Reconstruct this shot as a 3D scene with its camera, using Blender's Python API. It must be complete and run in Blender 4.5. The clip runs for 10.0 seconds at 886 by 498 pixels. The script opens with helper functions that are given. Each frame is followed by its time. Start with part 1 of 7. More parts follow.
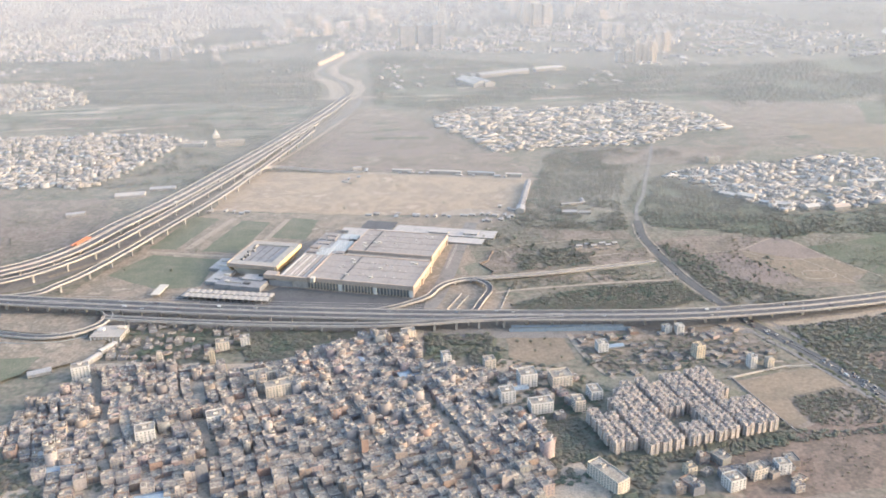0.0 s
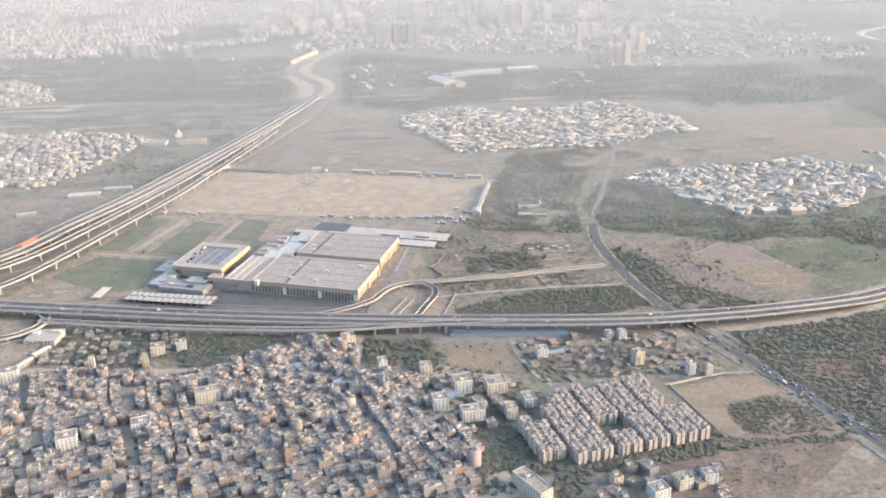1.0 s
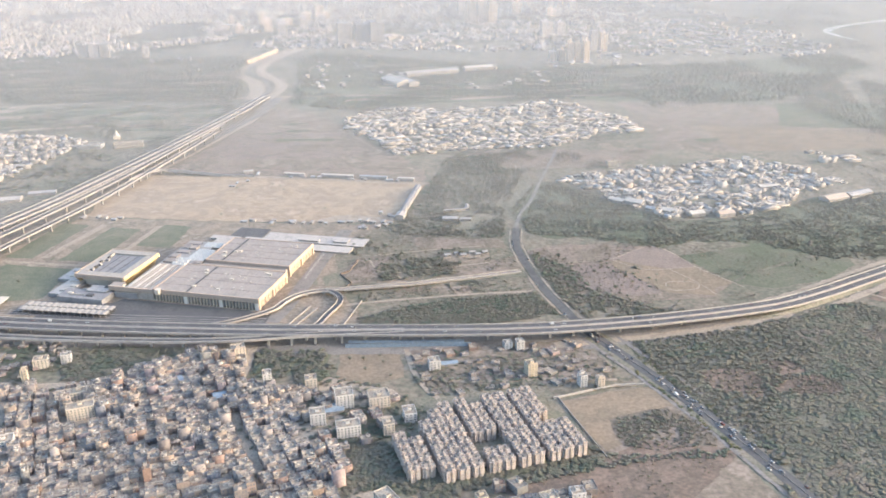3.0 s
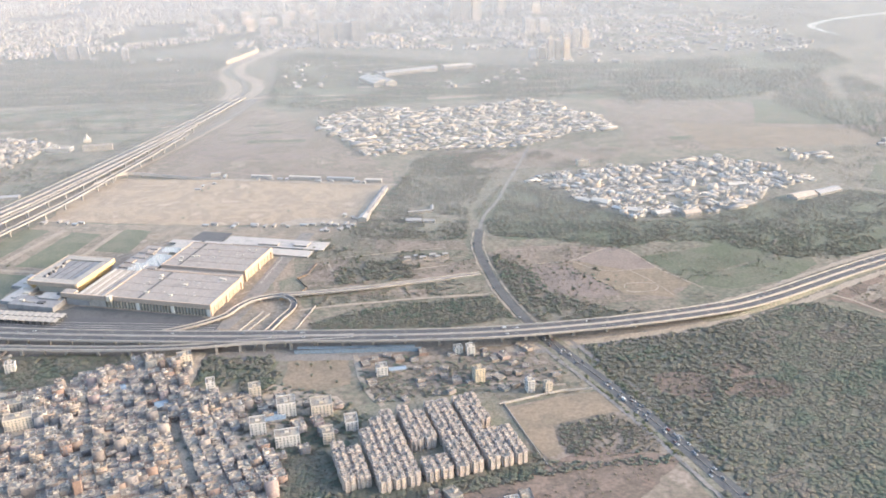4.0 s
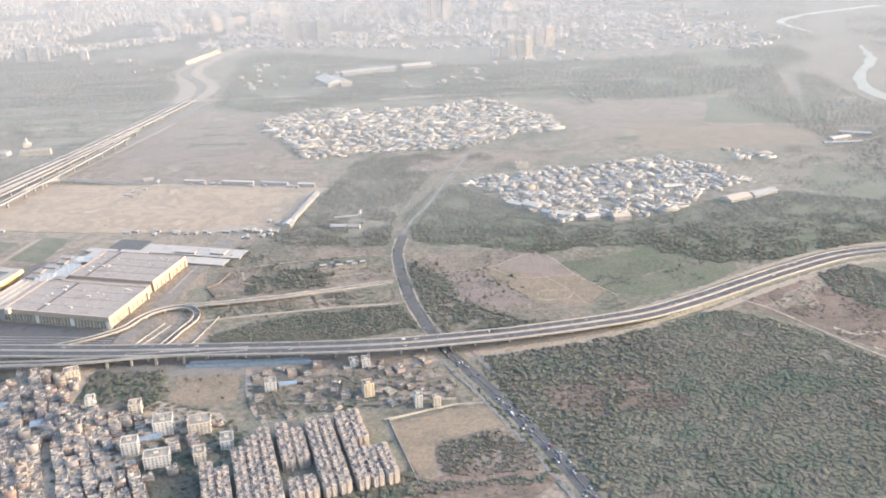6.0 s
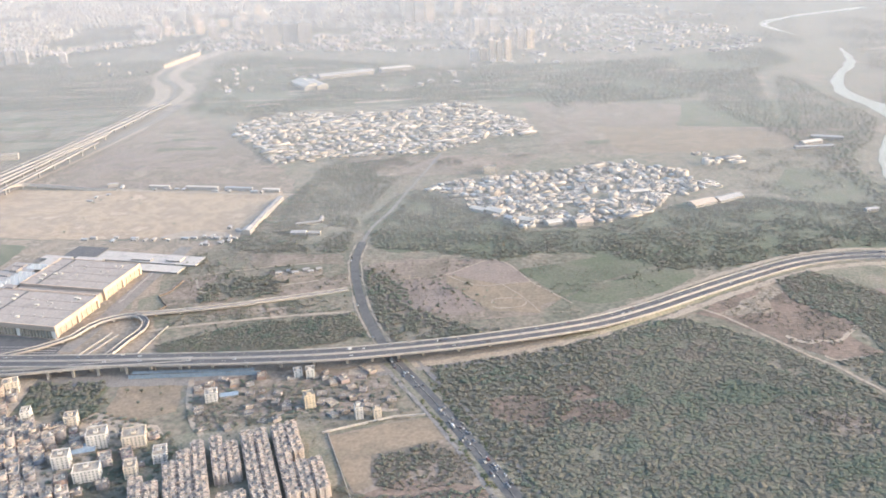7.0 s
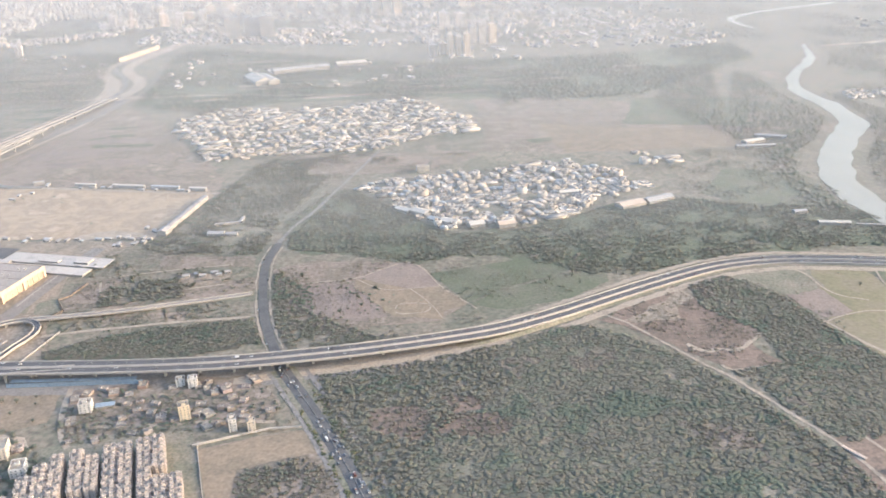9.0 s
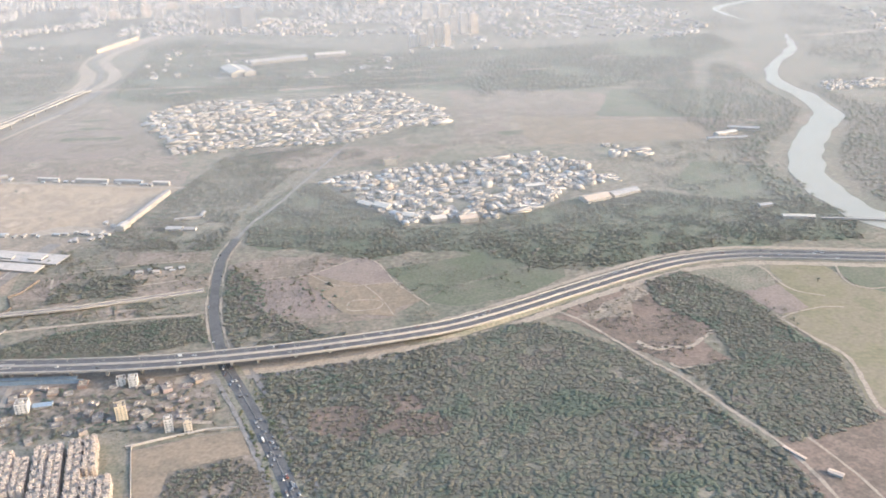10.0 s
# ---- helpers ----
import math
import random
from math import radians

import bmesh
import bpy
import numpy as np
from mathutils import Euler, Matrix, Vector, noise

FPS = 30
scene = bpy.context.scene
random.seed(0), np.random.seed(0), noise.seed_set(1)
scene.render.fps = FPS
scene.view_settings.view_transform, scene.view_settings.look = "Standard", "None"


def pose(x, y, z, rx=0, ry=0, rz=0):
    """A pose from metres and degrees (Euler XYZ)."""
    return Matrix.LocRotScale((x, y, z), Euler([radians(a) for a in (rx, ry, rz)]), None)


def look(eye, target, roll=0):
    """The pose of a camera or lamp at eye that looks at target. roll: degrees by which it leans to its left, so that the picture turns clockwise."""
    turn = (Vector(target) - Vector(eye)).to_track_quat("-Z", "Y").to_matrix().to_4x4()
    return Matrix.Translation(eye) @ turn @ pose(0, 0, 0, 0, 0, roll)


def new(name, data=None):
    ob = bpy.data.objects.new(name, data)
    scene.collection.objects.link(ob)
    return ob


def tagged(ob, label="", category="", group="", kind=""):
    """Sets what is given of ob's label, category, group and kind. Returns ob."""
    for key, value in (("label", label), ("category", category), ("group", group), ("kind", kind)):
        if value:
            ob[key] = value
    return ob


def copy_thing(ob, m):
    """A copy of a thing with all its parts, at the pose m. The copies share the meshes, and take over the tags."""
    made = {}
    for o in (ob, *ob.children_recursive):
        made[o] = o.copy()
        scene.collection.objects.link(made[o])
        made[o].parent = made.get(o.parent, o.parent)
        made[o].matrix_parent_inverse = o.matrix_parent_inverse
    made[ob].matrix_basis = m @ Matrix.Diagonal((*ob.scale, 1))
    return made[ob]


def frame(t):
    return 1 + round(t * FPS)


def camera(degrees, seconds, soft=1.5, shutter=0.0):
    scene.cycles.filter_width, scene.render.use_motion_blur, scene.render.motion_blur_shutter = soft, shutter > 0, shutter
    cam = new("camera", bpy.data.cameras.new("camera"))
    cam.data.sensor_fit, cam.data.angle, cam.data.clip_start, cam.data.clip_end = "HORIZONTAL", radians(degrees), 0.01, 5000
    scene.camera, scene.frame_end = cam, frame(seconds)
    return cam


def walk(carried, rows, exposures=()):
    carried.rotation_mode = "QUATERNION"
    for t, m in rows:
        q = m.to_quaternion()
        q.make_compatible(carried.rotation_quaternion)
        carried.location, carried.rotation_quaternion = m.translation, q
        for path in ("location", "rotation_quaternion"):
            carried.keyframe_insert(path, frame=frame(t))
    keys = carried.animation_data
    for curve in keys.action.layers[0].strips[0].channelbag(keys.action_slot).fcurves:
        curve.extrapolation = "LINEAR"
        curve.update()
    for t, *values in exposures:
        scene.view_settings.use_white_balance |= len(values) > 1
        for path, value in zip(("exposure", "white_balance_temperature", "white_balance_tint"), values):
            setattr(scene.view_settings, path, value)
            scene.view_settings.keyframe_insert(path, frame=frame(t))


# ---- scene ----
cam = camera(54.9, 10.0, soft=1.8)
EXPOSURE, SKY, SUN = 2.36, 0.15, 0.50
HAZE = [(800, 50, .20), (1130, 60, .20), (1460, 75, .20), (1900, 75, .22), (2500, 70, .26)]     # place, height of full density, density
PATH = [
    (0, (4.67, -4.094, 305.705), (4.643, -2.232, 304.975), -1.4),
    (0.5, (23.564, 0.622, 305.766), (23.548, 2.483, 305.033), -1.2),
    (1, (42.437, 5.288, 305.86), (42.434, 7.149, 305.126), -0.9),
    (1.5, (61.295, 9.869, 305.981), (61.299, 11.729, 305.244), -0.8),
    (2, (80.142, 14.422, 306.136), (80.146, 16.282, 305.399), -0.7),
    (2.5, (98.942, 18.967, 306.34), (98.949, 20.825, 305.602), -0.8),
    (4, (155.246, 32.496, 307.534), (155.258, 34.351, 306.787), -1.5),
    (4.5, (174.049, 36.913, 307.728), (174.061, 38.767, 306.979), -1.8),
    (5, (192.863, 41.286, 307.907), (192.878, 43.14, 307.156), -1.9),
    (5.5, (211.593, 45.593, 308.108), (211.608, 47.445, 307.352), -1.9),
    (7, (267.459, 58.384, 309.33), (267.482, 60.237, 308.577), -1.9),
    (7.5, (286.069, 62.655, 309.544), (286.094, 64.507, 308.789), -1.9),
    (8, (304.692, 66.883, 309.708), (304.722, 68.734, 308.951), -1.8),
    (8.5, (323.359, 71.085, 309.847), (323.391, 72.934, 309.084), -1.7),
    (9, (342.088, 75.297, 309.963), (342.124, 77.142, 309.193), -1.6),
    (9.5, (360.889, 79.605, 310.054), (360.926, 81.447, 309.276), -1.6),
    (10, (379.741, 84.029, 310.122), (379.779, 85.865, 309.33), -1.7),
]
walk(cam, [(t, look(eye, target, roll)) for t, eye, target, roll in PATH], exposures=[(0.0, EXPOSURE - .08, 5880, 13), (2.7, EXPOSURE - .05, 5880, 13), (3.8, EXPOSURE + .03, 5880, 13), (10.0, EXPOSURE, 5880, 13)])

# ---- sky, sun ----
SUN_AZ, SUN_EL = radians(94), radians(15)      # clockwise from +y, above the horizon
world = bpy.data.worlds.new("hazy_sky")
scene.world = world
world.use_nodes = True
wn = world.node_tree.nodes
sky = wn.new("ShaderNodeTexSky")
sky.sky_type, sky.sun_disc = "NISHITA", False
sky.sun_elevation, sky.sun_rotation = SUN_EL, SUN_AZ
sky.air_density, sky.dust_density, sky.ozone_density = 1.25, 4.2, 1.0
world.node_tree.links.new(sky.outputs[0], wn["Background"].inputs[0])
wn["Background"].inputs[1].default_value = SKY
sun = new("sun", bpy.data.lights.new("sun", "SUN"))
sun.data.energy, sun.data.angle, sun.data.color = SUN, radians(8.0), (1.0, 0.82, 0.64)
sun_way = Vector((math.sin(SUN_AZ) * math.cos(SUN_EL), math.cos(SUN_AZ) * math.cos(SUN_EL), math.sin(SUN_EL)))
sun.matrix_world = look((600, 400, 700), Vector((600, 400, 700)) - sun_way)


# ---- materials ----
def ramp_of(nt, colours, constant=False):
    r = nt.nodes.new("ShaderNodeValToRGB")
    r.color_ramp.interpolation = "CONSTANT" if constant else "LINEAR"
    el = r.color_ramp.elements
    while len(el) < len(colours):
        el.new(0.5)
    n = len(colours)
    for i, c in enumerate(colours):
        el[i].position = i / n if constant else i / max(1, n - 1)
        el[i].color = (*c, 1)
    return r


def mat(name, colours, rough=0.85, big=0.05, fine=1.2, pick=None, bump=0.0, metal=0.0, wear=0.35, spread=None):
    """colours: blended by a broad and a fine noise, or picked one per object or per island."""
    m = bpy.data.materials.new(name)
    m.use_nodes = True
    nt = m.node_tree
    b = nt.nodes["Principled BSDF"]
    b.inputs["Roughness"].default_value, b.inputs["Metallic"].default_value = rough, metal
    co = nt.nodes.new("ShaderNodeTexCoord")
    n1, n2 = nt.nodes.new("ShaderNodeTexNoise"), nt.nodes.new("ShaderNodeTexNoise")
    n1.inputs["Scale"].default_value, n1.inputs["Detail"].default_value = big, 6
    n1.inputs["Roughness"].default_value = 0.7
    n2.inputs["Scale"].default_value, n2.inputs["Detail"].default_value = fine, 3
    for n in (n1, n2):
        nt.links.new(co.outputs["Object"], n.inputs["Vector"])
    r = ramp_of(nt, colours, constant=pick is not None)
    if pick is None:
        rng = nt.nodes.new("ShaderNodeMapRange")
        rng.inputs[1].default_value, rng.inputs[2].default_value = spread or (0.36, 0.64)
        nt.links.new(n1.outputs[0], rng.inputs[0])
        nt.links.new(rng.outputs[0], r.inputs[0])
    elif pick == "object":
        oi = nt.nodes.new("ShaderNodeObjectInfo")
        nt.links.new(oi.outputs["Random"], r.inputs[0])
    else:
        ge = nt.nodes.new("ShaderNodeNewGeometry")
        nt.links.new(ge.outputs["Random Per Island"], r.inputs[0])
    mul = nt.nodes.new("ShaderNodeMix")
    mul.data_type, mul.blend_type = "RGBA", "MULTIPLY"
    mul.inputs[0].default_value = 1.0
    dirt = nt.nodes.new("ShaderNodeMapRange")
    dirt.inputs[1].default_value, dirt.inputs[2].default_value = 0.3, 0.7
    dirt.inputs[3].default_value, dirt.inputs[4].default_value = 1 - wear, 1 + wear * 0.5
    nt.links.new(n2.outputs[0], dirt.inputs[0])
    grey = nt.nodes.new("ShaderNodeCombineColor")
    for i in range(3):
        nt.links.new(dirt.outputs[0], grey.inputs[i])
    nt.links.new(r.outputs[0], mul.inputs[6])
    nt.links.new(grey.outputs[0], mul.inputs[7])
    nt.links.new(mul.outputs[2], b.inputs["Base Color"])
    if bump:
        bp = nt.nodes.new("ShaderNodeBump")
        bp.inputs["Strength"].default_value, bp.inputs["Distance"].default_value = bump, 0.4
        nt.links.new(n2.outputs[0], bp.inputs["Height"])
        nt.links.new(bp.outputs[0], b.inputs["Normal"])
    return m


M_GROUND = mat("dusty_earth", [(.114, .114, .082), (.148, .138, .105), (.128, .125, .091), (.188, .160, .123), (.123, .119, .087), (.227, .180, .141), (.148, .135, .100)], big=.008, fine=.22, bump=.3, wear=.4, spread=(.3, .7))
M_SAND = mat("sandy_lot", [(0.251, 0.188, 0.128), (0.321, 0.251, 0.173), (0.230, 0.174, 0.126), (0.350, 0.278, 0.200)], big=.03, fine=.5, wear=.25)
M_BROWN = mat("dry_field", [(0.160, 0.126, 0.101), (0.210, 0.169, 0.137), (0.142, 0.120, 0.090), (0.237, 0.193, 0.157)], big=.022, fine=.3, wear=.35)
M_BARE = mat("bare_red_earth", [(0.138, 0.101, 0.079), (0.180, 0.133, 0.105), (0.113, 0.089, 0.069), (0.164, 0.119, 0.093)], big=.04, fine=.4, wear=.3)
M_DUST = mat("pale_dust", [(0.249, 0.202, 0.157), (0.297, 0.249, 0.195), (0.207, 0.171, 0.131)], big=.08, fine=.6, wear=.25)
M_SITE = mat("building_site_ground", [(0.185, 0.147, 0.112), (0.255, 0.206, 0.156), (0.155, 0.132, 0.102), (0.294, 0.243, 0.189)], big=.04, fine=.4, wear=.3)
M_LAWN = mat("green_lawn", [(.098, .110, .072), (.127, .130, .088), (.155, .144, .105)], big=.05, fine=.6, wear=.3)
M_CROP = mat("young_crop", [(0.137, 0.128, 0.075), (0.165, 0.147, 0.089), (0.183, 0.155, 0.108), (0.147, 0.137, 0.082)], big=.02, fine=.3, wear=.2)
M_FIELD = mat("green_field", [(0.087, 0.100, 0.062), (0.108, 0.114, 0.077), (0.132, 0.124, 0.092)], big=.03, fine=.4, wear=.3)
M_SCRUB = mat("scrub_floor", [(0.140, 0.138, 0.099), (0.177, 0.161, 0.122), (0.229, 0.190, 0.151)], big=.05, fine=.5, wear=.35, spread=(.38, .7))
M_TOWNFLOOR = mat("town_ground", [(0.250, 0.213, 0.171), (0.337, 0.280, 0.217), (0.203, 0.181, 0.143)], big=.06, fine=.7, wear=.3)
M_ASPHALT = mat("asphalt", [(.064, .064, .068), (.088, .086, .087)], big=.08, fine=.8, wear=.25, rough=.8)
M_OLDROAD = mat("dusty_asphalt", [(.150, .140, .131), (.200, .181, .163), (.125, .119, .112)], big=.05, fine=.6, wear=.25)
M_LANE = mat("worn_grey_asphalt", [(0.072, 0.071, 0.073), (0.092, 0.090, 0.088), (0.063, 0.062, 0.064)], big=.05, fine=.6, wear=.25)
M_CONC = mat("concrete", [(0.241, 0.226, 0.210), (0.289, 0.271, 0.254), (0.217, 0.201, 0.190)], big=.12, fine=.9, wear=.2)
M_PARAPET = mat("pale_parapet_concrete", [(0.326, 0.304, 0.277), (0.374, 0.345, 0.315), (0.286, 0.268, 0.248)], big=.1, fine=.9, wear=.15)
M_PLASTER = mat("painted_plaster", [(0.212, 0.186, 0.171), (0.260, 0.232, 0.220), (0.183, 0.159, 0.148), (0.233, 0.190, 0.163), (0.276, 0.246, 0.229), (0.161, 0.142, 0.135), (0.252, 0.190, 0.150), (0.238, 0.213, 0.201), (0.223, 0.156, 0.127), (0.283, 0.253, 0.240), (0.168, 0.169, 0.184), (0.255, 0.203, 0.158), (0.204, 0.197, 0.182), (0.263, 0.210, 0.201)], big=.3, fine=.9, pick="object", wear=.24)
M_PLASTER_I = mat("plaster_of_many_colours", [(0.212, 0.186, 0.171), (0.260, 0.232, 0.220), (0.183, 0.159, 0.148), (0.233, 0.190, 0.163), (0.276, 0.246, 0.229), (0.161, 0.142, 0.135), (0.252, 0.190, 0.150), (0.238, 0.213, 0.201), (0.223, 0.156, 0.127), (0.283, 0.253, 0.240), (0.168, 0.169, 0.184), (0.255, 0.203, 0.158), (0.204, 0.197, 0.182), (0.263, 0.210, 0.201)], big=.3, fine=.9, pick="island", wear=.24)
M_WHITEWASH = mat("whitewashed_walls_and_roofs", [(0.347, 0.316, 0.282), (0.268, 0.245, 0.219), (0.390, 0.358, 0.320), (0.308, 0.275, 0.242), (0.215, 0.196, 0.176), (0.371, 0.342, 0.307), (0.312, 0.263, 0.216), (0.205, 0.201, 0.199), (0.287, 0.268, 0.248), (0.405, 0.377, 0.345)], big=.2, fine=.7, pick="island", wear=.2)
M_ROOF = mat("roof_screed", [(0.182, 0.157, 0.125), (0.279, 0.245, 0.196), (0.222, 0.187, 0.147), (0.332, 0.292, 0.239), (0.203, 0.183, 0.153), (0.259, 0.231, 0.196)], big=.06, fine=.9, wear=.35, spread=(.3, .7))
# dark panes lightened in the colour to imitate a veil of haze
M_GLASSY = mat("haze_paled_window", [(0.125, 0.134, 0.148), (0.202, 0.211, 0.226)], big=.5, fine=2, wear=.2, rough=.25)
M_TANK = mat("water_tank_plastic", [(.06, .06, .062), (.45, .45, .44), (.10, .10, .105), (.13, .17, .22)], pick="island", rough=.5, wear=.1)
M_TIN = mat("blue_tin_roof", [(0.158, 0.212, 0.266), (0.214, 0.262, 0.307), (0.135, 0.182, 0.239)], big=.15, fine=1.0, rough=.5, wear=.2)
M_GREYTIN = mat("grey_tin_roof", [(0.265, 0.255, 0.242), (0.328, 0.309, 0.288), (0.227, 0.218, 0.210)], big=.15, fine=1.0, rough=.5, wear=.2)
M_HOUSING = mat("cream_pink_plaster", [(0.381, 0.330, 0.293), (0.418, 0.368, 0.334), (0.350, 0.304, 0.273)], big=.25, fine=.9, wear=.18)
M_HALLROOF = mat("hall_roof_membrane", [(0.237, 0.207, 0.186), (0.278, 0.244, 0.219), (0.213, 0.188, 0.168)], big=.045, fine=.5, wear=.15)
M_CREAM = mat("cream_cladding", [(0.384, 0.299, 0.228), (0.430, 0.342, 0.265), (0.348, 0.274, 0.217)], big=.1, fine=.8, wear=.1, rough=.6)
M_GOLD = mat("golden_cladding", [(0.507, 0.387, 0.209), (0.549, 0.437, 0.255)], big=.1, fine=.8, wear=.1, rough=.5)
M_SLATE = mat("slate_grey_roof", [(0.176, 0.173, 0.180), (0.220, 0.216, 0.219), (0.147, 0.148, 0.155)], big=.12, fine=.8, wear=.15, rough=.9)
M_WHITE = mat("white_fabric_and_paint", [(0.408, 0.374, 0.323), (0.440, 0.405, 0.352)], big=.2, fine=1, wear=.1)
M_BRIGHT = mat("bright_white_paint", [(0.459, 0.443, 0.410), (0.508, 0.492, 0.459)], big=.2, fine=1, wear=.08)
M_FASCIA = mat("brown_beige_fascia_panels", [(.250, .205, .172), (.292, .242, .205), (.225, .188, .160)], big=.12, fine=.8, wear=.15, rough=.7)
M_AWNING = mat("dusty_beige_awning_fabric", [(0.290, 0.264, 0.232), (0.327, 0.299, 0.264), (0.255, 0.233, 0.207)], big=.3, fine=1.2, wear=.2)
M_BAYGLASS = mat("blue_grey_facade_glass", [(.105, .125, .150), (.150, .170, .195)], big=.3, fine=2, wear=.15, rough=.3)
M_TOWER = mat("tower_render", [(0.442, 0.407, 0.380), (0.372, 0.354, 0.354), (0.486, 0.442, 0.398)], big=.1, fine=.6, wear=.1)
M_TOWERWARM = mat("tower_render_warm", [(0.578, 0.470, 0.361), (0.633, 0.524, 0.415)], big=.1, fine=.6, wear=.1)
M_TOWERDARK = mat("bare_tower_concrete", [(.2, .2, .205), (.27, .265, .26)], big=.1, fine=.6, wear=.15)
# dusty foliage, paled further to carry the missing near haze in its colour
M_LEAF = mat("dusty_haze_paled_leaves", [(0.128, 0.160, 0.114), (0.156, 0.184, 0.132), (0.144, 0.165, 0.122), (0.210, 0.193, 0.151), (0.172, 0.184, 0.135), (0.232, 0.197, 0.163), (0.151, 0.171, 0.122)], big=.016, fine=.12, wear=.16, rough=.85, spread=(.3, .7))
M_LEAFDRY = mat("dry_scrub_leaves", [(0.159, 0.143, 0.106), (0.196, 0.167, 0.129), (0.143, 0.138, 0.098), (0.212, 0.178, 0.141)], big=.03, fine=.4, wear=.25, rough=.8)
M_LEAFYEL = mat("yellowing_leaves", [(0.176, 0.157, 0.070), (0.130, 0.138, 0.070), (0.111, 0.127, 0.076)], big=.08, fine=.5, wear=.3, rough=.8)
for leafy in (M_LEAF, M_LEAFDRY, M_LEAFYEL):
    nt = leafy.node_tree
    base = nt.nodes["Principled BSDF"].inputs["Base Color"].links[0].from_socket
    thru, both = nt.nodes.new("ShaderNodeBsdfTranslucent"), nt.nodes.new("ShaderNodeMixShader")
    both.inputs[0].default_value = .4
    nt.links.new(base, thru.inputs[0])
    nt.links.new(nt.nodes["Principled BSDF"].outputs[0], both.inputs[1])
    nt.links.new(thru.outputs[0], both.inputs[2])
    nt.links.new(both.outputs[0], nt.nodes["Material Output"].inputs[0])
    # leaf clumps scatter light to all sides: the normal leans towards the sky
    geo, lean = nt.nodes.new("ShaderNodeNewGeometry"), nt.nodes.new("ShaderNodeMix")
    lean.data_type = "VECTOR"
    lean.inputs[0].default_value, lean.inputs[5].default_value = .75, (0, 0, 1)
    nt.links.new(geo.outputs["Normal"], lean.inputs[4])
    nt.links.new(lean.outputs[1], nt.nodes["Principled BSDF"].inputs["Normal"])
    nt.links.new(lean.outputs[1], thru.inputs["Normal"])
M_BARK = mat("bark", [(.11, .085, .06), (.15, .12, .09)], big=1, fine=4, wear=.3)
M_WATER = mat("still_river_water", [(0.230, 0.220, 0.179), (0.266, 0.248, 0.203)], big=.02, fine=.3, rough=.35, wear=.08)
M_RED = mat("orange_red_paint", [(0.420, 0.168, 0.084), (0.350, 0.147, 0.098)], rough=.6, wear=.15)
M_CARS = mat("car_paint", [(0.480, 0.480, 0.472), (0.360, 0.360, 0.360), (0.064, 0.064, 0.072), (0.440, 0.440, 0.440), (0.128, 0.056, 0.048), (0.096, 0.120, 0.176), (0.496, 0.496, 0.480), (0.240, 0.240, 0.240)], pick="object", rough=.3, wear=.05)
M_PALEBLUE = mat("faded_blue_sheet_roof", [(0.223, 0.251, 0.270), (0.277, 0.293, 0.301), (0.201, 0.223, 0.238)], big=.15, fine=1.0, rough=.5, wear=.2)
# brown soil, its colour raised a little in place of haze
M_PLOUGH = mat("ploughed_brown_earth", [(0.172, 0.135, 0.116), (0.204, 0.163, 0.137), (0.151, 0.125, 0.107)], big=.03, fine=.5, wear=.25)
M_TAN = mat("tan_stubble", [(0.182, 0.143, 0.101), (0.217, 0.169, 0.121), (0.164, 0.132, 0.095), (0.200, 0.163, 0.114)], big=.03, fine=.4, wear=.25)
M_TYRE = mat("tyre_rubber", [(.02, .02, .02), (.03, .03, .03)], wear=.1)


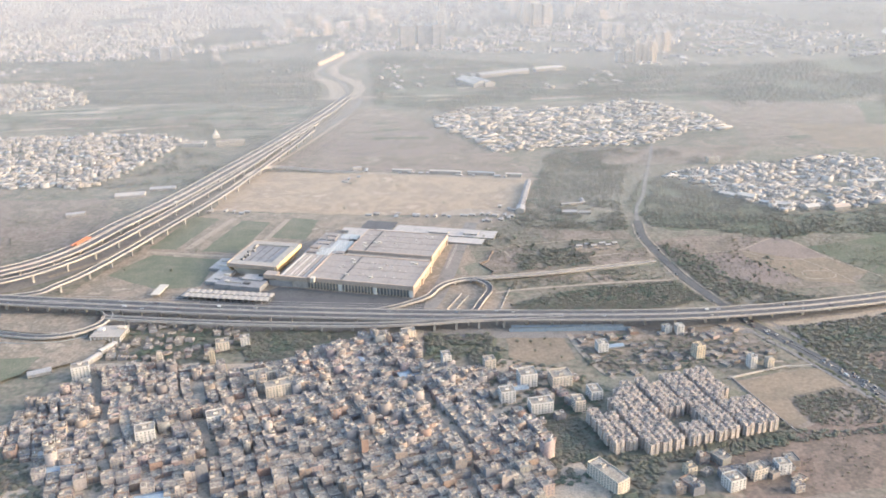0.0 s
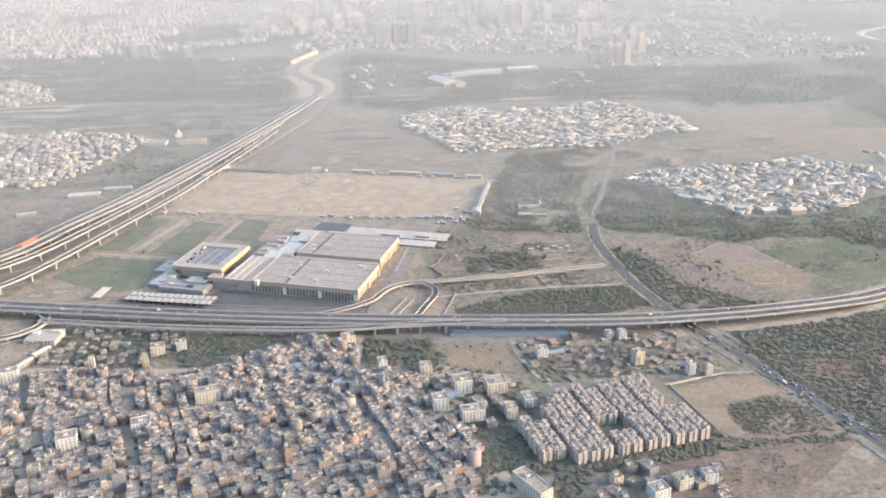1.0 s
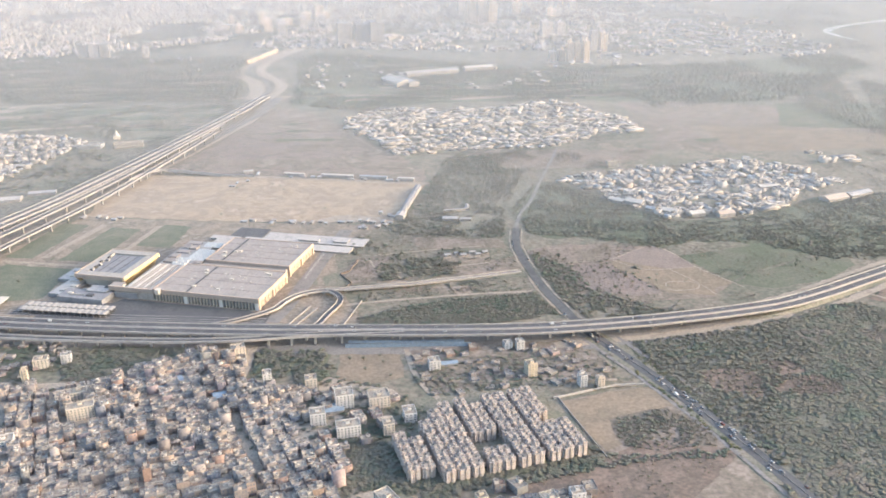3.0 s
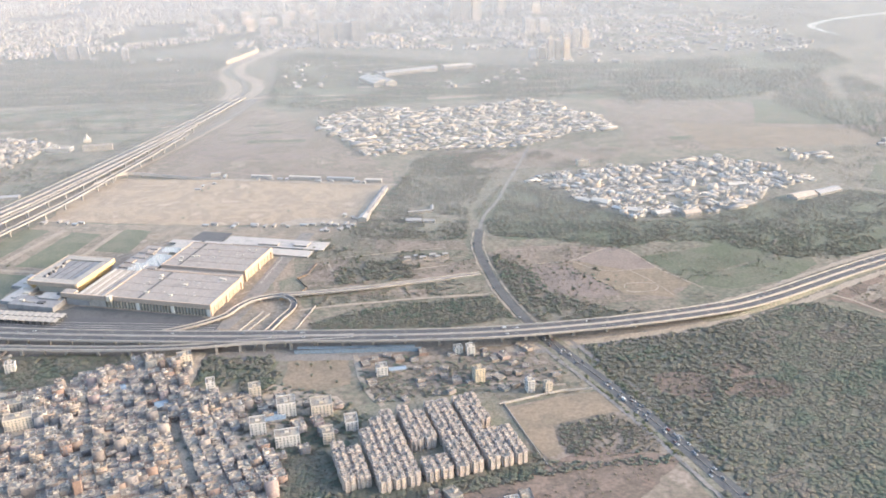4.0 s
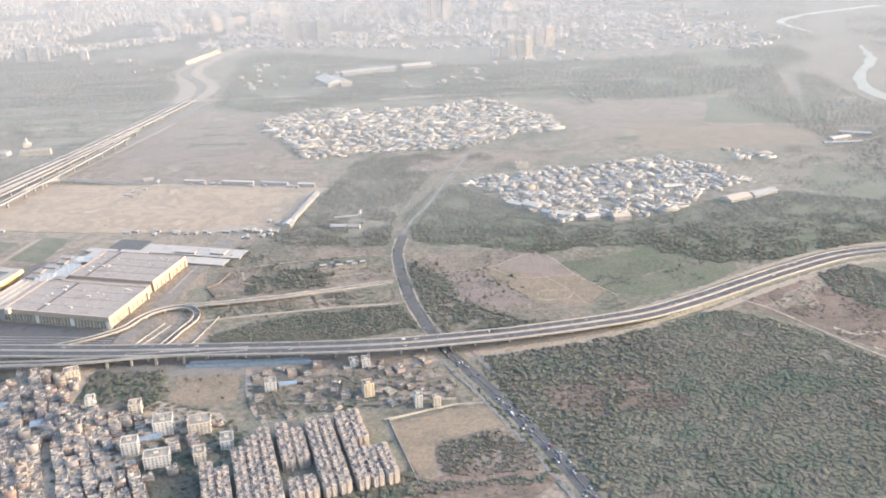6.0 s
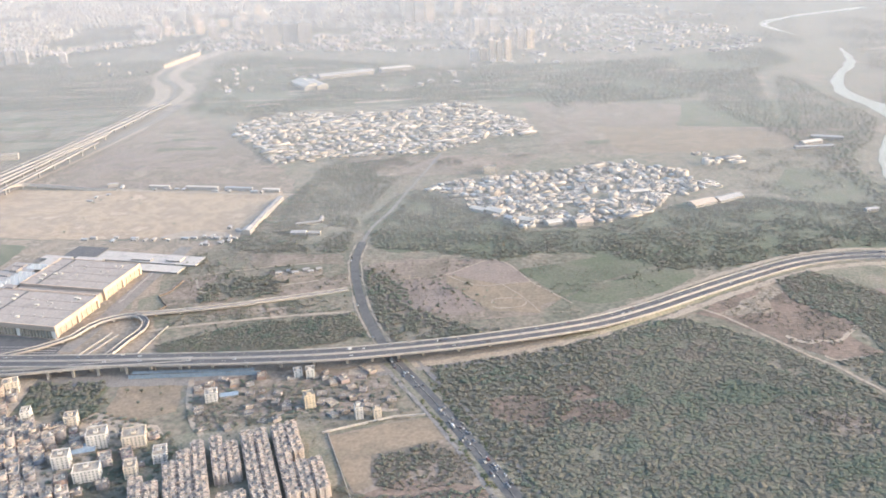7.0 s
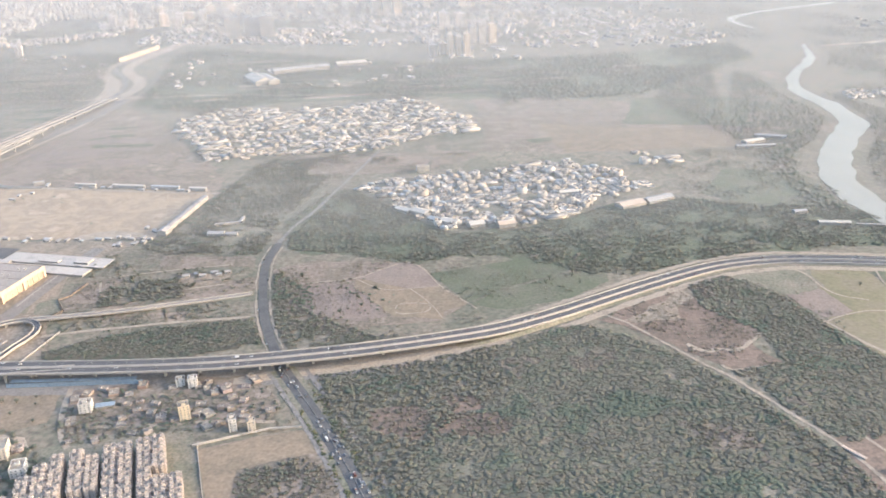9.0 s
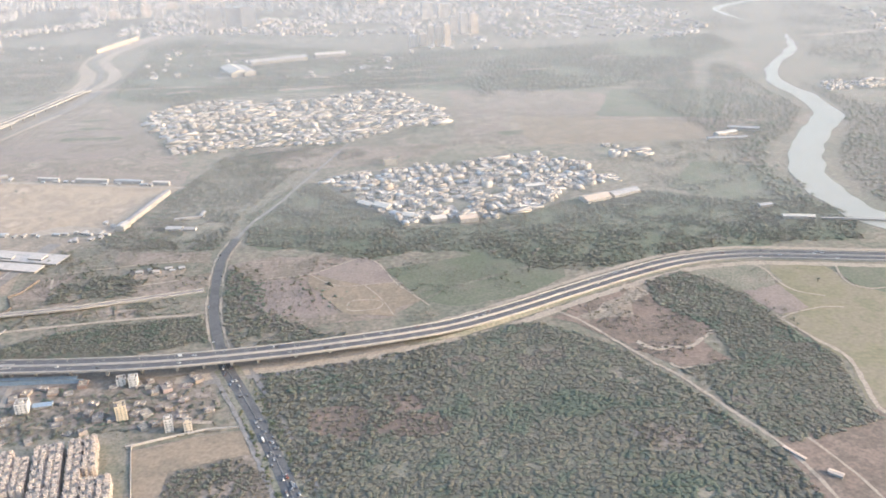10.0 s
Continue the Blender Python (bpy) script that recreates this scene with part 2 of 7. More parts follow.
# ---- mesh tools ----
class Kit:
    """Gathers boxes, prisms and ribbons into one mesh."""

    def __init__(self):
        self.v, self.f, self.m = [], [], []

    def add(self, verts, faces, k=0):
        o = len(self.v)
        self.v += [tuple(p) for p in verts]
        self.f += [tuple(i + o for i in q) for q in faces]
        self.m += [k] * len(faces)
        return self

    def box(self, x, y, z, sx, sy, sz, a=0.0, k=0, top=None, taper=1.0):
        """Centre x, y; foot z; sizes; turn in degrees; top: another material for the upper face."""
        c, s = math.cos(radians(a)), math.sin(radians(a))
        pts = []
        for q, h in ((1, 0), (taper, sz)):
            for dx, dy in ((-.5, -.5), (.5, -.5), (.5, .5), (-.5, .5)):
                px, py = dx * sx * q, dy * sy * q
                pts.append((x + px * c - py * s, y + px * s + py * c, z + h))
        self.add(pts, [(0, 1, 5, 4), (1, 2, 6, 5), (2, 3, 7, 6), (3, 0, 4, 7), (3, 2, 1, 0)], k)
        self.f.append(tuple(i + len(self.v) - 8 for i in (4, 5, 6, 7)))
        self.m.append(k if top is None else top)
        return self

    def quad(self, a, b, c, d, k=0):
        return self.add((a, b, c, d), [(0, 1, 2, 3)], k)

    def prism(self, poly, z0, z1, k=0, top=None):
        n = len(poly)
        self.add([(x, y, z0) for x, y in poly] + [(x, y, z1) for x, y in poly], [(i, (i + 1) % n, n + (i + 1) % n, n + i) for i in range(n)] + [tuple(reversed(range(n)))], k)
        self.f.append(tuple(range(len(self.v) - n, len(self.v))))
        self.m.append(k if top is None else top)
        return self

    def tube(self, x, y, z, r0, r1, h, n=8, k=0):
        ring = [(math.cos(2 * math.pi * i / n), math.sin(2 * math.pi * i / n)) for i in range(n)]
        self.add([(x + r0 * c, y + r0 * s, z) for c, s in ring] + [(x + r1 * c, y + r1 * s, z + h) for c, s in ring],
                 [(i, (i + 1) % n, n + (i + 1) % n, n + i) for i in range(n)] + [tuple(range(n, 2 * n)), tuple(reversed(range(n)))], k)
        return self

    def vault(self, x, y, z, sx, sy, rise, a=0.0, n=6, k=0):
        """A low barrel roof along its own x."""
        c, s = math.cos(radians(a)), math.sin(radians(a))
        pts = []
        for ex in (-.5, .5):
            for i in range(n + 1):
                t = i / n
                px, py, pz = ex * sx, (t - .5) * sy, rise * math.sin(math.pi * t)
                pts.append((x + px * c - py * s, y + px * s + py * c, z + pz))
        m = n + 1
        return self.add(pts, [(i, i + 1, m + i + 1, m + i) for i in range(n)] + [tuple(range(n, -1, -1)), tuple(range(m, 2 * m)), (0, m, 2 * m - 1, n)], k)

    def gable(self, x, y, z, sx, sy, rise, a=0.0, k=0):
        c, s = math.cos(radians(a)), math.sin(radians(a))
        pts = [(x + px * c - py * s, y + px * s + py * c, z + pz) for px, py, pz in
               ((-sx / 2, -sy / 2, 0), (sx / 2, -sy / 2, 0), (sx / 2, sy / 2, 0), (-sx / 2, sy / 2, 0), (-sx / 2, 0, rise), (sx / 2, 0, rise))]
        return self.add(pts, [(0, 1, 5, 4), (2, 3, 4, 5), (0, 4, 3), (1, 2, 5), (3, 2, 1, 0)], k)

    def mesh(self, name, *mats):
        me = bpy.data.meshes.new(name)
        me.from_pydata(self.v, [], self.f)
        for m in mats:
            me.materials.append(m)
        if len(mats) > 1:
            me.polygons.foreach_set("material_index", self.m)
        me.update()
        return me


def thing(name, label, category, at=None, group="", kind=""):
    ob = new(name)
    ob.empty_display_size = 1
    if at is not None:
        ob.matrix_world = at
    return tagged(ob, label, category, group, kind)


def part(name, kit, material, parent, label="", m=None, kind=""):
    me = kit if isinstance(kit, bpy.types.Mesh) else kit.mesh(name, *(material if isinstance(material, (list, tuple)) else (material,)))
    ob = new(name, me)
    ob.parent = parent
    if m is not None:
        ob.matrix_basis = m
    return tagged(ob, label, "", "", kind)


def solid(name, kit, material, label, category, kind="", group=""):
    return tagged(new(name, kit.mesh(name, *(material if isinstance(material, (list, tuple)) else (material,)))), label, category, group, kind)


def smooth_path(pts, step=6.0, closed=False):
    """A Catmull-Rom curve through points of two or more coordinates."""
    p = [np.array(q, float) for q in pts]
    n = len(p)
    out = []
    for i in range(n if closed else n - 1):
        a, b = p[i], p[(i + 1) % n]
        z, c = (p[i - 1], p[(i + 2) % n]) if closed else (p[i - 1] if i else 2 * a - b, p[i + 2] if i + 2 < n else 2 * b - a)
        k = max(2, int(np.linalg.norm((b - a)[:2]) / step))
        for j in range(k):
            t = j / k
            out.append(.5 * (2 * a + (b - z) * t + (2 * z - 5 * a + 4 * b - c) * t * t + (3 * a - z - 3 * b + c) * t ** 3))
    if not closed:
        out.append(p[-1])
    return out


def offsets(path, d):
    """The path shifted d to its left in plan."""
    out = []
    for i, q in enumerate(path):
        w = path[min(i + 1, len(path) - 1)][:2] - path[max(i - 1, 0)][:2]
        w = w / (np.linalg.norm(w) + 1e-9)
        e = np.array(q, float)
        e[0] -= w[1] * d
        e[1] += w[0] * d
        out.append(e)
    return out


def strip(kit, path, lo, hi, z0, z1, k=0):
    """A bar of rectangular section between offsets lo and hi and heights z0 and z1 above the path."""
    a, b = offsets(path, lo), offsets(path, hi)
    pts = []
    for p, q in zip(a, b):
        zz = p[2] if len(p) > 2 else 0.0
        pts += [(p[0], p[1], zz + z0), (q[0], q[1], zz + z0), (q[0], q[1], zz + z1), (p[0], p[1], zz + z1)]
    fs = []
    for i in range(len(a) - 1):
        o = 4 * i
        fs += [(o + 3, o + 7, o + 6, o + 2), (o, o + 1, o + 5, o + 4), (o, o + 4, o + 7, o + 3), (o + 1, o + 2, o + 6, o + 5)]
    e = 4 * (len(a) - 1)
    fs += [(0, 3, 2, 1), (e, e + 1, e + 2, e + 3)]
    return kit.add(pts, fs, k)


def flat_strip(kit, path, lo, hi, z, ragged=0.0, k=0):
    rnd = random.Random(len(path) + int(abs(path[0][0])))
    a, b = offsets(path, lo), offsets(path, hi)
    pts = []
    for p, q in zip(a, b):
        j, l = rnd.uniform(-ragged, ragged), rnd.uniform(-ragged, ragged)
        pts += [(p[0] + j, p[1] + j, z), (q[0] + l, q[1] - l, z)]
    return kit.add(pts, [(2 * i, 2 * i + 2, 2 * i + 3, 2 * i + 1) for i in range(len(a) - 1)], k)


def inside(poly, x, y):
    hit, j = False, len(poly) - 1
    for i in range(len(poly)):
        (xi, yi), (xj, yj) = poly[i], poly[j]
        if (yi > y) != (yj > y) and x < (xj - xi) * (y - yi) / (yj - yi) + xi:
            hit = not hit
        j = i
    return hit


PATCH_Z = [0.06]


def patch(name, poly, material, label, category="field", ragged=1.5, step=5.0, z=None):
    """A piece of ground with an uneven border, lying just above the one below."""
    pts, n = [], len(poly)
    for i in range(n):
        a, b = np.array(poly[i], float), np.array(poly[(i + 1) % n], float)
        k = max(1, int(np.linalg.norm(b - a) / step))
        for j in range(k):
            q = a + (b - a) * j / k
            w = noise.noise_vector((q[0] * .06, q[1] * .06, 3.3)) * ragged * 1.6 + noise.noise_vector((q[0] * .3, q[1] * .3, 1.3)) * ragged * .6
            pts.append((q[0] + w[0], q[1] + w[1]))
    PATCH_Z[0] += 0.005
    h = z if z is not None else PATCH_Z[0]
    kit = Kit()
    kit.add([(x, y, h) for x, y in pts], [tuple(range(len(pts)))])
    ob = solid(name, kit, material, label, category, "structure")
    if ob.data.polygons[0].normal.z < 0:
        ob.data.flip_normals()
    return ob


# ---- ground ----
g = Kit()
N = 40
for i in range(N + 1):
    for j in range(N + 1):
        g.v.append((-4200 + 8600 * i / N, -600 + 5400 * j / N, 0.0))
g.f = [(i * (N + 1) + j, (i + 1) * (N + 1) + j, (i + 1) * (N + 1) + j + 1, i * (N + 1) + j + 1) for i in range(N) for j in range(N)]
solid("ground", g, M_GROUND, "dusty brown and olive plain reaching the horizon", "ground", "structure")

patch("dry_plain", [(-262, 1088), (-228, 1200), (-178, 1430), (-120, 1445), (-45, 1340), (20, 1210), (70, 1130), (100, 1062), (105, 1010), (-100, 1048)], M_BROWN, "brown dry open plain with sparse bushes", ragged=6)
patch("dry_plain", [(416, 1145), (430, 1250), (400, 1335), (480, 1370), (609, 1420), (700, 1370), (789, 1204), (764, 1140), (640, 1125), (520, 1120)], M_BROWN, "pale brown fallow fields beyond the village", ragged=6)
patch("dry_plain", [(130, 1155), (280, 1150), (420, 1145), (380, 1085), (300, 1060), (215, 1060), (180, 1110)], M_BROWN, "brown fallow ground between the villages", ragged=5)
patch("dry_plain", [(-900, 955), (-401, 960), (-375, 880), (-372, 830), (-398, 798), (-438, 765), (-900, 760)], M_BROWN, "rough brown waste ground beside the highway", ragged=5)
patch("sand_lot", [(-271, 1066), (88, 1020), (102, 999), (68, 872), (-109, 884), (-268, 908)], M_SAND, "levelled sandy lot of bare earth", ragged=2.5)
patch("site_ground", [(-345, 662), (-20, 628), (58, 640), (30, 700), (18, 790), (60, 862), (-110, 882), (-270, 905), (-300, 830)], M_SITE, "grey-brown levelled ground round the hall", ragged=2)
for poly, lab in (([(-319, 724), (-293, 774), (-222, 759), (-225, 694), (-262, 690)], "square green lawn"), ([(-302, 793), (-283, 888), (-252, 879), (-274, 787)], "narrow green lawn strip"),
                  ([(-246, 782), (-226, 871), (-193, 864), (-209, 774)], "green lawn with dry edges"), ([(-190, 819), (-171, 877), (-142, 870), (-147, 808)], "dull green lawn beside the hall")):
    patch("lawn", poly, M_LAWN, lab + " on the hall's grounds", "lawn", ragged=1)
patch("fallow_field", [(203, 785), (240, 800), (322, 791), (344, 763), (352, 735), (373, 700), (352, 674), (313, 670), (268, 656), (233, 684), (210, 735)], M_BROWN, "fallow brown field with worn paths", ragged=3)
patch("green_field", [(343, 763), (412, 784), (437, 795), (467, 760), (397, 723), (373, 703)], M_FIELD, "flat dull green field with sharp borders", ragged=1.2)
patch("green_field", [(375, 699), (397, 721), (466, 752), (500, 762), (496, 735), (459, 703), (404, 686)], M_FIELD, "flat green field beside the highway", ragged=1.5)
patch("green_field", [(640, 950), (700, 1040), (780, 1000), (775, 905), (690, 900)], M_FIELD, "pale green field beside the village", ragged=4)
patch("garden", [(-18, 597), (10, 595), (36, 591), (34, 562), (14, 556), (-16, 560)], M_LAWN, "dull green garden plots behind the town", "garden", ragged=1.5)
patch("brown_lot", [(43, 584), (88, 588), (92, 550), (66, 541), (45, 545)], M_TAN, "bare brown lot beside the town", ragged=1.5)
STUBBLE = [(278, 758), (322, 791), (337, 775), (352, 735), (373, 700), (354, 688), (352, 674), (313, 682), (278, 739)]
LOT = [(196, 514), (234, 526), (262, 530), (290, 484), (290, 456), (232, 453), (217, 456), (206, 484)]
LOT_SCRUB = [(224, 490), (266, 502), (286, 482), (288, 460), (234, 455), (228, 466)]
patch("walled_lot", LOT, M_BROWN, "walled empty lot of dry earth", ragged=1)
patch("waste_ground", [(170, 425), (206, 436), (244, 450), (290, 455), (300, 430), (310, 380), (170, 380)], M_BROWN, "bare brown waste ground behind the lot", ragged=3)
patch("crop_field", [(672, 741), (717, 743), (724, 700), (800, 640), (760, 520), (661, 500), (655, 534), (665, 582), (656, 614), (644, 641), (662, 690)], M_CROP, "yellow-green young crop in large plots", ragged=2)
patch("crop_field", [(722, 742), (820, 728), (860, 640), (780, 640), (726, 700)], M_FIELD, "dull green crop plot", ragged=2)
patch("bare_patch", [(299, 551), (318, 553), (337, 549), (340, 530), (336, 515), (328, 512), (301, 530)], M_BARE, "reddish bare earth clearing in the wood", "clearing", ragged=4)
patch("bare_patch", [(345, 564), (370, 562), (377, 546), (358, 541)], M_BARE, "small reddish clearing in the wood", "clearing", ragged=3)
patch("bare_patch", [(473, 665), (549, 719), (558, 700), (562, 677), (578, 653), (591, 632), (577, 618), (588, 588), (550, 582), (535, 601), (515, 624), (497, 645)], M_BARE, "reddish scraped earth beside the highway", "clearing", ragged=3)
patch("bare_patch", [(490, 661), (517, 680), (553, 713), (557, 697), (540, 679), (535, 660), (502, 655)], M_SITE, "pale dumped soil beside the highway", "clearing", ragged=3)
patch("dry_clearing", [(334, 543), (382, 541), (394, 527), (383, 514), (338, 518)], M_BARE, "brown dry floor of a thinned part of the wood", "clearing", ragged=4)
patch("bare_patch", [(500, 519), (513, 524), (535, 510), (541, 490), (509, 493), (501, 506)], M_BROWN, "thin bare earth clearing in the wood", "clearing", ragged=4)
patch("bare_patch", [(583, 500), (661, 525), (720, 500), (700, 420), (590, 420)], M_BARE, "brown bare ground with pale tracks", "clearing", ragged=3)
patch("dug_plot", [(633, 694), (665, 703), (674, 661), (646, 653)], M_PLOUGH, "grey-brown ploughed plot beside the crops", ragged=1.5)
patch("grass_plot", [(597, 734), (629, 748), (670, 744), (669, 705), (633, 694), (610, 723)], M_SCRUB, "rough pale grass beside the highway", ragged=3)
patch("dry_plot", [(240, 395), (300, 455), (240, 466), (212, 450), (150, 425), (170, 380)], M_BARE, "brown waste ground behind the apartments", ragged=3)
patch("town_floor", [(-296, 462), (-284, 500), (-271, 515), (-275, 552), (-217, 554), (-148, 550), (-103, 582), (-62, 608), (-20, 602), (-20, 552), (20, 536), (38, 550), (84, 532), (104, 506), (92, 476), (70, 459), (70, 434), (100, 380), (-300, 380)], M_TOWNFLOOR, "dusty lanes and yards of the town", ragged=2)
patch("suburb_floor", [(95, 588), (215, 600), (243, 560), (235, 543), (205, 538), (112, 522), (98, 552)], M_BROWN, "dusty yards of the small houses", "yard", ragged=2)
patch("estate_floor", [(92, 430), (60, 505), (110, 525), (185, 545), (214, 466)], M_SCRUB, "paved and planted grounds of the apartment estate", ragged=1)
patch("far_fields", [(-1300, 1290), (-480, 1292), (-360, 1255), (-262, 1215), (-205, 1470), (-640, 1505), (-1300, 1480)], M_SCRUB, "olive scrub and hedged fields beyond the highway", ragged=8, step=20, z=.045)
patch("pale_yard", [(-10, 887), (19, 897), (57, 887), (59, 869), (22, 873), (-2, 872)], M_DUST, "pale churned yard behind the hall", "yard", ragged=3)
patch("bare_plot", [(30, 735), (39, 772), (71, 777), (61, 720), (42, 712)], M_BROWN, "bare brown plot beside the service road", ragged=1.2)
patch("bare_plot", [(92, 823), (182, 815), (184, 790), (99, 795)], M_BROWN, "dusty brown strip between scrub", ragged=3)
patch("bare_plot", [(117, 779), (166, 780), (166, 752), (118, 759)], M_SITE, "grey-brown cleared plot", ragged=2.5)
patch("bare_plot", [(126, 745), (192, 772), (198, 739), (139, 718)], M_BROWN, "dry open plot beside the feeder road", ragged=3)
patch("scrub_plot", [(12, 729), (25, 738), (40, 721), (36, 707), (18, 709)], M_SCRUB, "dark weedy corner plot", ragged=1.2)
patch("scrub_plot", [(-8, 725), (8, 727), (11, 712), (-3, 713)], M_SCRUB, "dark weedy traffic island", ragged=.8)


def strip_fields(poly, count, seed, paints, long=(40, 130), deep=(9, 24)):
    """Long narrow plots of differing soil, side by side on the plain."""
    rnd = random.Random(seed)
    x0, x1, y0, y1 = min(q[0] for q in poly), max(q[0] for q in poly), min(q[1] for q in poly), max(q[1] for q in poly)
    got = 0
    while got < count:
        x, y = rnd.uniform(x0, x1), rnd.uniform(y0, y1)
        w, d, a = rnd.uniform(*long) / 2, rnd.uniform(*deep) / 2, radians(rnd.gauss(6, 5))
        ca, sa = math.cos(a), math.sin(a)
        quad = [(x + u * ca - v * sa, y + u * sa + v * ca) for u, v in ((-w, -d), (w, -d), (w, d), (-w, d))]
        if all(inside(poly, *q) for q in quad):
            m, lab = rnd.choice(paints)
            patch("field_strip", quad, m, lab, "field", ragged=2.5, step=9, z=.09 + .002 * got)
            got += 1


DRY, GREEN, PALE_SOIL = (M_BROWN, "long dry brown field plot"), (M_FIELD, "long dull green field plot"), (M_DUST, "narrow pale bare field plot")
strip_fields([(-1000, 1290), (-480, 1290), (-360, 1255), (-260, 1220), (-210, 1470), (-640, 1500), (-1000, 1440)], 60, 61, (DRY, GREEN, GREEN, GREEN, PALE_SOIL))
strip_fields([(-1200, 1500), (-640, 1530), (-260, 1540), (-300, 1990), (-1200, 2040)], 80, 62, (DRY, GREEN, PALE_SOIL, PALE_SOIL), (50, 160), (8, 22))
strip_fields([(430, 1160), (760, 1150), (780, 1200), (620, 1400), (420, 1330)], 30, 63, (GREEN, DRY, (M_SITE, "grey-brown ploughed field plot")), (40, 110), (14, 40))
strip_fields([(-230, 1110), (60, 1100), (0, 1230), (-120, 1420), (-170, 1420)], 26, 64, (GREEN, (M_PLOUGH, "dark brown ploughed field plot"), DRY), (30, 90), (8, 24))
strip_fields([(-60, 1480), (400, 1480), (900, 1700), (600, 1780), (250, 1770), (-60, 1950)], 50, 65, (DRY, PALE_SOIL, GREEN), (40, 130), (8, 20))
strip_fields([(990, 1280), (1800, 1350), (1900, 2300), (1350, 2300), (1180, 1950)], 40, 66, (DRY, PALE_SOIL, GREEN), (60, 180), (12, 40))
patch("fallow_plot", [(278, 758), (325, 732), (352, 735), (373, 700), (354, 688), (352, 674), (313, 682), (278, 739)], M_TAN, "pale tan stubble plot with sharp borders", ragged=.8, z=.285)
patch("fallow_plot", [(279, 758), (322, 791), (337, 775), (351, 736), (325, 733)], M_PLOUGH, "dull brown fallow plot behind the stubble", ragged=1, z=.27)
patch("fallow_plot", [(214, 742), (262, 747), (277, 742), (308, 684), (284, 676), (250, 690), (226, 712)], M_PLOUGH, "weedy brown plot beside the wide road", ragged=2.5, z=.275)
patch("bare_plot", [(197, 513), (234, 525), (260, 528), (270, 506), (248, 500), (224, 491), (228, 464), (217, 458), (207, 484)], M_TAN, "sandy bare half of the walled lot", ragged=1.5, z=.29)


patch("dark_field", [(680, 1416), (856, 1387), (792, 1223), (626, 1257)], M_FIELD, "broad dark green field beyond the village", ragged=3, step=14, z=.30)
patch("fallow_field", [(507, 1274), (788, 1193), (771, 1126), (519, 1124)], M_TAN, "long pale fallow strip beyond the village", ragged=4, step=12, z=.29)
patch("fallow_field", [(423, 1448), (542, 1438), (666, 1377), (626, 1257), (507, 1274), (429, 1320)], M_BROWN, "broad brown fallow field beyond the village", ragged=4, step=12, z=.28)


# ---- roads ----
def ground_road(name, pts, lo, hi, material, label, z=0.3, ragged=0.0, step=6.0, category="road"):
    kit = Kit()
    flat_strip(kit, smooth_path(pts, step), lo, hi, z, ragged)
    return solid(name, kit, material, label, category, "structure")


def pier_meshes(width):
    col = Kit().box(0, 0, 0, 2.2, 1.7, 1.0, k=0)
    cap = Kit()
    cap.add([(-.8, -.7, 0), (.8, -.7, 0), (.8, .7, 0), (-.8, .7, 0), (-width / 2, -.7, .8), (width / 2, -.7, .8), (width / 2, .7, .8), (-width / 2, .7, .8),
             (-width / 2, -.7, 1.2), (width / 2, -.7, 1.2), (width / 2, .7, 1.2), (-width / 2, .7, 1.2)],
            [(0, 1, 5, 4), (1, 2, 6, 5), (2, 3, 7, 6), (3, 0, 4, 7), (4, 5, 9, 8), (5, 6, 10, 9), (6, 7, 11, 10), (7, 4, 8, 11), (8, 9, 10, 11), (3, 2, 1, 0)])
    return col.mesh("pier_column", M_CONC), cap.mesh("pier_cap", M_CONC)


def elevated_road(pts, label, lanes, pier_step=17.0, low=2.2, surface=None, wall=1.1, rim=.5, deck=None):
    """lanes: the offsets of the carriageways' edges. Piers stand where the deck is higher than low."""
    path = smooth_path(pts, 8.0)
    road = thing("elevated_road", label, "viaduct", kind="structure")
    for lo, hi in lanes:
        part("deck", strip(Kit(), path, lo, hi, -.9, 0), deck or M_PARAPET, road)
        kit = Kit()
        a = [np.array((q[0], q[1], q[2])) for q in path]
        l, r = offsets(a, lo + rim), offsets(a, hi - rim)
        for p, q in zip(l, r):
            kit.v += [(p[0], p[1], p[2] + .02), (q[0], q[1], q[2] + .02)]
        kit.f = [(2 * i, 2 * i + 2, 2 * i + 3, 2 * i + 1) for i in range(len(l) - 1)]
        part("carriageway", kit, surface or M_ASPHALT, road, "worn grey asphalt carriageway")
        for e in (lo, hi - rim):
            part("parapet", strip(Kit(), path, e, e + rim, -.15, wall), M_PARAPET, road, "pale concrete parapet")
        for e in np.linspace(lo, hi, 4)[1:-1]:
            dash = Kit()
            for i in range(0, len(path) - 1, 2):
                seg = [np.array(path[i]), np.array(path[i]) * .55 + np.array(path[i + 1]) * .45]
                strip(dash, seg, e - .07, e + .07, .025, .035)
            part("lane_marking", dash, M_WHITE, road, "broken white lane lines", kind="stuff")
    lo, hi = min(a for a, b in lanes), max(b for a, b in lanes)
    col, cap = pier_meshes((hi - lo) * .8)
    run = 0.0
    mid = offsets(path, (lo + hi) / 2)
    for i in range(1, len(mid) - 1):
        run += np.linalg.norm(mid[i][:2] - mid[i - 1][:2])
        if run < pier_step or mid[i][2] < low:
            continue
        run = 0.0
        w = mid[i + 1] - mid[i - 1]
        m = pose(mid[i][0], mid[i][1], 0, 0, 0, math.degrees(math.atan2(w[1], w[0])) + 90)
        h = mid[i][2] - .9
        pier = part("pier", col, None, road, "concrete pier with a flared cap", m @ Matrix.Diagonal((1, 1, max(.2, h - 1.15), 1)))
        top = part("pier_cap", cap, None, road, "", m @ Matrix.Translation((0, 0, h - 1.2)))
    return road


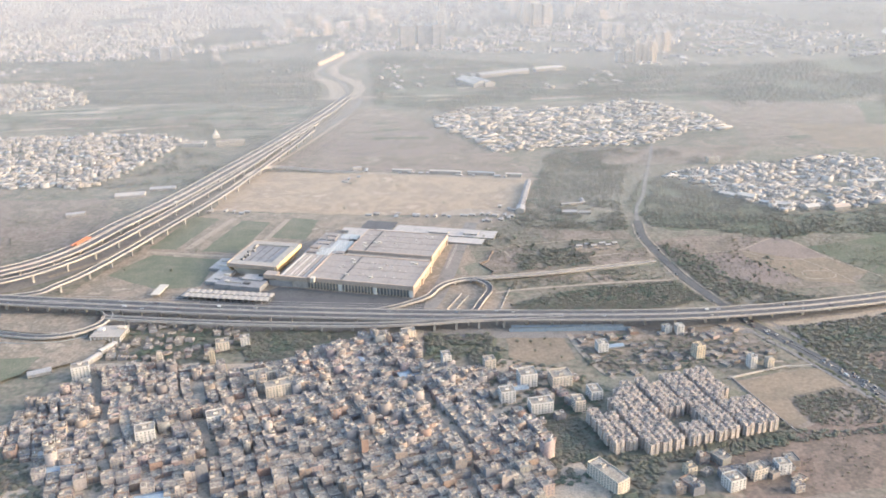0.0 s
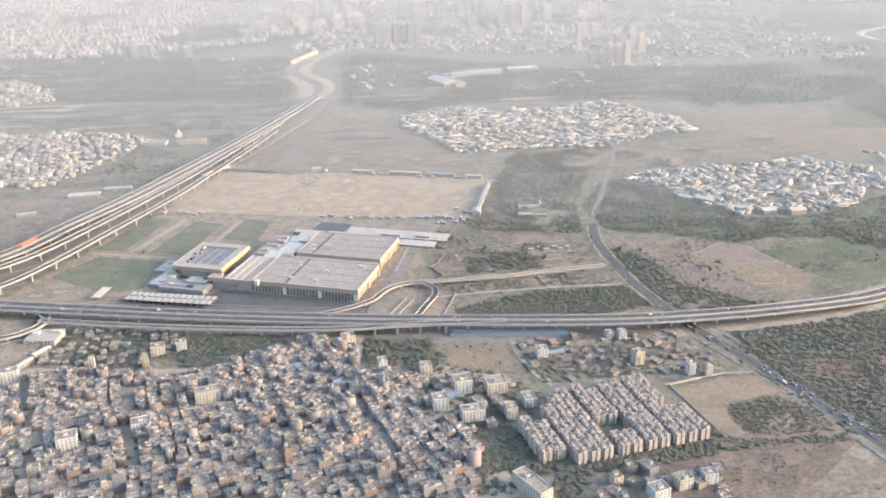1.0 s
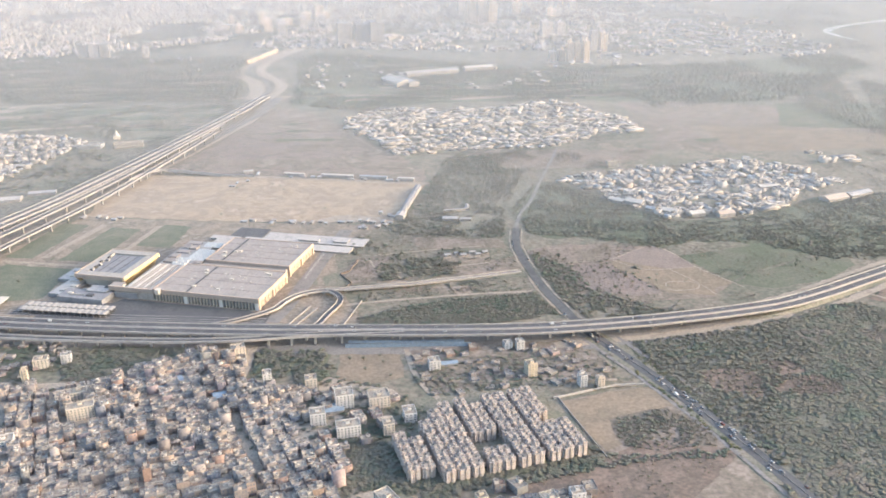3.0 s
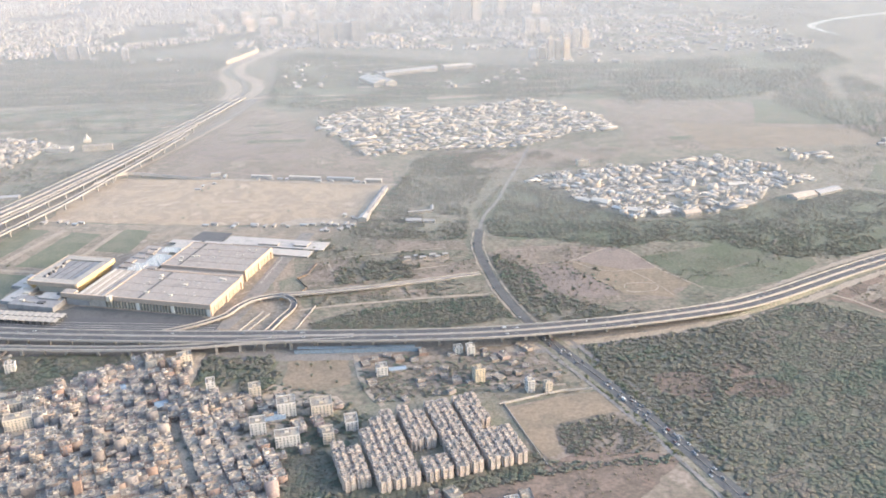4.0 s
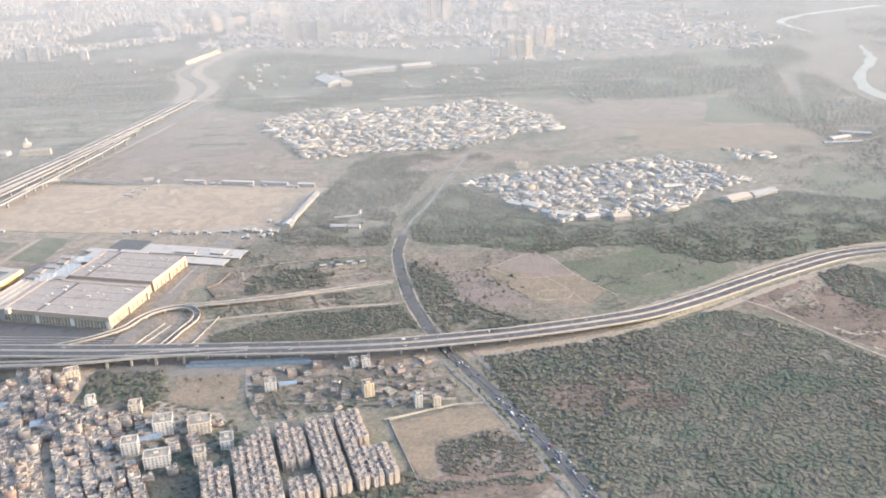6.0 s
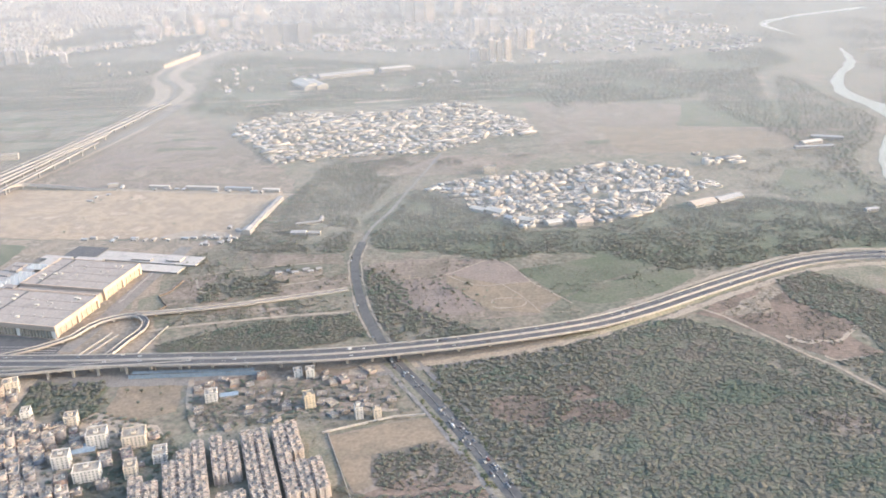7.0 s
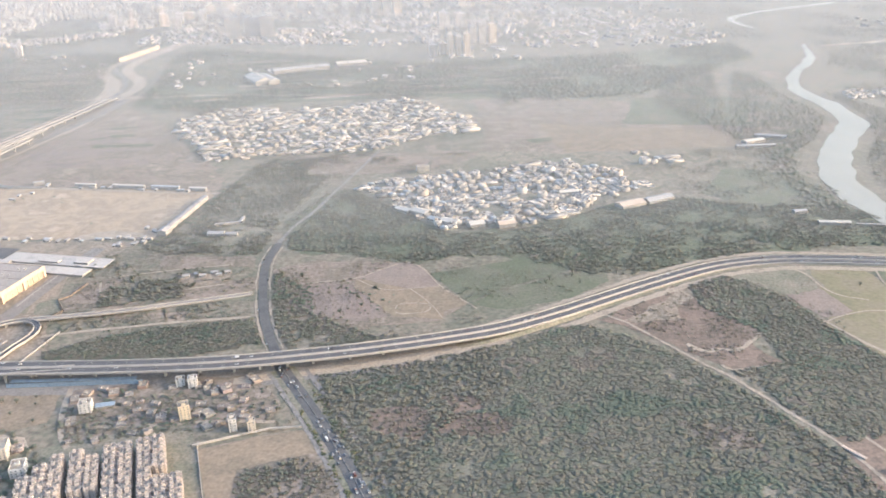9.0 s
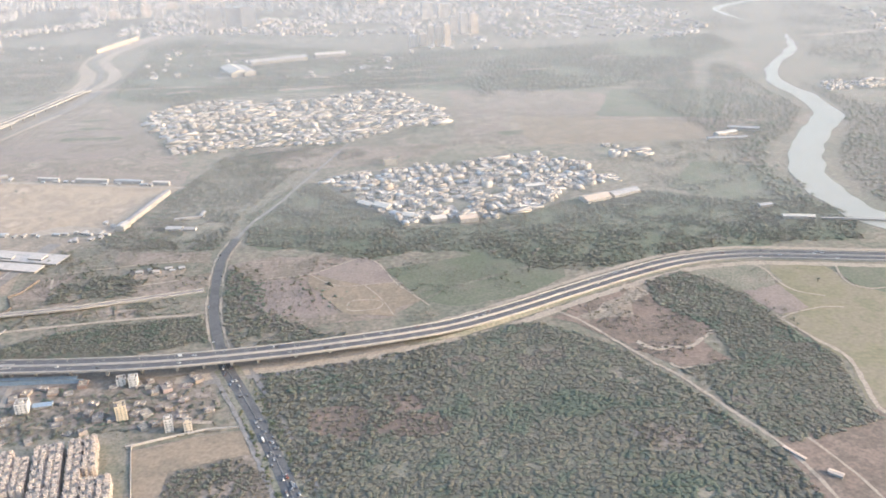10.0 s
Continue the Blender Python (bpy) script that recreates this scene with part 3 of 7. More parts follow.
MAIN = [(-760, 712, 9), (-420, 660, 9), (-333, 646.5, 9), (-232, 632, 9), (-137, 620, 9), (-26, 610, 9), (46, 606.5, 9), (136, 603, 9), (202, 605, 8.5), (273, 615, 7.5), (315, 624, 6.6), (357, 635, 5.5), (397, 649, 4),
        (441, 672, 2.6), (490, 701, 1.6), (542, 730, 1), (597, 755, 1), (650, 764, 1), (697, 760, 1), (745, 752, 1), (800, 744, 1), (920, 722, 1), (1150, 690, 1)]
LEFT = [(-760, 690, 9), (-560, 678, 9), (-470, 690, 9), (-408, 722, 9), (-372, 765, 9), (-348, 838, 9), (-313, 936, 9), (-282, 1047, 9), (-244, 1190, 9), (-202, 1372, 9), (-188, 1471, 7), (-186, 1530, 2)]
elevated_road(MAIN, "long curving concrete expressway viaduct with two carriageways", [(-8.6, -.5), (.5, 8.6)], wall=.8, rim=.45, deck=M_CONC)
elevated_road([(-281, 622, 6.1), (-274, 620, 6.3), (-178, 607, 6.3), (-87, 599.5, 6.4), (-30, 598, 7.2), (5, 600.5, 8), (60, 603, 8.4), (90, 604.5, 8.5)], "lower concrete viaduct beside the expressway", [(-2.9, 2.9)])
elevated_road(LEFT, "straight twin-deck concrete highway viaduct", [(-10.5, -1.2), (1.2, 10.5)], pier_step=26, wall=.6, deck=M_CONC)
elevated_road([(-600, 640, 6), (-386, 664, 7), (-347, 688, 8), (-322, 744, 8), (-296, 831, 8), (-265, 938, 8), (-246, 1030, 8), (-222, 1150, 8.5), (-205, 1250, 8.8)], "slim concrete ramp viaduct beside the highway", [(-3.6, 3.6)], pier_step=26, wall=.6, deck=M_CONC)
elevated_road([(-470, 676, 8.6), (-400, 696, 8.6), (-352, 752, 8.6), (-321, 836, 8.6), (-290, 940, 8.6), (-263, 1045, 8.6), (-232, 1190, 8.8), (-206, 1300, 8.9)], "middle concrete viaduct of the highway bundle", [(-4.2, 4.2)], pier_step=26, wall=.6, deck=M_CONC)
elevated_road([(-345, 648, 8.6), (-307, 645, 8), (-286, 634, 7), (-278, 619, 6), (-290, 601, 5), (-318, 593, 4), (-358, 602, 3), (-420, 620, 1.5)], "curved concrete loop ramp on piers", [(-3.2, 3.2)], pier_step=12, wall=.8)
elevated_road([(-70, 634, .5), (-48, 641, 1.6), (-31, 649, 2.6), (-18, 659, 3.2), (-12, 672, 3.5), (-3, 684, 3.6), (12, 692, 3.6), (24, 691, 3.6), (33, 681, 3.4), (34, 667, 3), (27, 650, 2.4), (22, 636, 1.6), (15, 622, .6)], "looping concrete ramp beside the hall", [(-2.6, 2.6)], pier_step=11, low=1.8, wall=.75, rim=.4, deck=M_CONC)
elevated_road([(20, 694.5, 3.3), (47, 698, 2.9), (93, 706, 2.4), (133, 718, 1.2), (170, 728, .6), (192, 734, .45)], "new pale concrete feeder road on low piers", [(-2.8, 2.8)], pier_step=11, low=1.6, surface=M_OLDROAD, wall=.7, rim=.4, deck=M_CONC)
elevated_road([(-252, 1015, 8), (-246, 1044, 7), (-232, 1066, 5.5), (-201, 1064, 3.5), (-150, 1052, 1.4), (-110, 1048, .5)], "curved concrete exit ramp behind the sandy lot", [(-2.6, 2.6)], pier_step=13, low=1.8)
for wp in (((-4, 633), (10, 668)), ((2, 631), (16, 664)), ((40, 628), (52, 676))):
    solid("retaining_wall", strip(Kit(), [np.array((*wp[0], 0.0)), np.array((*wp[1], 0.0))], -.25, .25, 0, 1.1), M_CONC, "straight pale concrete retaining wall", "wall", "structure")
brick_wall = Kit()
for a, b in (((35.8, 702.4), (40.1, 713.8)), ((40.1, 713.8), (28.1, 734.3)), ((28.1, 734.3), (35.8, 741)), ((35.8, 741), (41.9, 766.3))):
    strip(brick_wall, [np.array((*a, 0.0)), np.array((*b, 0.0))], -.2, .2, 0, 1.3)
solid("boundary_wall", brick_wall, M_BARE, "low reddish brick boundary wall round a bare plot", "wall", "structure")
patch("loop_yard", [(-375, 642), (-310, 640), (-292, 632), (-288, 612), (-312, 600), (-372, 612)], M_SITE, "pale dusty yard inside the loop ramp", "yard", ragged=2)
patch("worksite", [(-400, 598), (-312, 598), (-270, 590), (-262, 560), (-300, 545), (-400, 560)], M_SITE, "dusty worksite ground beside the loop", "yard", ragged=3)
patch("green_field", [(-400, 566), (-330, 563), (-309, 564), (-311, 537), (-325, 527), (-400, 520)], M_LAWN, "dull green plot below the loop", ragged=1.5)

ground_road("service_road", [p[:2] for p in MAIN[:13]], -22, 13, M_OLDROAD, "dusty surface road under the viaduct", .2, .8)
kit = Kit()
full = smooth_path(MAIN[11:], 8)
for k, (q, lft, rgt, lf2, rg2) in enumerate(zip(full, offsets(full, 9), offsets(full, -9), offsets(full, 11.5), offsets(full, -11.5))):
    top = max(.1, (q[2] - .95) * min(1, k / 9))
    kit.v += [(lf2[0], lf2[1], .05), (lft[0], lft[1], top), (rgt[0], rgt[1], top), (rg2[0], rg2[1], .05)]
kit.f = [(4 * i + j, 4 * i + j + 4, 4 * i + j + 5, 4 * i + j + 1) for i in range(len(full) - 1) for j in range(3)]
for i, f in enumerate(kit.f):
    kit.f[i] = tuple(reversed(f))
solid("embankment", kit, M_SCRUB, "brown earth embankment carrying the expressway", "embankment", "structure")
ground_road("service_road", [p[:2] for p in MAIN[8:13]], -17, -9, M_DUST, "pale earth strip at the foot of the viaduct", .26, 1.2)
ground_road("service_road", [p[:2] for p in MAIN[10:]], -21, -14, M_DUST, "dusty side road along the expressway", .24, .9)
ground_road("service_road", [p[:2] for p in MAIN[11:]], 14, 19, M_DUST, "dusty side road along the expressway", .24, .9)
ground_road("service_road", [p[:2] for p in LEFT[2:]], -33, 13, M_OLDROAD, "dusty ground and side roads under the highway", .2, 1.2)
ground_road("service_road", [(x + 35, y) for x, y, z in LEFT[3:10]], -3, 3, M_DUST, "pale dusty side road beside the highway", .32, .5)

NORTH = [(292, 1200), (283, 1160), (259, 1068), (238, 992), (223, 935), (206, 888), (198, 846), (194, 796), (199, 747), (210, 687), (226, 634), (236, 606), (250, 578), (267, 543), (284, 505), (301, 464), (325, 400), (350, 330)]
ground_road("north_road", NORTH[:7], -1.9, 1.9, M_OLDROAD, "narrow dusty asphalt road", .3, .3)
ground_road("north_road", NORTH[6:12], -3.8, 3.8, M_LANE, "wide worn asphalt road with dusty edges", .34, .3)
ground_road("north_road", NORTH[10:], -4.7, 4.7, M_LANE, "worn grey asphalt dual road", .4, .15)
ground_road("road_verge", NORTH[11:], -8.6, 8.6, M_SCRUB, "weedy verges of the dual road", .285, .6)
ground_road("road_verge", NORTH[6:12], -6.4, -5.0, M_DUST, "pale dusty road verge", .28, .7)
ground_road("road_verge", NORTH[6:12], 5.0, 6.4, M_DUST, "pale dusty road verge", .28, .7)
ground_road("service_road", NORTH[11:], -11.6, -8.8, M_OLDROAD, "pale narrow service road beside trees", .3, .5)
ground_road("service_road", NORTH[11:], 12.5, 15.5, M_OLDROAD, "grey parallel service road", .3, .5)
kit = strip(Kit(), [np.array((*p, 0.4)) for p in [q[:2] for q in smooth_path(NORTH[10:], 6)]], -.2, .2, 0, .25)
solid("road_median", kit, M_OLDROAD, "low concrete median kerb", "median", "structure")
ground_road("dirt_road", [(40, 669), (54, 673), (98, 680), (143, 686), (198, 690)], -1.8, 1.8, M_DUST, "pale dirt road through scrub", .3, .5)
ground_road("dirt_road", [(466, 682), (492, 659), (517, 618), (534, 590), (546, 573), (568, 528), (587, 486), (596, 440), (600, 380)], -1.2, 1.2, M_DUST, "long straight pale dirt track through the wood", .3, .5)
ground_road("dirt_road", [(572, 560), (590, 525), (606, 490), (618, 450), (625, 400)], -.9, .9, M_DUST, "narrow pale track beside the ditch", .3, .4)
ground_road("dirt_road", [(545, 589), (550, 582), (566, 584), (588, 587)], -1.3, 1.3, M_DUST, "pale dirt spur", .3, .6)
ground_road("dirt_road", [(530, 620), (539, 609), (552, 611), (565, 610), (579, 623), (591, 634)], -2.0, 2.0, M_DUST, "pale scraped dirt path", .3, 1.2)
ground_road("dirt_road", [(644, 648), (656, 616), (668, 585), (660, 535), (664, 515), (700, 480)], -1.6, 1.6, M_DUST, "winding pale path along the crop's border", .31, .6)
ground_road("dirt_road", [(640, 760), (664, 738), (668, 708), (676, 690), (694, 680)], -1.0, 1.0, M_DUST, "pale footpath between plots", .31, .4)
ground_road("dirt_road", [(644, 646), (660, 655), (684, 662), (700, 660)], -.9, .9, M_DUST, "pale footpath between plots", .31, .4)
ground_road("dirt_road", [(728, 738), (722, 705), (735, 690), (770, 690), (780, 650)], -.8, .8, M_DUST, "thin pale field path", .31, .3)
ground_road("dirt_road", [(200, 742), (245, 752), (278, 758), (300, 775), (322, 791)], -.9, .9, M_DUST, "worn pale path along the fallow plots", .32, .4)
ground_road("dirt_road", [(278, 757), (296, 738), (312, 731), (326, 733), (352, 736)], -.6, .6, M_DUST, "curving pale track across the stubble", .32, .3)
ground_road("dirt_road", [(326, 733), (338, 712), (346, 694), (352, 676)], -.5, .5, M_DUST, "thin pale track across the stubble", .32, .3)
ground_road("dirt_road", [(314, 695), (316, 702), (323, 705), (338, 703), (343, 696), (338, 688), (319, 686), (314, 691)], -.6, .6, M_DUST, "oval pale track worn into the stubble", .33, .2)
ground_road("dirt_road", [(322, 791), (337, 775), (352, 736), (374, 700), (380, 690)], -.7, .7, M_DUST, "pale field border path", .32, .4)
ground_road("dirt_road", [(-900, 1440), (-700, 1480), (-443, 1519), (-322, 1530), (-205, 1530), (-157, 1532), (-36, 1538), (106, 1520), (300, 1500)], -3.6, 3.6, M_DUST, "pale far cross road", .3, 1)
ground_road("dirt_road", [(-110, 1048), (61, 1013), (112, 1004)], -3, 3, M_DUST, "pale road behind the sandy lot", .3, .8)
ground_road("site_road", [(-300, 782), (-225, 768), (-150, 760)], -2.5, 2.5, M_DUST, "pale path between the lawns", .33, .4)
ground_road("site_road", [(-262, 788), (-236, 880)], -4, 4, M_DUST, "pale path between the lawns", .33, .4)
ground_road("site_road", [(-196, 770), (-176, 872)], -3, 3, M_DUST, "pale path between the lawns", .33, .4)
ground_road("site_road", [(-18, 640), (-9, 672), (0, 720), (10, 780), (24, 850)], -6.5, 7.5, M_OLDROAD, "grey service road beside the hall", .33, .3)
for e in (1.2, 2.6):
    ground_road("kerb_line", [(2, 724), (10, 772), (20, 830)], e + 3, e + 3.5, M_PARAPET, "pale kerb line of the service road", .42, .1)
ground_road("site_road", [(-330, 655), (-200, 648), (-100, 640), (-20, 634)], -5, 5, M_OLDROAD, "grey forecourt road before the hall", .33, .3)
ground_road("site_road", [(52, 770), (66, 738), (110, 742), (165, 756)], -1.0, 1.0, M_DUST, "pale plot boundary track", .33, .4)
ground_road("site_road", [(56, 778), (110, 790), (163, 798)], -1.0, 1.0, M_DUST, "pale plot boundary track", .33, .4)
ground_road("forecourt", [(-215, 662), (-150, 652), (-80, 645), (-22, 640)], -6, 16, M_ASPHALT, "dark asphalt forecourt of the hall", .36, .3)
patch("forecourt", [(-240, 664), (-150, 650), (-60, 638), (-26, 634), (-26, 652), (-40, 662), (-152, 690), (-160, 682), (-232, 690)], M_LANE, "dark asphalt apron before the hall", "yard", ragged=.6, z=.345)
for e in (-4, 1, 4.5, 9):
    ground_road("kerb_line", [(-330, 668), (-215, 660), (-150, 650), (-80, 643), (-24, 637)], e, e + .5, M_PARAPET, "pale kerb line of the forecourt", .42, .1)
ground_road("lane", [(92, 590), (98, 560), (108, 530), (116, 520)], -2, 2, M_DUST, "dusty lane beside the brown lot", .33, .4)
ground_road("lane", [(110, 545), (150, 541), (200, 543), (240, 540)], -1.6, 1.6, M_DUST, "dusty lane between small houses", .33, .4)
ground_road("motorway", [(-212, 1520), (-207, 1551), (-214, 1610), (-234, 1680), (-262, 1730), (-290, 1790), (-292, 1865), (-262, 1945), (-234, 2064), (-183, 2230), (-100, 2420)], -15, 13, M_DUST, "pale concrete carriageway of the curving motorway", .35, 1.5)
ground_road("motorway", [(-180, 1520), (-174, 1556), (-172, 1630), (-190, 1690), (-210, 1727), (-244, 1802), (-251, 1889), (-236, 1980), (-202, 2109), (-150, 2250)], -12, 10, M_DUST, "pale second carriageway of the curving motorway", .36, 1.5)
ground_road("motorway_median", [(-192, 1525), (-190, 1600), (-212, 1690), (-236, 1740), (-266, 1800), (-272, 1880), (-248, 1960)], -4, 4, M_OLDROAD, "grey median strip between the carriageways", .40, 1.5)
ground_road("slip_road", [(-330, 1790), (-305, 1795), (-285, 1775), (-262, 1735)], -7, 7, M_DUST, "pale cleared strip beside the motorway", .33, 2.5)

# river
solid("river_bridge", strip(Kit(), [np.array((762, 842, 1.2)), np.array((800, 834, 1.6)), np.array((860, 822, 1.2))], -1.6, 1.6, -.8, .5), M_CONC, "low pale concrete bridge over the river", "bridge", "structure")
RIVER = [(1500, 2500), (1250, 2370), (1120, 2240), (1125, 2060), (1140, 1860), (1085, 1700), (990, 1545), (950, 1432), (955, 1340), (943, 1230), (886, 1135), (846, 1070), (814, 993), (802, 915), (808, 855), (850, 790), (930, 700)]
WIDTHS = [20, 20, 16, 2, 2, 16, 14, 22, 26, 30, 30, 33, 33, 33, 33, 36, 36]
def river_reach(a, b, label):
    rp = smooth_path([(*q, w) for q, w in zip(RIVER[a:b], WIDTHS[a:b])], 12)
    kit = Kit()
    for i, q in enumerate(rp):
        w = rp[min(i + 1, len(rp) - 1)][:2] - rp[max(i - 1, 0)][:2]
        w = w / np.linalg.norm(w)
        j = noise.noise((q[0] * .03, q[1] * .03, 0)) * 5
        e = max(.5, q[2] * .58 + noise.noise((q[0] * .02, q[1] * .02, 5)) * 4)
        kit.v += [(q[0] - w[1] * (e + j), q[1] + w[0] * (e + j), .4), (q[0] + w[1] * (e - j), q[1] - w[0] * (e - j), .4)]
    kit.f = [(2 * i + 1, 2 * i + 3, 2 * i + 2, 2 * i) for i in range(len(rp) - 1)]
    solid("river", kit, M_WATER, label, "river", "structure")


river_reach(0, 4, "pale far reach of the winding river")
river_reach(4, len(RIVER), "pale still winding river")


# ---- exhibition hall ----
def hall_point(u, v, z=0.0):
    """u metres from the front right corner to the left, v to the back."""
    return (-31 - .968 * u + .25 * v, 661 + .25 * u + .968 * v, z)


HA = -14.5     # the turn of the hall's front in degrees


def hall_box(kit, u0, u1, v0, v1, z0, z1, k=0, top=None):
    x, y, _ = hall_point((u0 + u1) / 2, (v0 + v1) / 2)
    return kit.box(x, y, z0, u1 - u0, v1 - v0, z1 - z0, HA, k, top)


hall = thing("exhibition_hall", "huge low exhibition hall with pale flat roofs and cream fascia", "hall")
for u0, u1, v0, v1 in ((0, 98, 0, 58), (3, 86, 70, 128)):
    part("wall", hall_box(Kit(), u0 + 3, u1 - 1, v0 + 3, v1 - 1, 0, 9.5), M_CREAM, hall, "cream side wall")
    deck = part("roof", hall_box(Kit(), u0 + .8, u1 - .8, v0 + .8, v1 - .8, 9.5, 10.6), M_HALLROOF, hall, "pale grey-brown roof membrane")
    # right-hand fascia coloured paler for low sun, the others browned as if shaded
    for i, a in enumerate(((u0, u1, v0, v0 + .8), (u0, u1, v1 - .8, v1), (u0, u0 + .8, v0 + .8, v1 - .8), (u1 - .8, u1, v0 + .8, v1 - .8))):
        part("fascia", hall_box(Kit(), *a, 6.9 if i == 0 else 7.4, 10.8), M_CREAM if i == 2 else M_FASCIA, hall, "roof fascia browned to imitate shade" if i != 2 else "roof fascia in paler cream for the sunlit side")
        part("coping", hall_box(Kit(), *a, 10.8, 11.15), M_CREAM, hall, "pale roof edge coping")
    for k in range(1, 4):
        part("roof_seam", hall_box(Kit(), u0 + .9, u1 - .9, v0 + (v1 - v0) * k / 4 - .2, v0 + (v1 - v0) * k / 4 + .2, 10.6, 10.8), M_HALLROOF, hall)
    for k in range(1, 12):
        part("roof_joint", hall_box(Kit(), u0 + (u1 - u0) * k / 12 - .12, u0 + (u1 - u0) * k / 12 + .12, v0 + 1.0, v1 - 1.0, 10.605, 10.63), M_SLATE, deck, "dark roof joint")
    part("roof_gutter", hall_box(Kit(), u0 + 66, u0 + 67.6, v0 + .9, v1 - .9, 10.6, 10.9), M_ASPHALT, deck, "dark roof gutter")
    rnd = random.Random(int(v0))
    for k in range(26):
        uu, vv = rnd.uniform(u0 + 8, u0 + 78), rnd.uniform(v0 + 6, v1 - 8)
        s = rnd.choice((.7, 1.0, 1.3, 2.2))
        part("roof_plant", hall_box(Kit(), uu, uu + s * 1.5, vv, vv + s, 10.6, 10.6 + s * .5), M_WHITE, deck, "small white roof plant box")
    part("wall", hall_box(Kit(), u0 + 1.6, u0 + 3, v0 + 3, v1 - 1, 0, 7.4), M_CREAM, hall, "sunlit cream side wall")
    n = 8
    for k in range(n + 1):
        vv = v0 + 1.2 + (v1 - v0 - 3.2) * k / n
        big = k % 4 == 0
        part("column", hall_box(Kit(), u0 + (.2 if big else 1.1), u0 + 2.2, vv, vv + (2.4 if big else .7), 0, 7.4), M_CREAM, hall, "cream side column")
        if k < n:
            part("glazing", hall_box(Kit(), u0 + 1.5, u0 + 1.8, vv + 1.2, vv + 6.4, .5, 6.6), M_FASCIA, hall, "brown panelled bay")
for k in range(33):
    uu = 1.0 + k * 2.95
    wide = k % 11 == 0
    part("column", hall_box(Kit(), uu, uu + (3.4 if wide else .55), .6, 2.6, 0, 7.4), M_BRIGHT if wide else M_WHITE, hall, "front facade pier" if wide else "")
    part("glazing", hall_box(Kit(), uu + .8, uu + 2.7, 2.5, 2.95, .3, 6.2), M_BAYGLASS, hall, "dark blue-grey glazed bay")
part("link_roof", hall_box(Kit(), 5, 86, 58, 70, 0, 8.2), M_HALLROOF, hall, "lower link roof between the halls")
part("link_wall", hall_box(Kit(), 5, 86, 62, 63, 8.2, 9.6), M_CREAM, hall)
# spine foyer
part("spine", hall_box(Kit(), 98, 128, 1, 118, 0, 8.0), M_CONC, hall, "long foyer spine beside the halls")
for k in range(8):
    x, y, _ = hall_point(100 + k * 3.6, 30)
    part("spine_roof", Kit().vault(x, y, 8.0, 56, 2.7, 1.0, HA + 90, 6), M_PARAPET if k % 2 else M_HALLROOF, hall, "ribbed vault of the foyer roof")
# front fascia in the same shade-imitating brown as on the halls
part("fascia", hall_box(Kit(), 98, 140, -.4, 1, 6.6, 10.3), M_FASCIA, hall, "roof fascia browned to imitate shade")
part("coping", hall_box(Kit(), 98, 140, -.4, 1, 10.3, 10.65), M_CREAM, hall, "pale roof edge coping")
part("fascia", hall_box(Kit(), 128.8, 140, 1, 9, 7.0, 10.4), M_HALLROOF, hall)
part("canopy_fin", hall_box(Kit(), 90, 93.5, -3.5, 1, 7.8, 12.2), M_WHITE, hall, "white entrance fin")
rnd = random.Random(5)
for rows, u_first, v_first, cols in ((5, 91.5, 74, 4), (3, 104, 62, 3), (2, 92, 108, 4)):
    for r in range(rows):
        for c in range(cols):
            x, y, _ = hall_point(u_first + c * 4.4, v_first + r * 5.4)
            part("skylight", Kit().gable(x, y, 8.0, 3.8, 4.6, 2.0, HA), M_BRIGHT, hall, "white peaked skylight")
for uu, vv, a, b, z, paint in ((113, 62, 12, 9, 9.2, M_HALLROOF), (118, 74, 9, 8, 8.9, M_FASCIA), (112, 86, 14, 6, 8.8, M_SLATE), (110, 96, 8, 8, 9.6, M_HALLROOF), (120, 98, 7, 12, 8.6, M_CONC), (112, 108, 12, 6, 9.0, M_SLATE), (88, 63, 8, 6, 9.6, M_SLATE)):
    part("roof_box", hall_box(Kit(), uu, uu + a, vv, vv + b, 8, z), paint, hall, "grey-brown roof plant room")
    part("roof_rim", hall_box(Kit(), uu + .5, uu + a - .5, vv + .5, vv + b - .5, z, z + .3), M_HALLROOF, hall)
back = thing("service_building", "low pale flat-roofed service sheds behind the hall", "shed")
for a, h in (((-30, 52, 133, 147), 1.4), ((-38, 68, 152, 172), 1.0), ((56, 84, 131, 150), 3.0), ((86, 110, 122, 140), 3.6), ((90, 120, 142, 150), 2.4), ((10, 30, 154, 160), 2.6), ((-20, -6, 156, 166), 2.8)):
    part("wall", hall_box(Kit(), *a, 0, h), M_CONC, back)
    part("roof", hall_box(Kit(), a[0] - .4, a[1] + .4, a[2] - .4, a[3] + .4, h, h + .5), M_PARAPET, back, "pale flat roof")
solid("paved_yard", hall_box(Kit(), 72, 106, 152, 182, 0, .46), M_ASPHALT, "dark asphalt yard behind the hall", "yard", "structure")

# convention block with the wide golden roof
def conv_point(u, v):
    return (-157 - .963 * u + .2 * v, 707 + .27 * u + .973 * v)


CA = -14
conv = thing("convention_block", "squat block under a broad golden overhanging roof", "building")
def conv_box(kit, u0, u1, v0, v1, z0, z1, k=0):
    x, y = conv_point((u0 + u1) / 2, (v0 + v1) / 2)
    return kit.box(x, y, z0, u1 - u0, v1 - v0, z1 - z0, CA, k)
part("wall", conv_box(Kit(), 4.2, 44.8, 6, 56, 0, 8), M_WHITE, conv, "white recessed lower wall")
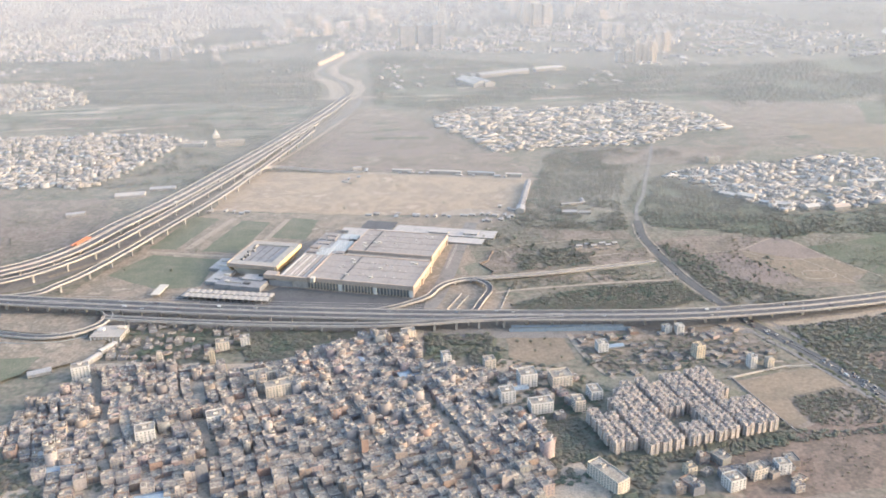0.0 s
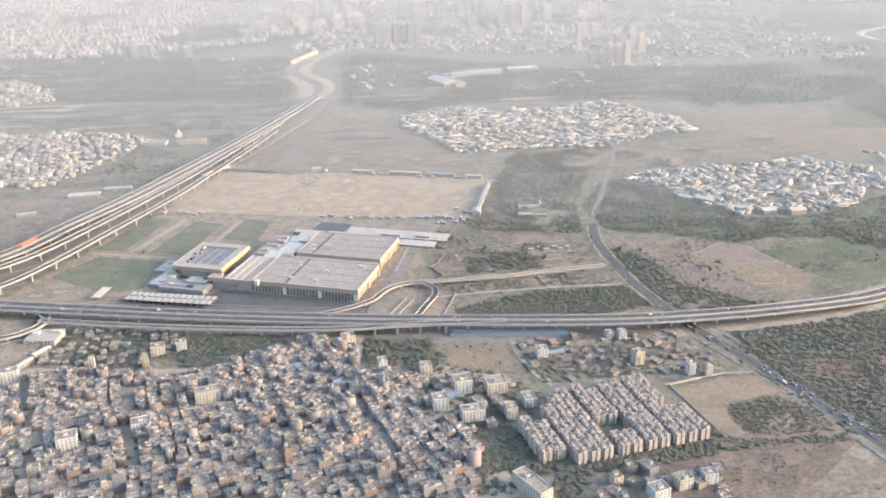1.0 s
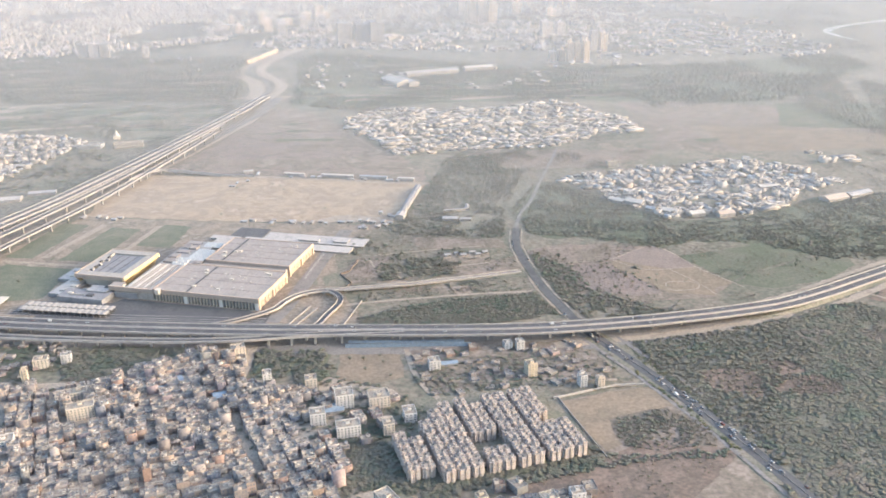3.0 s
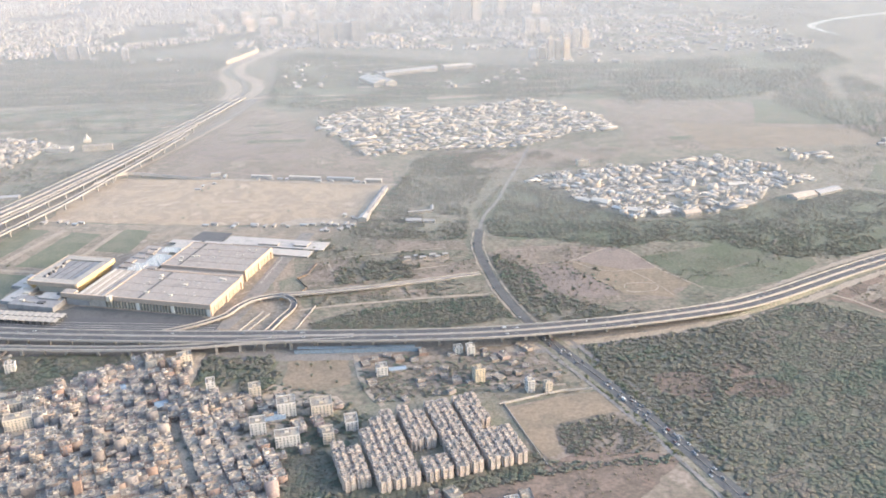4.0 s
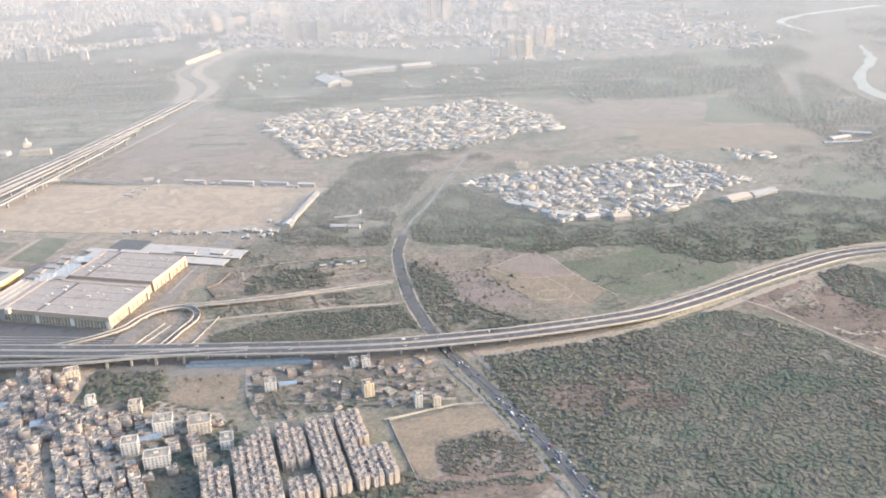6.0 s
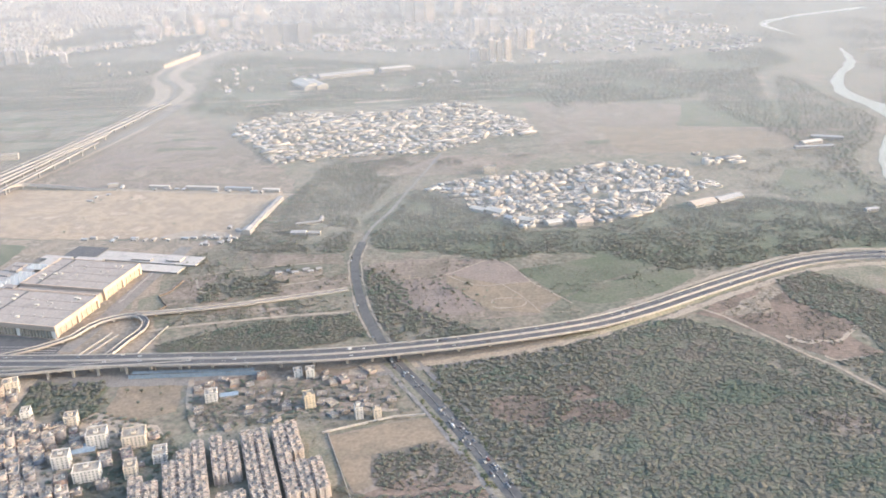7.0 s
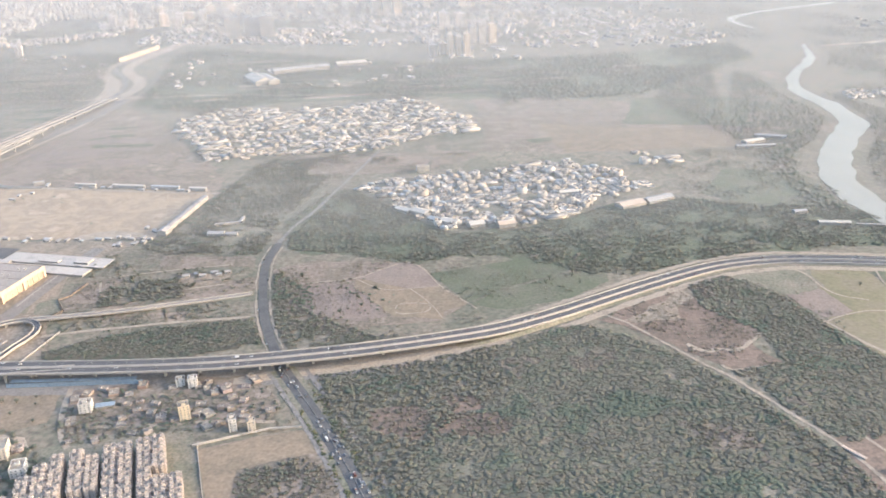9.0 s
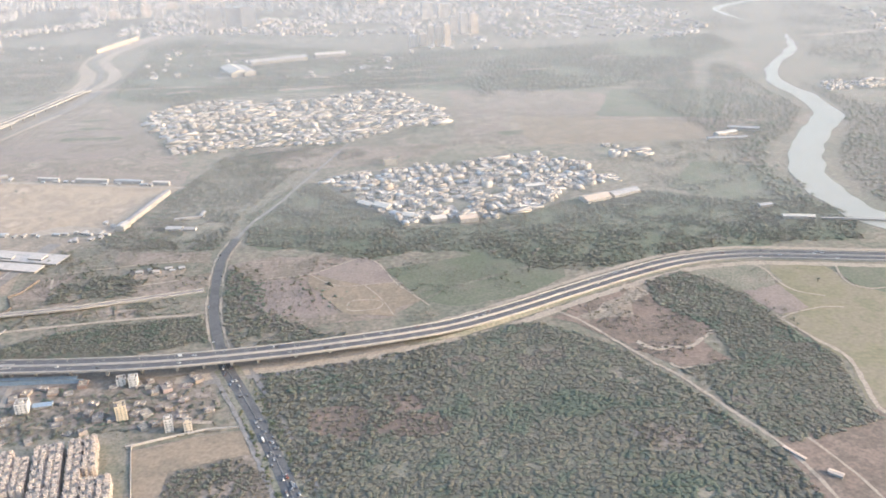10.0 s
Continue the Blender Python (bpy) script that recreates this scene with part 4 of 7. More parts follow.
def conv_ring(z0, z1, i0, i1, o0, o1):
    """Sloping sides between an inner foot and an outer head."""
    def ring(e, z):
        return [(*conv_point(a, b), z) for a, b in ((-e, -e), (49 + e, -e), (49 + e, 61 + e), (-e, 61 + e))]
    return ring(-o0, z0) + ring(-o1, z1)
rings = conv_ring(6.0, 8.5, 0, 0, 5, 0)
names = ("front", "side", "rear", "side")
# light put into the colour: sides brighter gold, front and rear darker beige
for i in range(4):
    j = (i + 1) % 4
    foot = rings if i % 2 == 0 else conv_ring(1.5, 8.5, 0, 0, 3.4, 0)
    part("soffit", Kit().add([foot[i], foot[j], rings[4 + j], rings[4 + i]], [(0, 1, 2, 3), (3, 2, 1, 0)]), M_GOLD if i % 2 else M_FASCIA, conv, "sloping soffit in brighter gold for the sunlit side" if i % 2 else "soffit coloured darker beige to imitate shade")
for a in ((0, 49, 0, .6), (0, 49, 60.4, 61), (0, .6, .6, 60.4), (48.4, 49, .6, 60.4)):
    part("fascia", conv_box(Kit(), *a, 8.5, 11.9), M_FASCIA if a[3] - a[2] < 1 else M_GOLD, conv, "roof fascia coloured darker beige for the shaded front" if a[3] - a[2] < 1 else "roof fascia in brighter gold for the sunlit side")
    part("coping", conv_box(Kit(), *a, 11.9, 12.3), M_CREAM, conv, "pale gold roof edge")
for a in ((.6, 48.4, .6, 9), (.6, 48.4, 52, 60.4), (.6, 8, 9, 52), (41, 48.4, 9, 52)):
    part("roof_border", conv_box(Kit(), *a, 10.5, 12.0), M_AWNING, conv, "pale beige roof border")
deck = part("roof", conv_box(Kit(), 8, 41, 9, 52, 9.5, 10.6), M_SLATE, conv, "sunken slate-grey roof")
for k in range(3):
    part("roof_ridge", conv_box(Kit(), 16 + 8 * k, 16.5 + 8 * k, 10, 51, 10.6, 10.9), M_ASPHALT, deck, "dark roof ridge")
rnd = random.Random(9)
for k in range(7):
    uu, vv = rnd.uniform(37, 41), 12 + 5.6 * k
    part("roof_plant", conv_box(Kit(), uu, uu + 2.2, vv, vv + 3, 10.6, 12.6), M_ASPHALT if k % 2 else M_SLATE, conv, "grey roof plant box")
pod = thing("podium", "low blue-grey podium roofs before the convention block", "building")
for x, y, w, d, h in ((-186, 692, 44, 18, 4.6), (-176, 700, 20, 12, 6.0), (-208, 716, 16, 40, 3.2), (-216, 742, 13, 26, 2.6), (-150, 697, 22, 10, 5.0)):
    part("roof", Kit().box(x, y, 0, w, d, h, CA), M_SLATE, pod, "blue-grey flat roof")
    part("edge", Kit().box(x, y, h, w - .3, d - .3, .35, CA), M_SLATE if w > 30 else M_GREYTIN, pod)
for x, y, w, d, z, h, paint in ((-212, 735, 8, 3, 3.2, 1.0, M_WHITE), (-206, 722, 9, 2.4, 3.2, .8, M_AWNING), (-203, 712, 6, 3, 3.2, 1.4, M_WHITE), (-210, 704, 5, 4, 3.2, 1.2, M_GREYTIN), (-214, 748, 7, 4, 2.6, 1.0, M_GREYTIN),
                            (-192, 690, 14, .6, 4.95, 1.0, M_AWNING), (-180, 688, 6, 4, 4.95, 1.2, M_ASPHALT), (-199, 694, 4, 3, 4.95, 1.2, M_WHITE), (-170, 702, 4, 3, 6.35, 1.0, M_ASPHALT), (-186, 700, 10, 1, 4.95, 1.3, M_GREYTIN), (-152, 695, 6, 4, 5.35, 1.0, M_HALLROOF)):
    part("roof_plant", Kit().box(x, y, z, w, d, h, CA + 3), paint, pod, "small roof structure")

# parking canopies, bus shelter
canopy = thing("parking_canopy", "dusty beige scalloped fabric parking canopy on slim posts", "canopy", pose(-157, 657, 0, 0, 0, HA + 6), group="parking canopies")
roof_k = Kit().vault(0, 0, 3.4, 7.4, 5.7, .6, 90, 6)
part("roof", roof_k, M_AWNING, canopy, "dusty beige fabric vault")
for dx, dy in ((-2.4, -3.2), (2.4, -3.2), (-2.4, 3.2), (2.4, 3.2)):
    part("post", Kit().box(dx, dy, 0, .3, .3, 3.45), M_CONC, canopy)
for r in range(2):
    for k in range(14):
        if r + k:
            copy_thing(canopy, pose(-157 - 5.6 * k + 2.0 * r, 657 + 1.0 * k + 8.4 * r, 0, 0, 0, HA + 6))
shelter = thing("bus_shelter", "white flat-roofed shelter on thin posts", "shelter", pose(-256, 682, 0, 0, 0, 85))
part("roof", Kit().box(0, 0, 3, 22, 8, .5), M_WHITE, shelter)
for dx in (-9, -3, 3, 9):
    for dy in (-3, 3):
        part("post", Kit().box(dx, dy, 0, .35, .35, 3), M_CONC, shelter)


# ---- houses ----
STOREY = 1.75


def shell(kit, w, d, h, rim=.22, up=.55, x=0.0, y=0.0, z=0.0, roof=1):
    """Walls that rise into a parapet round a lower roof, in one piece."""
    a = [(x - w / 2, y - d / 2), (x + w / 2, y - d / 2), (x + w / 2, y + d / 2), (x - w / 2, y + d / 2)]
    b = [(x - w / 2 + rim, y - d / 2 + rim), (x + w / 2 - rim, y - d / 2 + rim), (x + w / 2 - rim, y + d / 2 - rim), (x - w / 2 + rim, y + d / 2 - rim)]
    v = [(*p, z) for p in a] + [(*p, z + h + up) for p in a] + [(*p, z + h + up) for p in b] + [(*p, z + h) for p in b]
    f = []
    for i in range(4):
        j = (i + 1) % 4
        f += [(i, j, 4 + j, 4 + i), (4 + i, 4 + j, 8 + j, 8 + i), (8 + i, 8 + j, 12 + j, 12 + i)]
    kit.add(v, f, 0)
    kit.f.append(tuple(len(kit.v) - 4 + i for i in range(4)))
    kit.m.append(roof)
    return kit


def house_kits(w, d, n, seed):
    """The parts of one flat-roofed house with n storeys."""
    rnd = random.Random(seed)
    h = n * STOREY
    k = {q: Kit() for q in ("wall", "window", "balcony", "stair_room", "water_tank", "roof_clutter")}
    shell(k["wall"], w, d, h)
    sides = [((-w / 2, -d / 2), (1, 0), w, (0, -1)), ((w / 2, -d / 2), (0, 1), d, (1, 0)), ((w / 2, d / 2), (-1, 0), w, (0, 1)), ((-w / 2, d / 2), (0, -1), d, (-1, 0))]
    face = rnd.choice((0, 0, 1, 3))
    for s, ((x0, y0), (ux, uy), ln, (nx, ny)) in enumerate(sides):
        if rnd.random() < .25 and s != face:
            continue
        m = max(1, int(ln / 1.9))
        for fl in range(n):
            for i in range(m):
                if rnd.random() < .12:
                    continue
                t = (i + .5) / m * ln
                ww, hh = rnd.choice((.9, 1.2, 1.4)) if s == face else .8, rnd.choice((.9, 1.15))
                cx, cy, z = x0 + ux * t, y0 + uy * t, fl * STOREY + .5
                e = .03
                p = [(cx + ux * q * ww / 2 + nx * e, cy + uy * q * ww / 2 + ny * e) for q in (-1, 1)]
                k["window"].add([(*p[0], z), (*p[1], z), (*p[1], z + hh), (*p[0], z + hh)], [(0, 1, 2, 3)], 2)
        if s == face:
            for fl in range(1, n):
                t0, t1 = ln * .12, ln * (.88 if rnd.random() < .6 else .55)
                a, b = (x0 + ux * t0, y0 + uy * t0), (x0 + ux * t1, y0 + uy * t1)
                mx, my = (a[0] + b[0]) / 2 + nx * .35, (a[1] + b[1]) / 2 + ny * .35
                sx, sy = (t1 - t0, .7) if uy == 0 else (.7, t1 - t0)
                k["balcony"].box(mx, my, fl * STOREY - .1, sx, sy, .14, k=0)
                sx, sy = (t1 - t0, .1) if uy == 0 else (.1, t1 - t0)
                k["balcony"].box(mx + nx * .3, my + ny * .3, fl * STOREY + .04, sx, sy, .55, k=0)
    rx, ry = rnd.uniform(-.22, .22) * w, rnd.choice((-.24, .24)) * d
    rw, rd = (min(2.2, w * .45), min(2.0, d * .4)) if rnd.random() < .5 else (w * .62, d * .42)
    shell(k["stair_room"], rw, rd, 1.35, .12, .12, rx, ry, h + .01)
    for i in range(rnd.choice((1, 1, 2, 3))):
        tx, ty = rx + (i - .5) * .75, ry
        k["water_tank"].tube(tx, ty, h + 1.42, .34, .3, .7, 7, 3)
    for i in range(rnd.choice((0, 1, 2))):
        k["roof_clutter"].box(rnd.uniform(-.3, .3) * w, -ry * rnd.uniform(.6, 1.1), h + .01, rnd.uniform(.6, 1.8), rnd.uniform(.5, 1.4), rnd.uniform(.3, 1.1), k=rnd.choice((0, 1)))
    k["stair_room"].m = [4 if q == 0 else q for q in k["stair_room"].m]
    return k


HOUSE_SIZES = [(4.2, 6.6, 3), (4.8, 7.2, 4), (5.4, 7.0, 4), (3.9, 6.4, 2), (6.4, 7.6, 4), (4.4, 6.6, 5), (5.8, 6.4, 3), (4.2, 7.4, 4), (7.6, 7.4, 4), (4.8, 6.4, 1), (5.2, 6.8, 5), (6.8, 6.8, 3), (4.6, 5.8, 2), (3.8, 6.8, 4), (8.4, 6.2, 2), (5.8, 7.0, 5)]
HOUSES = [house_kits(w, d, n, 100 + i) for i, (w, d, n) in enumerate(HOUSE_SIZES)]
LABELS = ["single", "two", "three", "four", "five"]


def house_models():
    out = []
    for i, (k, (w, d, n)) in enumerate(zip(HOUSES, HOUSE_SIZES)):
        ob = thing("house", "narrow flat-roofed plastered house of %s storey%s with roof tank" % (LABELS[n - 1], "s" if n > 1 else ""), "house", pose(0, 0, -500), group="houses of the town")
        room = None
        for q, mats in (("wall", (M_PLASTER, M_ROOF)), ("window", M_GLASSY), ("balcony", M_PLASTER), ("stair_room", (M_PLASTER, M_ROOF, M_GLASSY, M_TANK, M_WHITEWASH)), ("water_tank", M_TANK), ("roof_clutter", (M_PLASTER, M_ROOF))):
            if k[q].f:
                p = part(q, k[q], mats, room if q == "water_tank" else ob, kind="stuff" if q in ("window", "balcony", "roof_clutter") else "")
                room = p if q == "stair_room" else room
        out.append(ob)
    return out


def as_arrays(kits):
    v, f, m = [], [], []
    for k in kits:
        o = len(v)
        v += k.v
        f += [tuple(i + o for i in q) for q in k.f]
        m += k.m
    return np.array(v), f, m


def spread_mesh(name, variants, places, mats, label, category, parent=None):
    """Joins copies of variants, (verts, faces, materials), set at (x, y, turn, index, scale xy, scale z), into one mesh."""
    V, loops, counts, idx = [], [], [], []
    o = 0
    pre = [(v, np.array([i for q in f for i in q]), np.array([len(q) for q in f]), np.array(m)) for v, f, m in variants]
    for x, y, a, i, s, sz in places:
        v, lp, ct, m = pre[i]
        c, sn = math.cos(a) * s, math.sin(a) * s
        V.append(np.stack([v[:, 0] * c - v[:, 1] * sn + x, v[:, 0] * sn + v[:, 1] * c + y, v[:, 2] * sz], 1))
        loops.append(lp + o)
        counts.append(ct)
        idx.append(m)
        o += len(v)
    V, loops, counts, idx = np.concatenate(V), np.concatenate(loops), np.concatenate(counts), np.concatenate(idx)
    me = bpy.data.meshes.new(name)
    me.vertices.add(len(V))
    me.vertices.foreach_set("co", V.astype(np.float32).ravel())
    me.loops.add(len(loops))
    me.loops.foreach_set("vertex_index", loops.astype(np.int32))
    me.polygons.add(len(counts))
    me.polygons.foreach_set("loop_start", np.concatenate([[0], np.cumsum(counts)[:-1]]).astype(np.int32))
    for q in mats:
        me.materials.append(q)
    me.polygons.foreach_set("material_index", idx.astype(np.int32))
    me.update(calc_edges=True)
    ob = new(name, me)
    if parent:
        ob.parent = parent
        return tagged(ob, label, "", "", "stuff")
    return tagged(ob, label, category, "", "stuff")


def lots(poly, angle, seed, wide=(3.8, 8.0), deep=(5.6, 8.2), lane=(1.2, 2.6), cross=38.0, skip=.06, wobble=.1):
    """House plots along parallel lanes inside an outline: x, y, turn, width, depth."""
    rnd = random.Random(seed)
    cx, cy = np.mean([p[0] for p in poly]), np.mean([p[1] for p in poly])
    rad = max(math.hypot(p[0] - cx, p[1] - cy) for p in poly)
    ca, sa = math.cos(radians(angle)), math.sin(radians(angle))
    out, u, flip = [], -rad, 0
    while u < rad:
        d = rnd.uniform(*deep)
        v, run = -rad + rnd.uniform(0, 6), 0.0
        while v < rad:
            w = rnd.uniform(*wide)
            a = radians(angle)
            bend = noise.noise((u * .012, v * .012, seed)) * 14
            uu, vv = u + d / 2 + bend, v + w / 2
            x, y = cx + uu * ca - vv * sa, cy + uu * sa + vv * ca
            if inside(poly, x, y) and rnd.random() > skip:
                out.append((x, y, a + math.pi / 2 * (1 if flip else 3) + rnd.uniform(-wobble, wobble), w, d))
            run += w
            v += w + rnd.choice((.15, .15, .2, .5, 1.0))
            if run > cross:
                v += rnd.uniform(2.4, 4.5)
                run = rnd.uniform(-8, 8)
        u += d + (rnd.uniform(*lane) if flip else .3)
        flip = 1 - flip
    return out


TOWN = [(-296, 462), (-284, 500), (-268, 512), (-268, 543), (-217, 546), (-160, 544), (-118, 550), (-100, 566), (-64, 587), (-26, 586), (-24, 552), (14, 532), (36, 546), (70, 532), (98, 520), (100, 488), (72, 470), (58, 458), (62, 436), (52, 380), (-222, 380), (-252, 425), (-285, 445)]
STREETS = [((-262, 540), (-255, 525), (-232, 487), (-214, 455), (-200, 380)), ((-181, 525), (-170, 497), (-148, 440), (-136, 380)), ((-52, 560), (-45, 530), (-13, 496), (10, 440), (14, 380))]
def near_street(x, y, gap):
    for s in STREETS:
        for (ax, ay), (bx, by) in zip(s, s[1:]):
            t = max(0, min(1, ((x - ax) * (bx - ax) + (y - ay) * (by - ay)) / ((bx - ax) ** 2 + (by - ay) ** 2)))
            if math.hypot(x - ax - t * (bx - ax), y - ay - t * (by - ay)) < gap:
                return True
    return False


BIG = [(-119, 507, 17, 9, 5), (-133, 527, 20, 8, 4), (-266, 534, 12, 8, 6), (53, 514, 12, 11, 6), (76, 514, 14, 12, 5), (97, 496, 8, 11, 4), (59, 479, 15, 9, 5), (28, 537, 8, 8, 5), (-32, 584, 10, 8, 5), (-152, 470, 12, 9, 5), (-192, 452, 12, 10, 6), (84, 481, 7, 9, 5), (38, 494, 10, 9, 5)]
rnd = random.Random(21)
town_places = []
for x, y, a, w, d in lots(TOWN, 22, 21, wide=(3.6, 8.4), deep=(5.2, 7.4), lane=(.2, .8), cross=32.0, skip=.04, wobble=.07):
    if (x > 24 and y > 466 and rnd.random() < .72) or near_street(x, y, 2.9) or any(math.hypot(x - q[0], y - q[1]) < q[2] * .62 for q in BIG):
        continue
    fit_i = sorted(range(len(HOUSE_SIZES)), key=lambda i: abs(HOUSE_SIZES[i][0] - w) + rnd.uniform(0, 1.8))
    i = fit_i[0]
    if rnd.random() < .14:
        a += math.pi / 2
    town_places.append((x, y, a, i, rnd.uniform(.94, 1.08), (rnd.uniform(.48, .82) if rnd.random() < .74 else rnd.uniform(.82, 1.25)) * (1 + .35 * noise.noise((x * .03, y * .03, 4)))))
town_places.sort(key=lambda q: q[1] + .15 * abs(q[0] + 80))
models = house_models()
for (x, y, a, i, s, sz) in town_places[:290]:
    ob = copy_thing(models[i], pose(x, y, 0, 0, 0, math.degrees(a)))
    ob.scale = (s, s, sz)
for ob in models:
    for p in ob.children_recursive:
        bpy.data.objects.remove(p)
    bpy.data.objects.remove(ob)
house_arrays = [as_arrays([k[q] for q in ("wall", "window", "balcony", "stair_room", "water_tank", "roof_clutter")]) for k in HOUSES]
spread_mesh("town_houses", house_arrays, town_places[290:], (M_PLASTER_I, M_ROOF, M_GLASSY, M_TANK, M_WHITEWASH), "dense flat-roofed plastered town houses with roof tanks", "houses")


# ---- larger blocks of flats ----
def block(x, y, w, d, n, turn, label, paint, seed, name="apartment_block", roof=None, group=""):
    """A slab of flats with bands, balconies, windows, parapet, stair rooms and tanks."""
    rnd = random.Random(seed)
    h = n * STOREY
    label = label if len(label.split()) > 3 else label + " with roof tanks"
    ob = thing(name, label, "building", pose(x, y, 0, 0, 0, turn), group)
    part("wall", shell(Kit(), w, d, h, .25, .6), (paint, roof or M_ROOF), ob)
    for s, (ln, off, ang) in enumerate(((w, d / 2, 0), (d, w / 2, 90), (w, d / 2, 180), (d, w / 2, 270))):
        win, bal = Kit(), Kit()
        m = max(2, int(ln / 2.1))
        for fl in range(n):
            for i in range(m):
                t = (i + .5) / m * ln - ln / 2
                win.box(t, -off - .02, fl * STOREY + .5, 1.0, .08, .95)
                if i % 3 == 1 and fl and s in (0, 2):
                    bal.box(t, -off - .45, fl * STOREY - .05, 2.0, .9, .12)
                    bal.box(t, -off - .85, fl * STOREY + .07, 2.0, .1, .5)
        part("glazing", win, M_GLASSY, ob, "small dark windows", pose(0, 0, 0, 0, 0, ang), "stuff")
        if bal.f:
            part("balcony", bal, paint, ob, "", pose(0, 0, 0, 0, 0, ang), "stuff")
    for i in range(max(1, int(w / 9))):
        px = (i + .5) / max(1, int(w / 9)) * w - w / 2
        part("stair_room", shell(Kit(), 2.6, 2.4, 1.5, .14, .14, px, rnd.uniform(-.2, .2) * d, h + .01), (paint, M_ROOF), ob)
        part("water_tank", Kit().tube(px + 2, .1 * d, h, .5, .45, 1.1, 8), M_TANK, ob, "black plastic roof tank")
    return ob


M_DULLGLASS = mat("dull_window", [(.24, .21, .19), (.3, .27, .24)], big=.5, fine=2, wear=.2, rough=.5)
M_CREAMY = mat("cream_painted_plaster", [(0.405, 0.361, 0.299), (0.440, 0.396, 0.343)], big=.2, fine=.9, wear=.2)
M_PALE = mat("white_painted_plaster", [(0.420, 0.407, 0.386), (0.470, 0.454, 0.433)], big=.2, fine=.9, wear=.2)
M_ORANGE = mat("ochre_painted_plaster", [(.40, .345, .26), (.43, .375, .29)], big=.2, fine=.9, wear=.2)
for i, (x, y, w, d, n) in enumerate(BIG):
    paint = (M_CREAMY, M_CREAMY, M_PALE, M_PALE, M_CREAMY, M_PALE, M_PALE, M_CREAMY, M_CREAMY, M_PALE, M_PALE, M_CREAMY, M_PALE)[i]
    block(x, y, w, d, n, 20 if x < 0 else 12, "long %s block of flats with balconies" % ("cream" if paint is M_CREAMY else "off-white"), paint, i)
for x, y, w, d, n, tu, paint, lab in ((181, 549, 7, 7, 6, 20, M_ORANGE, "lone ochre-yellow tower house"), (215, 534, 5, 6, 5, 15, M_PALE, "lone white tower house"), (227, 533, 5, 5, 4, 15, M_CREAMY, "small cream house by the lot"),
                                      (113, 562, 8, 8, 4, 10, M_PALE, "white house with blue annexe"), (168, 590, 6, 6, 3, 15, M_PALE, "white house beside the viaduct"), (177, 588, 6, 6, 4, 10, M_PALE, "white house beside the viaduct"), (-214, 551, 4, 5, 6, 15, M_CREAMY, "slim cream tower house"),
                                      (-176, 553, 4, 5, 6, 15, M_ORANGE, "slim yellow tower house"), (-174, 575, 10, 8, 4, 15, M_CREAMY, "lone cream house among trees"), (-158, 581, 7, 6, 4, 15, M_PALE, "lone white house among trees"), (-3, 542, 6, 8, 6, 15, M_PALE, "tall white house"),
                                      (139, 411, 6, 6, 3, 20, M_ORANGE, "ochre house on waste ground"), (176, 407, 9, 8, 4, 20, M_CREAMY, "cream house on waste ground"), (192, 411, 8, 7, 4, 10, M_PALE, "pale house on waste ground"), (160, 398, 10, 9, 4, 20, M_PALE, "pale house on waste ground"),
                                      (340, 1064, 15, 8, 4, 8, M_CREAMY, "lone cream building in the fields"), (90, 403, 9, 25, 5, 34, M_CREAMY, "long cream industrial block")):
    block(x, y, w, d, n, tu, lab, paint, int(x * 7 + y), "house" if w < 9 else "apartment_block")


# ---- housing estate ----
def estate_block():
    """A compact cross-shaped block of flats with notched corners, roof rooms and tanks."""
    h = 8.0
    ob = thing("estate_block", "compact cream-pink block of flats with notched corners", "building", pose(0, 0, -500), group="blocks of the apartment estate")
    a, b = 3.7, 2.0
    outline = [(-b, -a), (-.7, -a), (-.7, -a + .8), (.7, -a + .8), (.7, -a), (b, -a), (b, -b - .6), (a, -b - .6), (a, -.6), (a - .7, -.6), (a - .7, .6), (a, .6), (a, b + .6), (b, b + .6), (b, a), (.7, a), (.7, a - .8), (-.7, a - .8), (-.7, a), (-b, a), (-b, b + .6), (-a, b + .6), (-a, .6), (-a + .7, .6), (-a + .7, -.6), (-a, -.6), (-a, -b - .6), (-b, -b - .6)]
    part("wall", Kit().prism(outline, 0, h, 0, 1), (M_HOUSING, M_ROOF), ob)
    n, para = len(outline), Kit()
    rings = [[(x * k, y * k, z) for x, y in outline] for k, z in ((1.02, h), (1.02, h + .55), (.95, h + .55), (.95, h + .02))]
    para.add([p for r in rings for p in r], [(r * n + i, r * n + (i + 1) % n, r * n + n + (i + 1) % n, r * n + n + i) for r in range(3) for i in range(n)])
    part("parapet", para, M_HOUSING, ob)
    for sx, sy in ((-1.7, -1.7), (1.9, 1.6), (1.6, -2.2)):
        part("roof_room", shell(Kit(), 1.9, 1.7, 1.5, .12, .14, sx, sy, h + .01), (M_HOUSING, M_ROOF), ob)
    part("water_tank", Kit().tube(-1.6, 1.6, h, .5, .45, 1.0, 8), M_TANK, ob, "plastic roof tank")
    win = Kit()
    for s in range(4):
        c, sn = math.cos(math.pi / 2 * s), math.sin(math.pi / 2 * s)
        for fl in range(4):
            for t in (-2.6, -1.2, 1.2, 2.6):
                off = -(a if abs(t) < 2 else b + .6) - .02
                win.box(t * c - off * sn, t * sn + off * c, fl * 1.9 + .6, .7, .08, .95, 90 * s)
    part("glazing", win, M_DULLGLASS, ob, "small dull windows", kind="stuff")
    return ob


EO, EA = (101, 437), 16.5
def estate_point(u, v):
    c, s = math.cos(radians(EA)), math.sin(radians(EA))
    return EO[0] + u * c - v * s, EO[1] + u * s + v * c


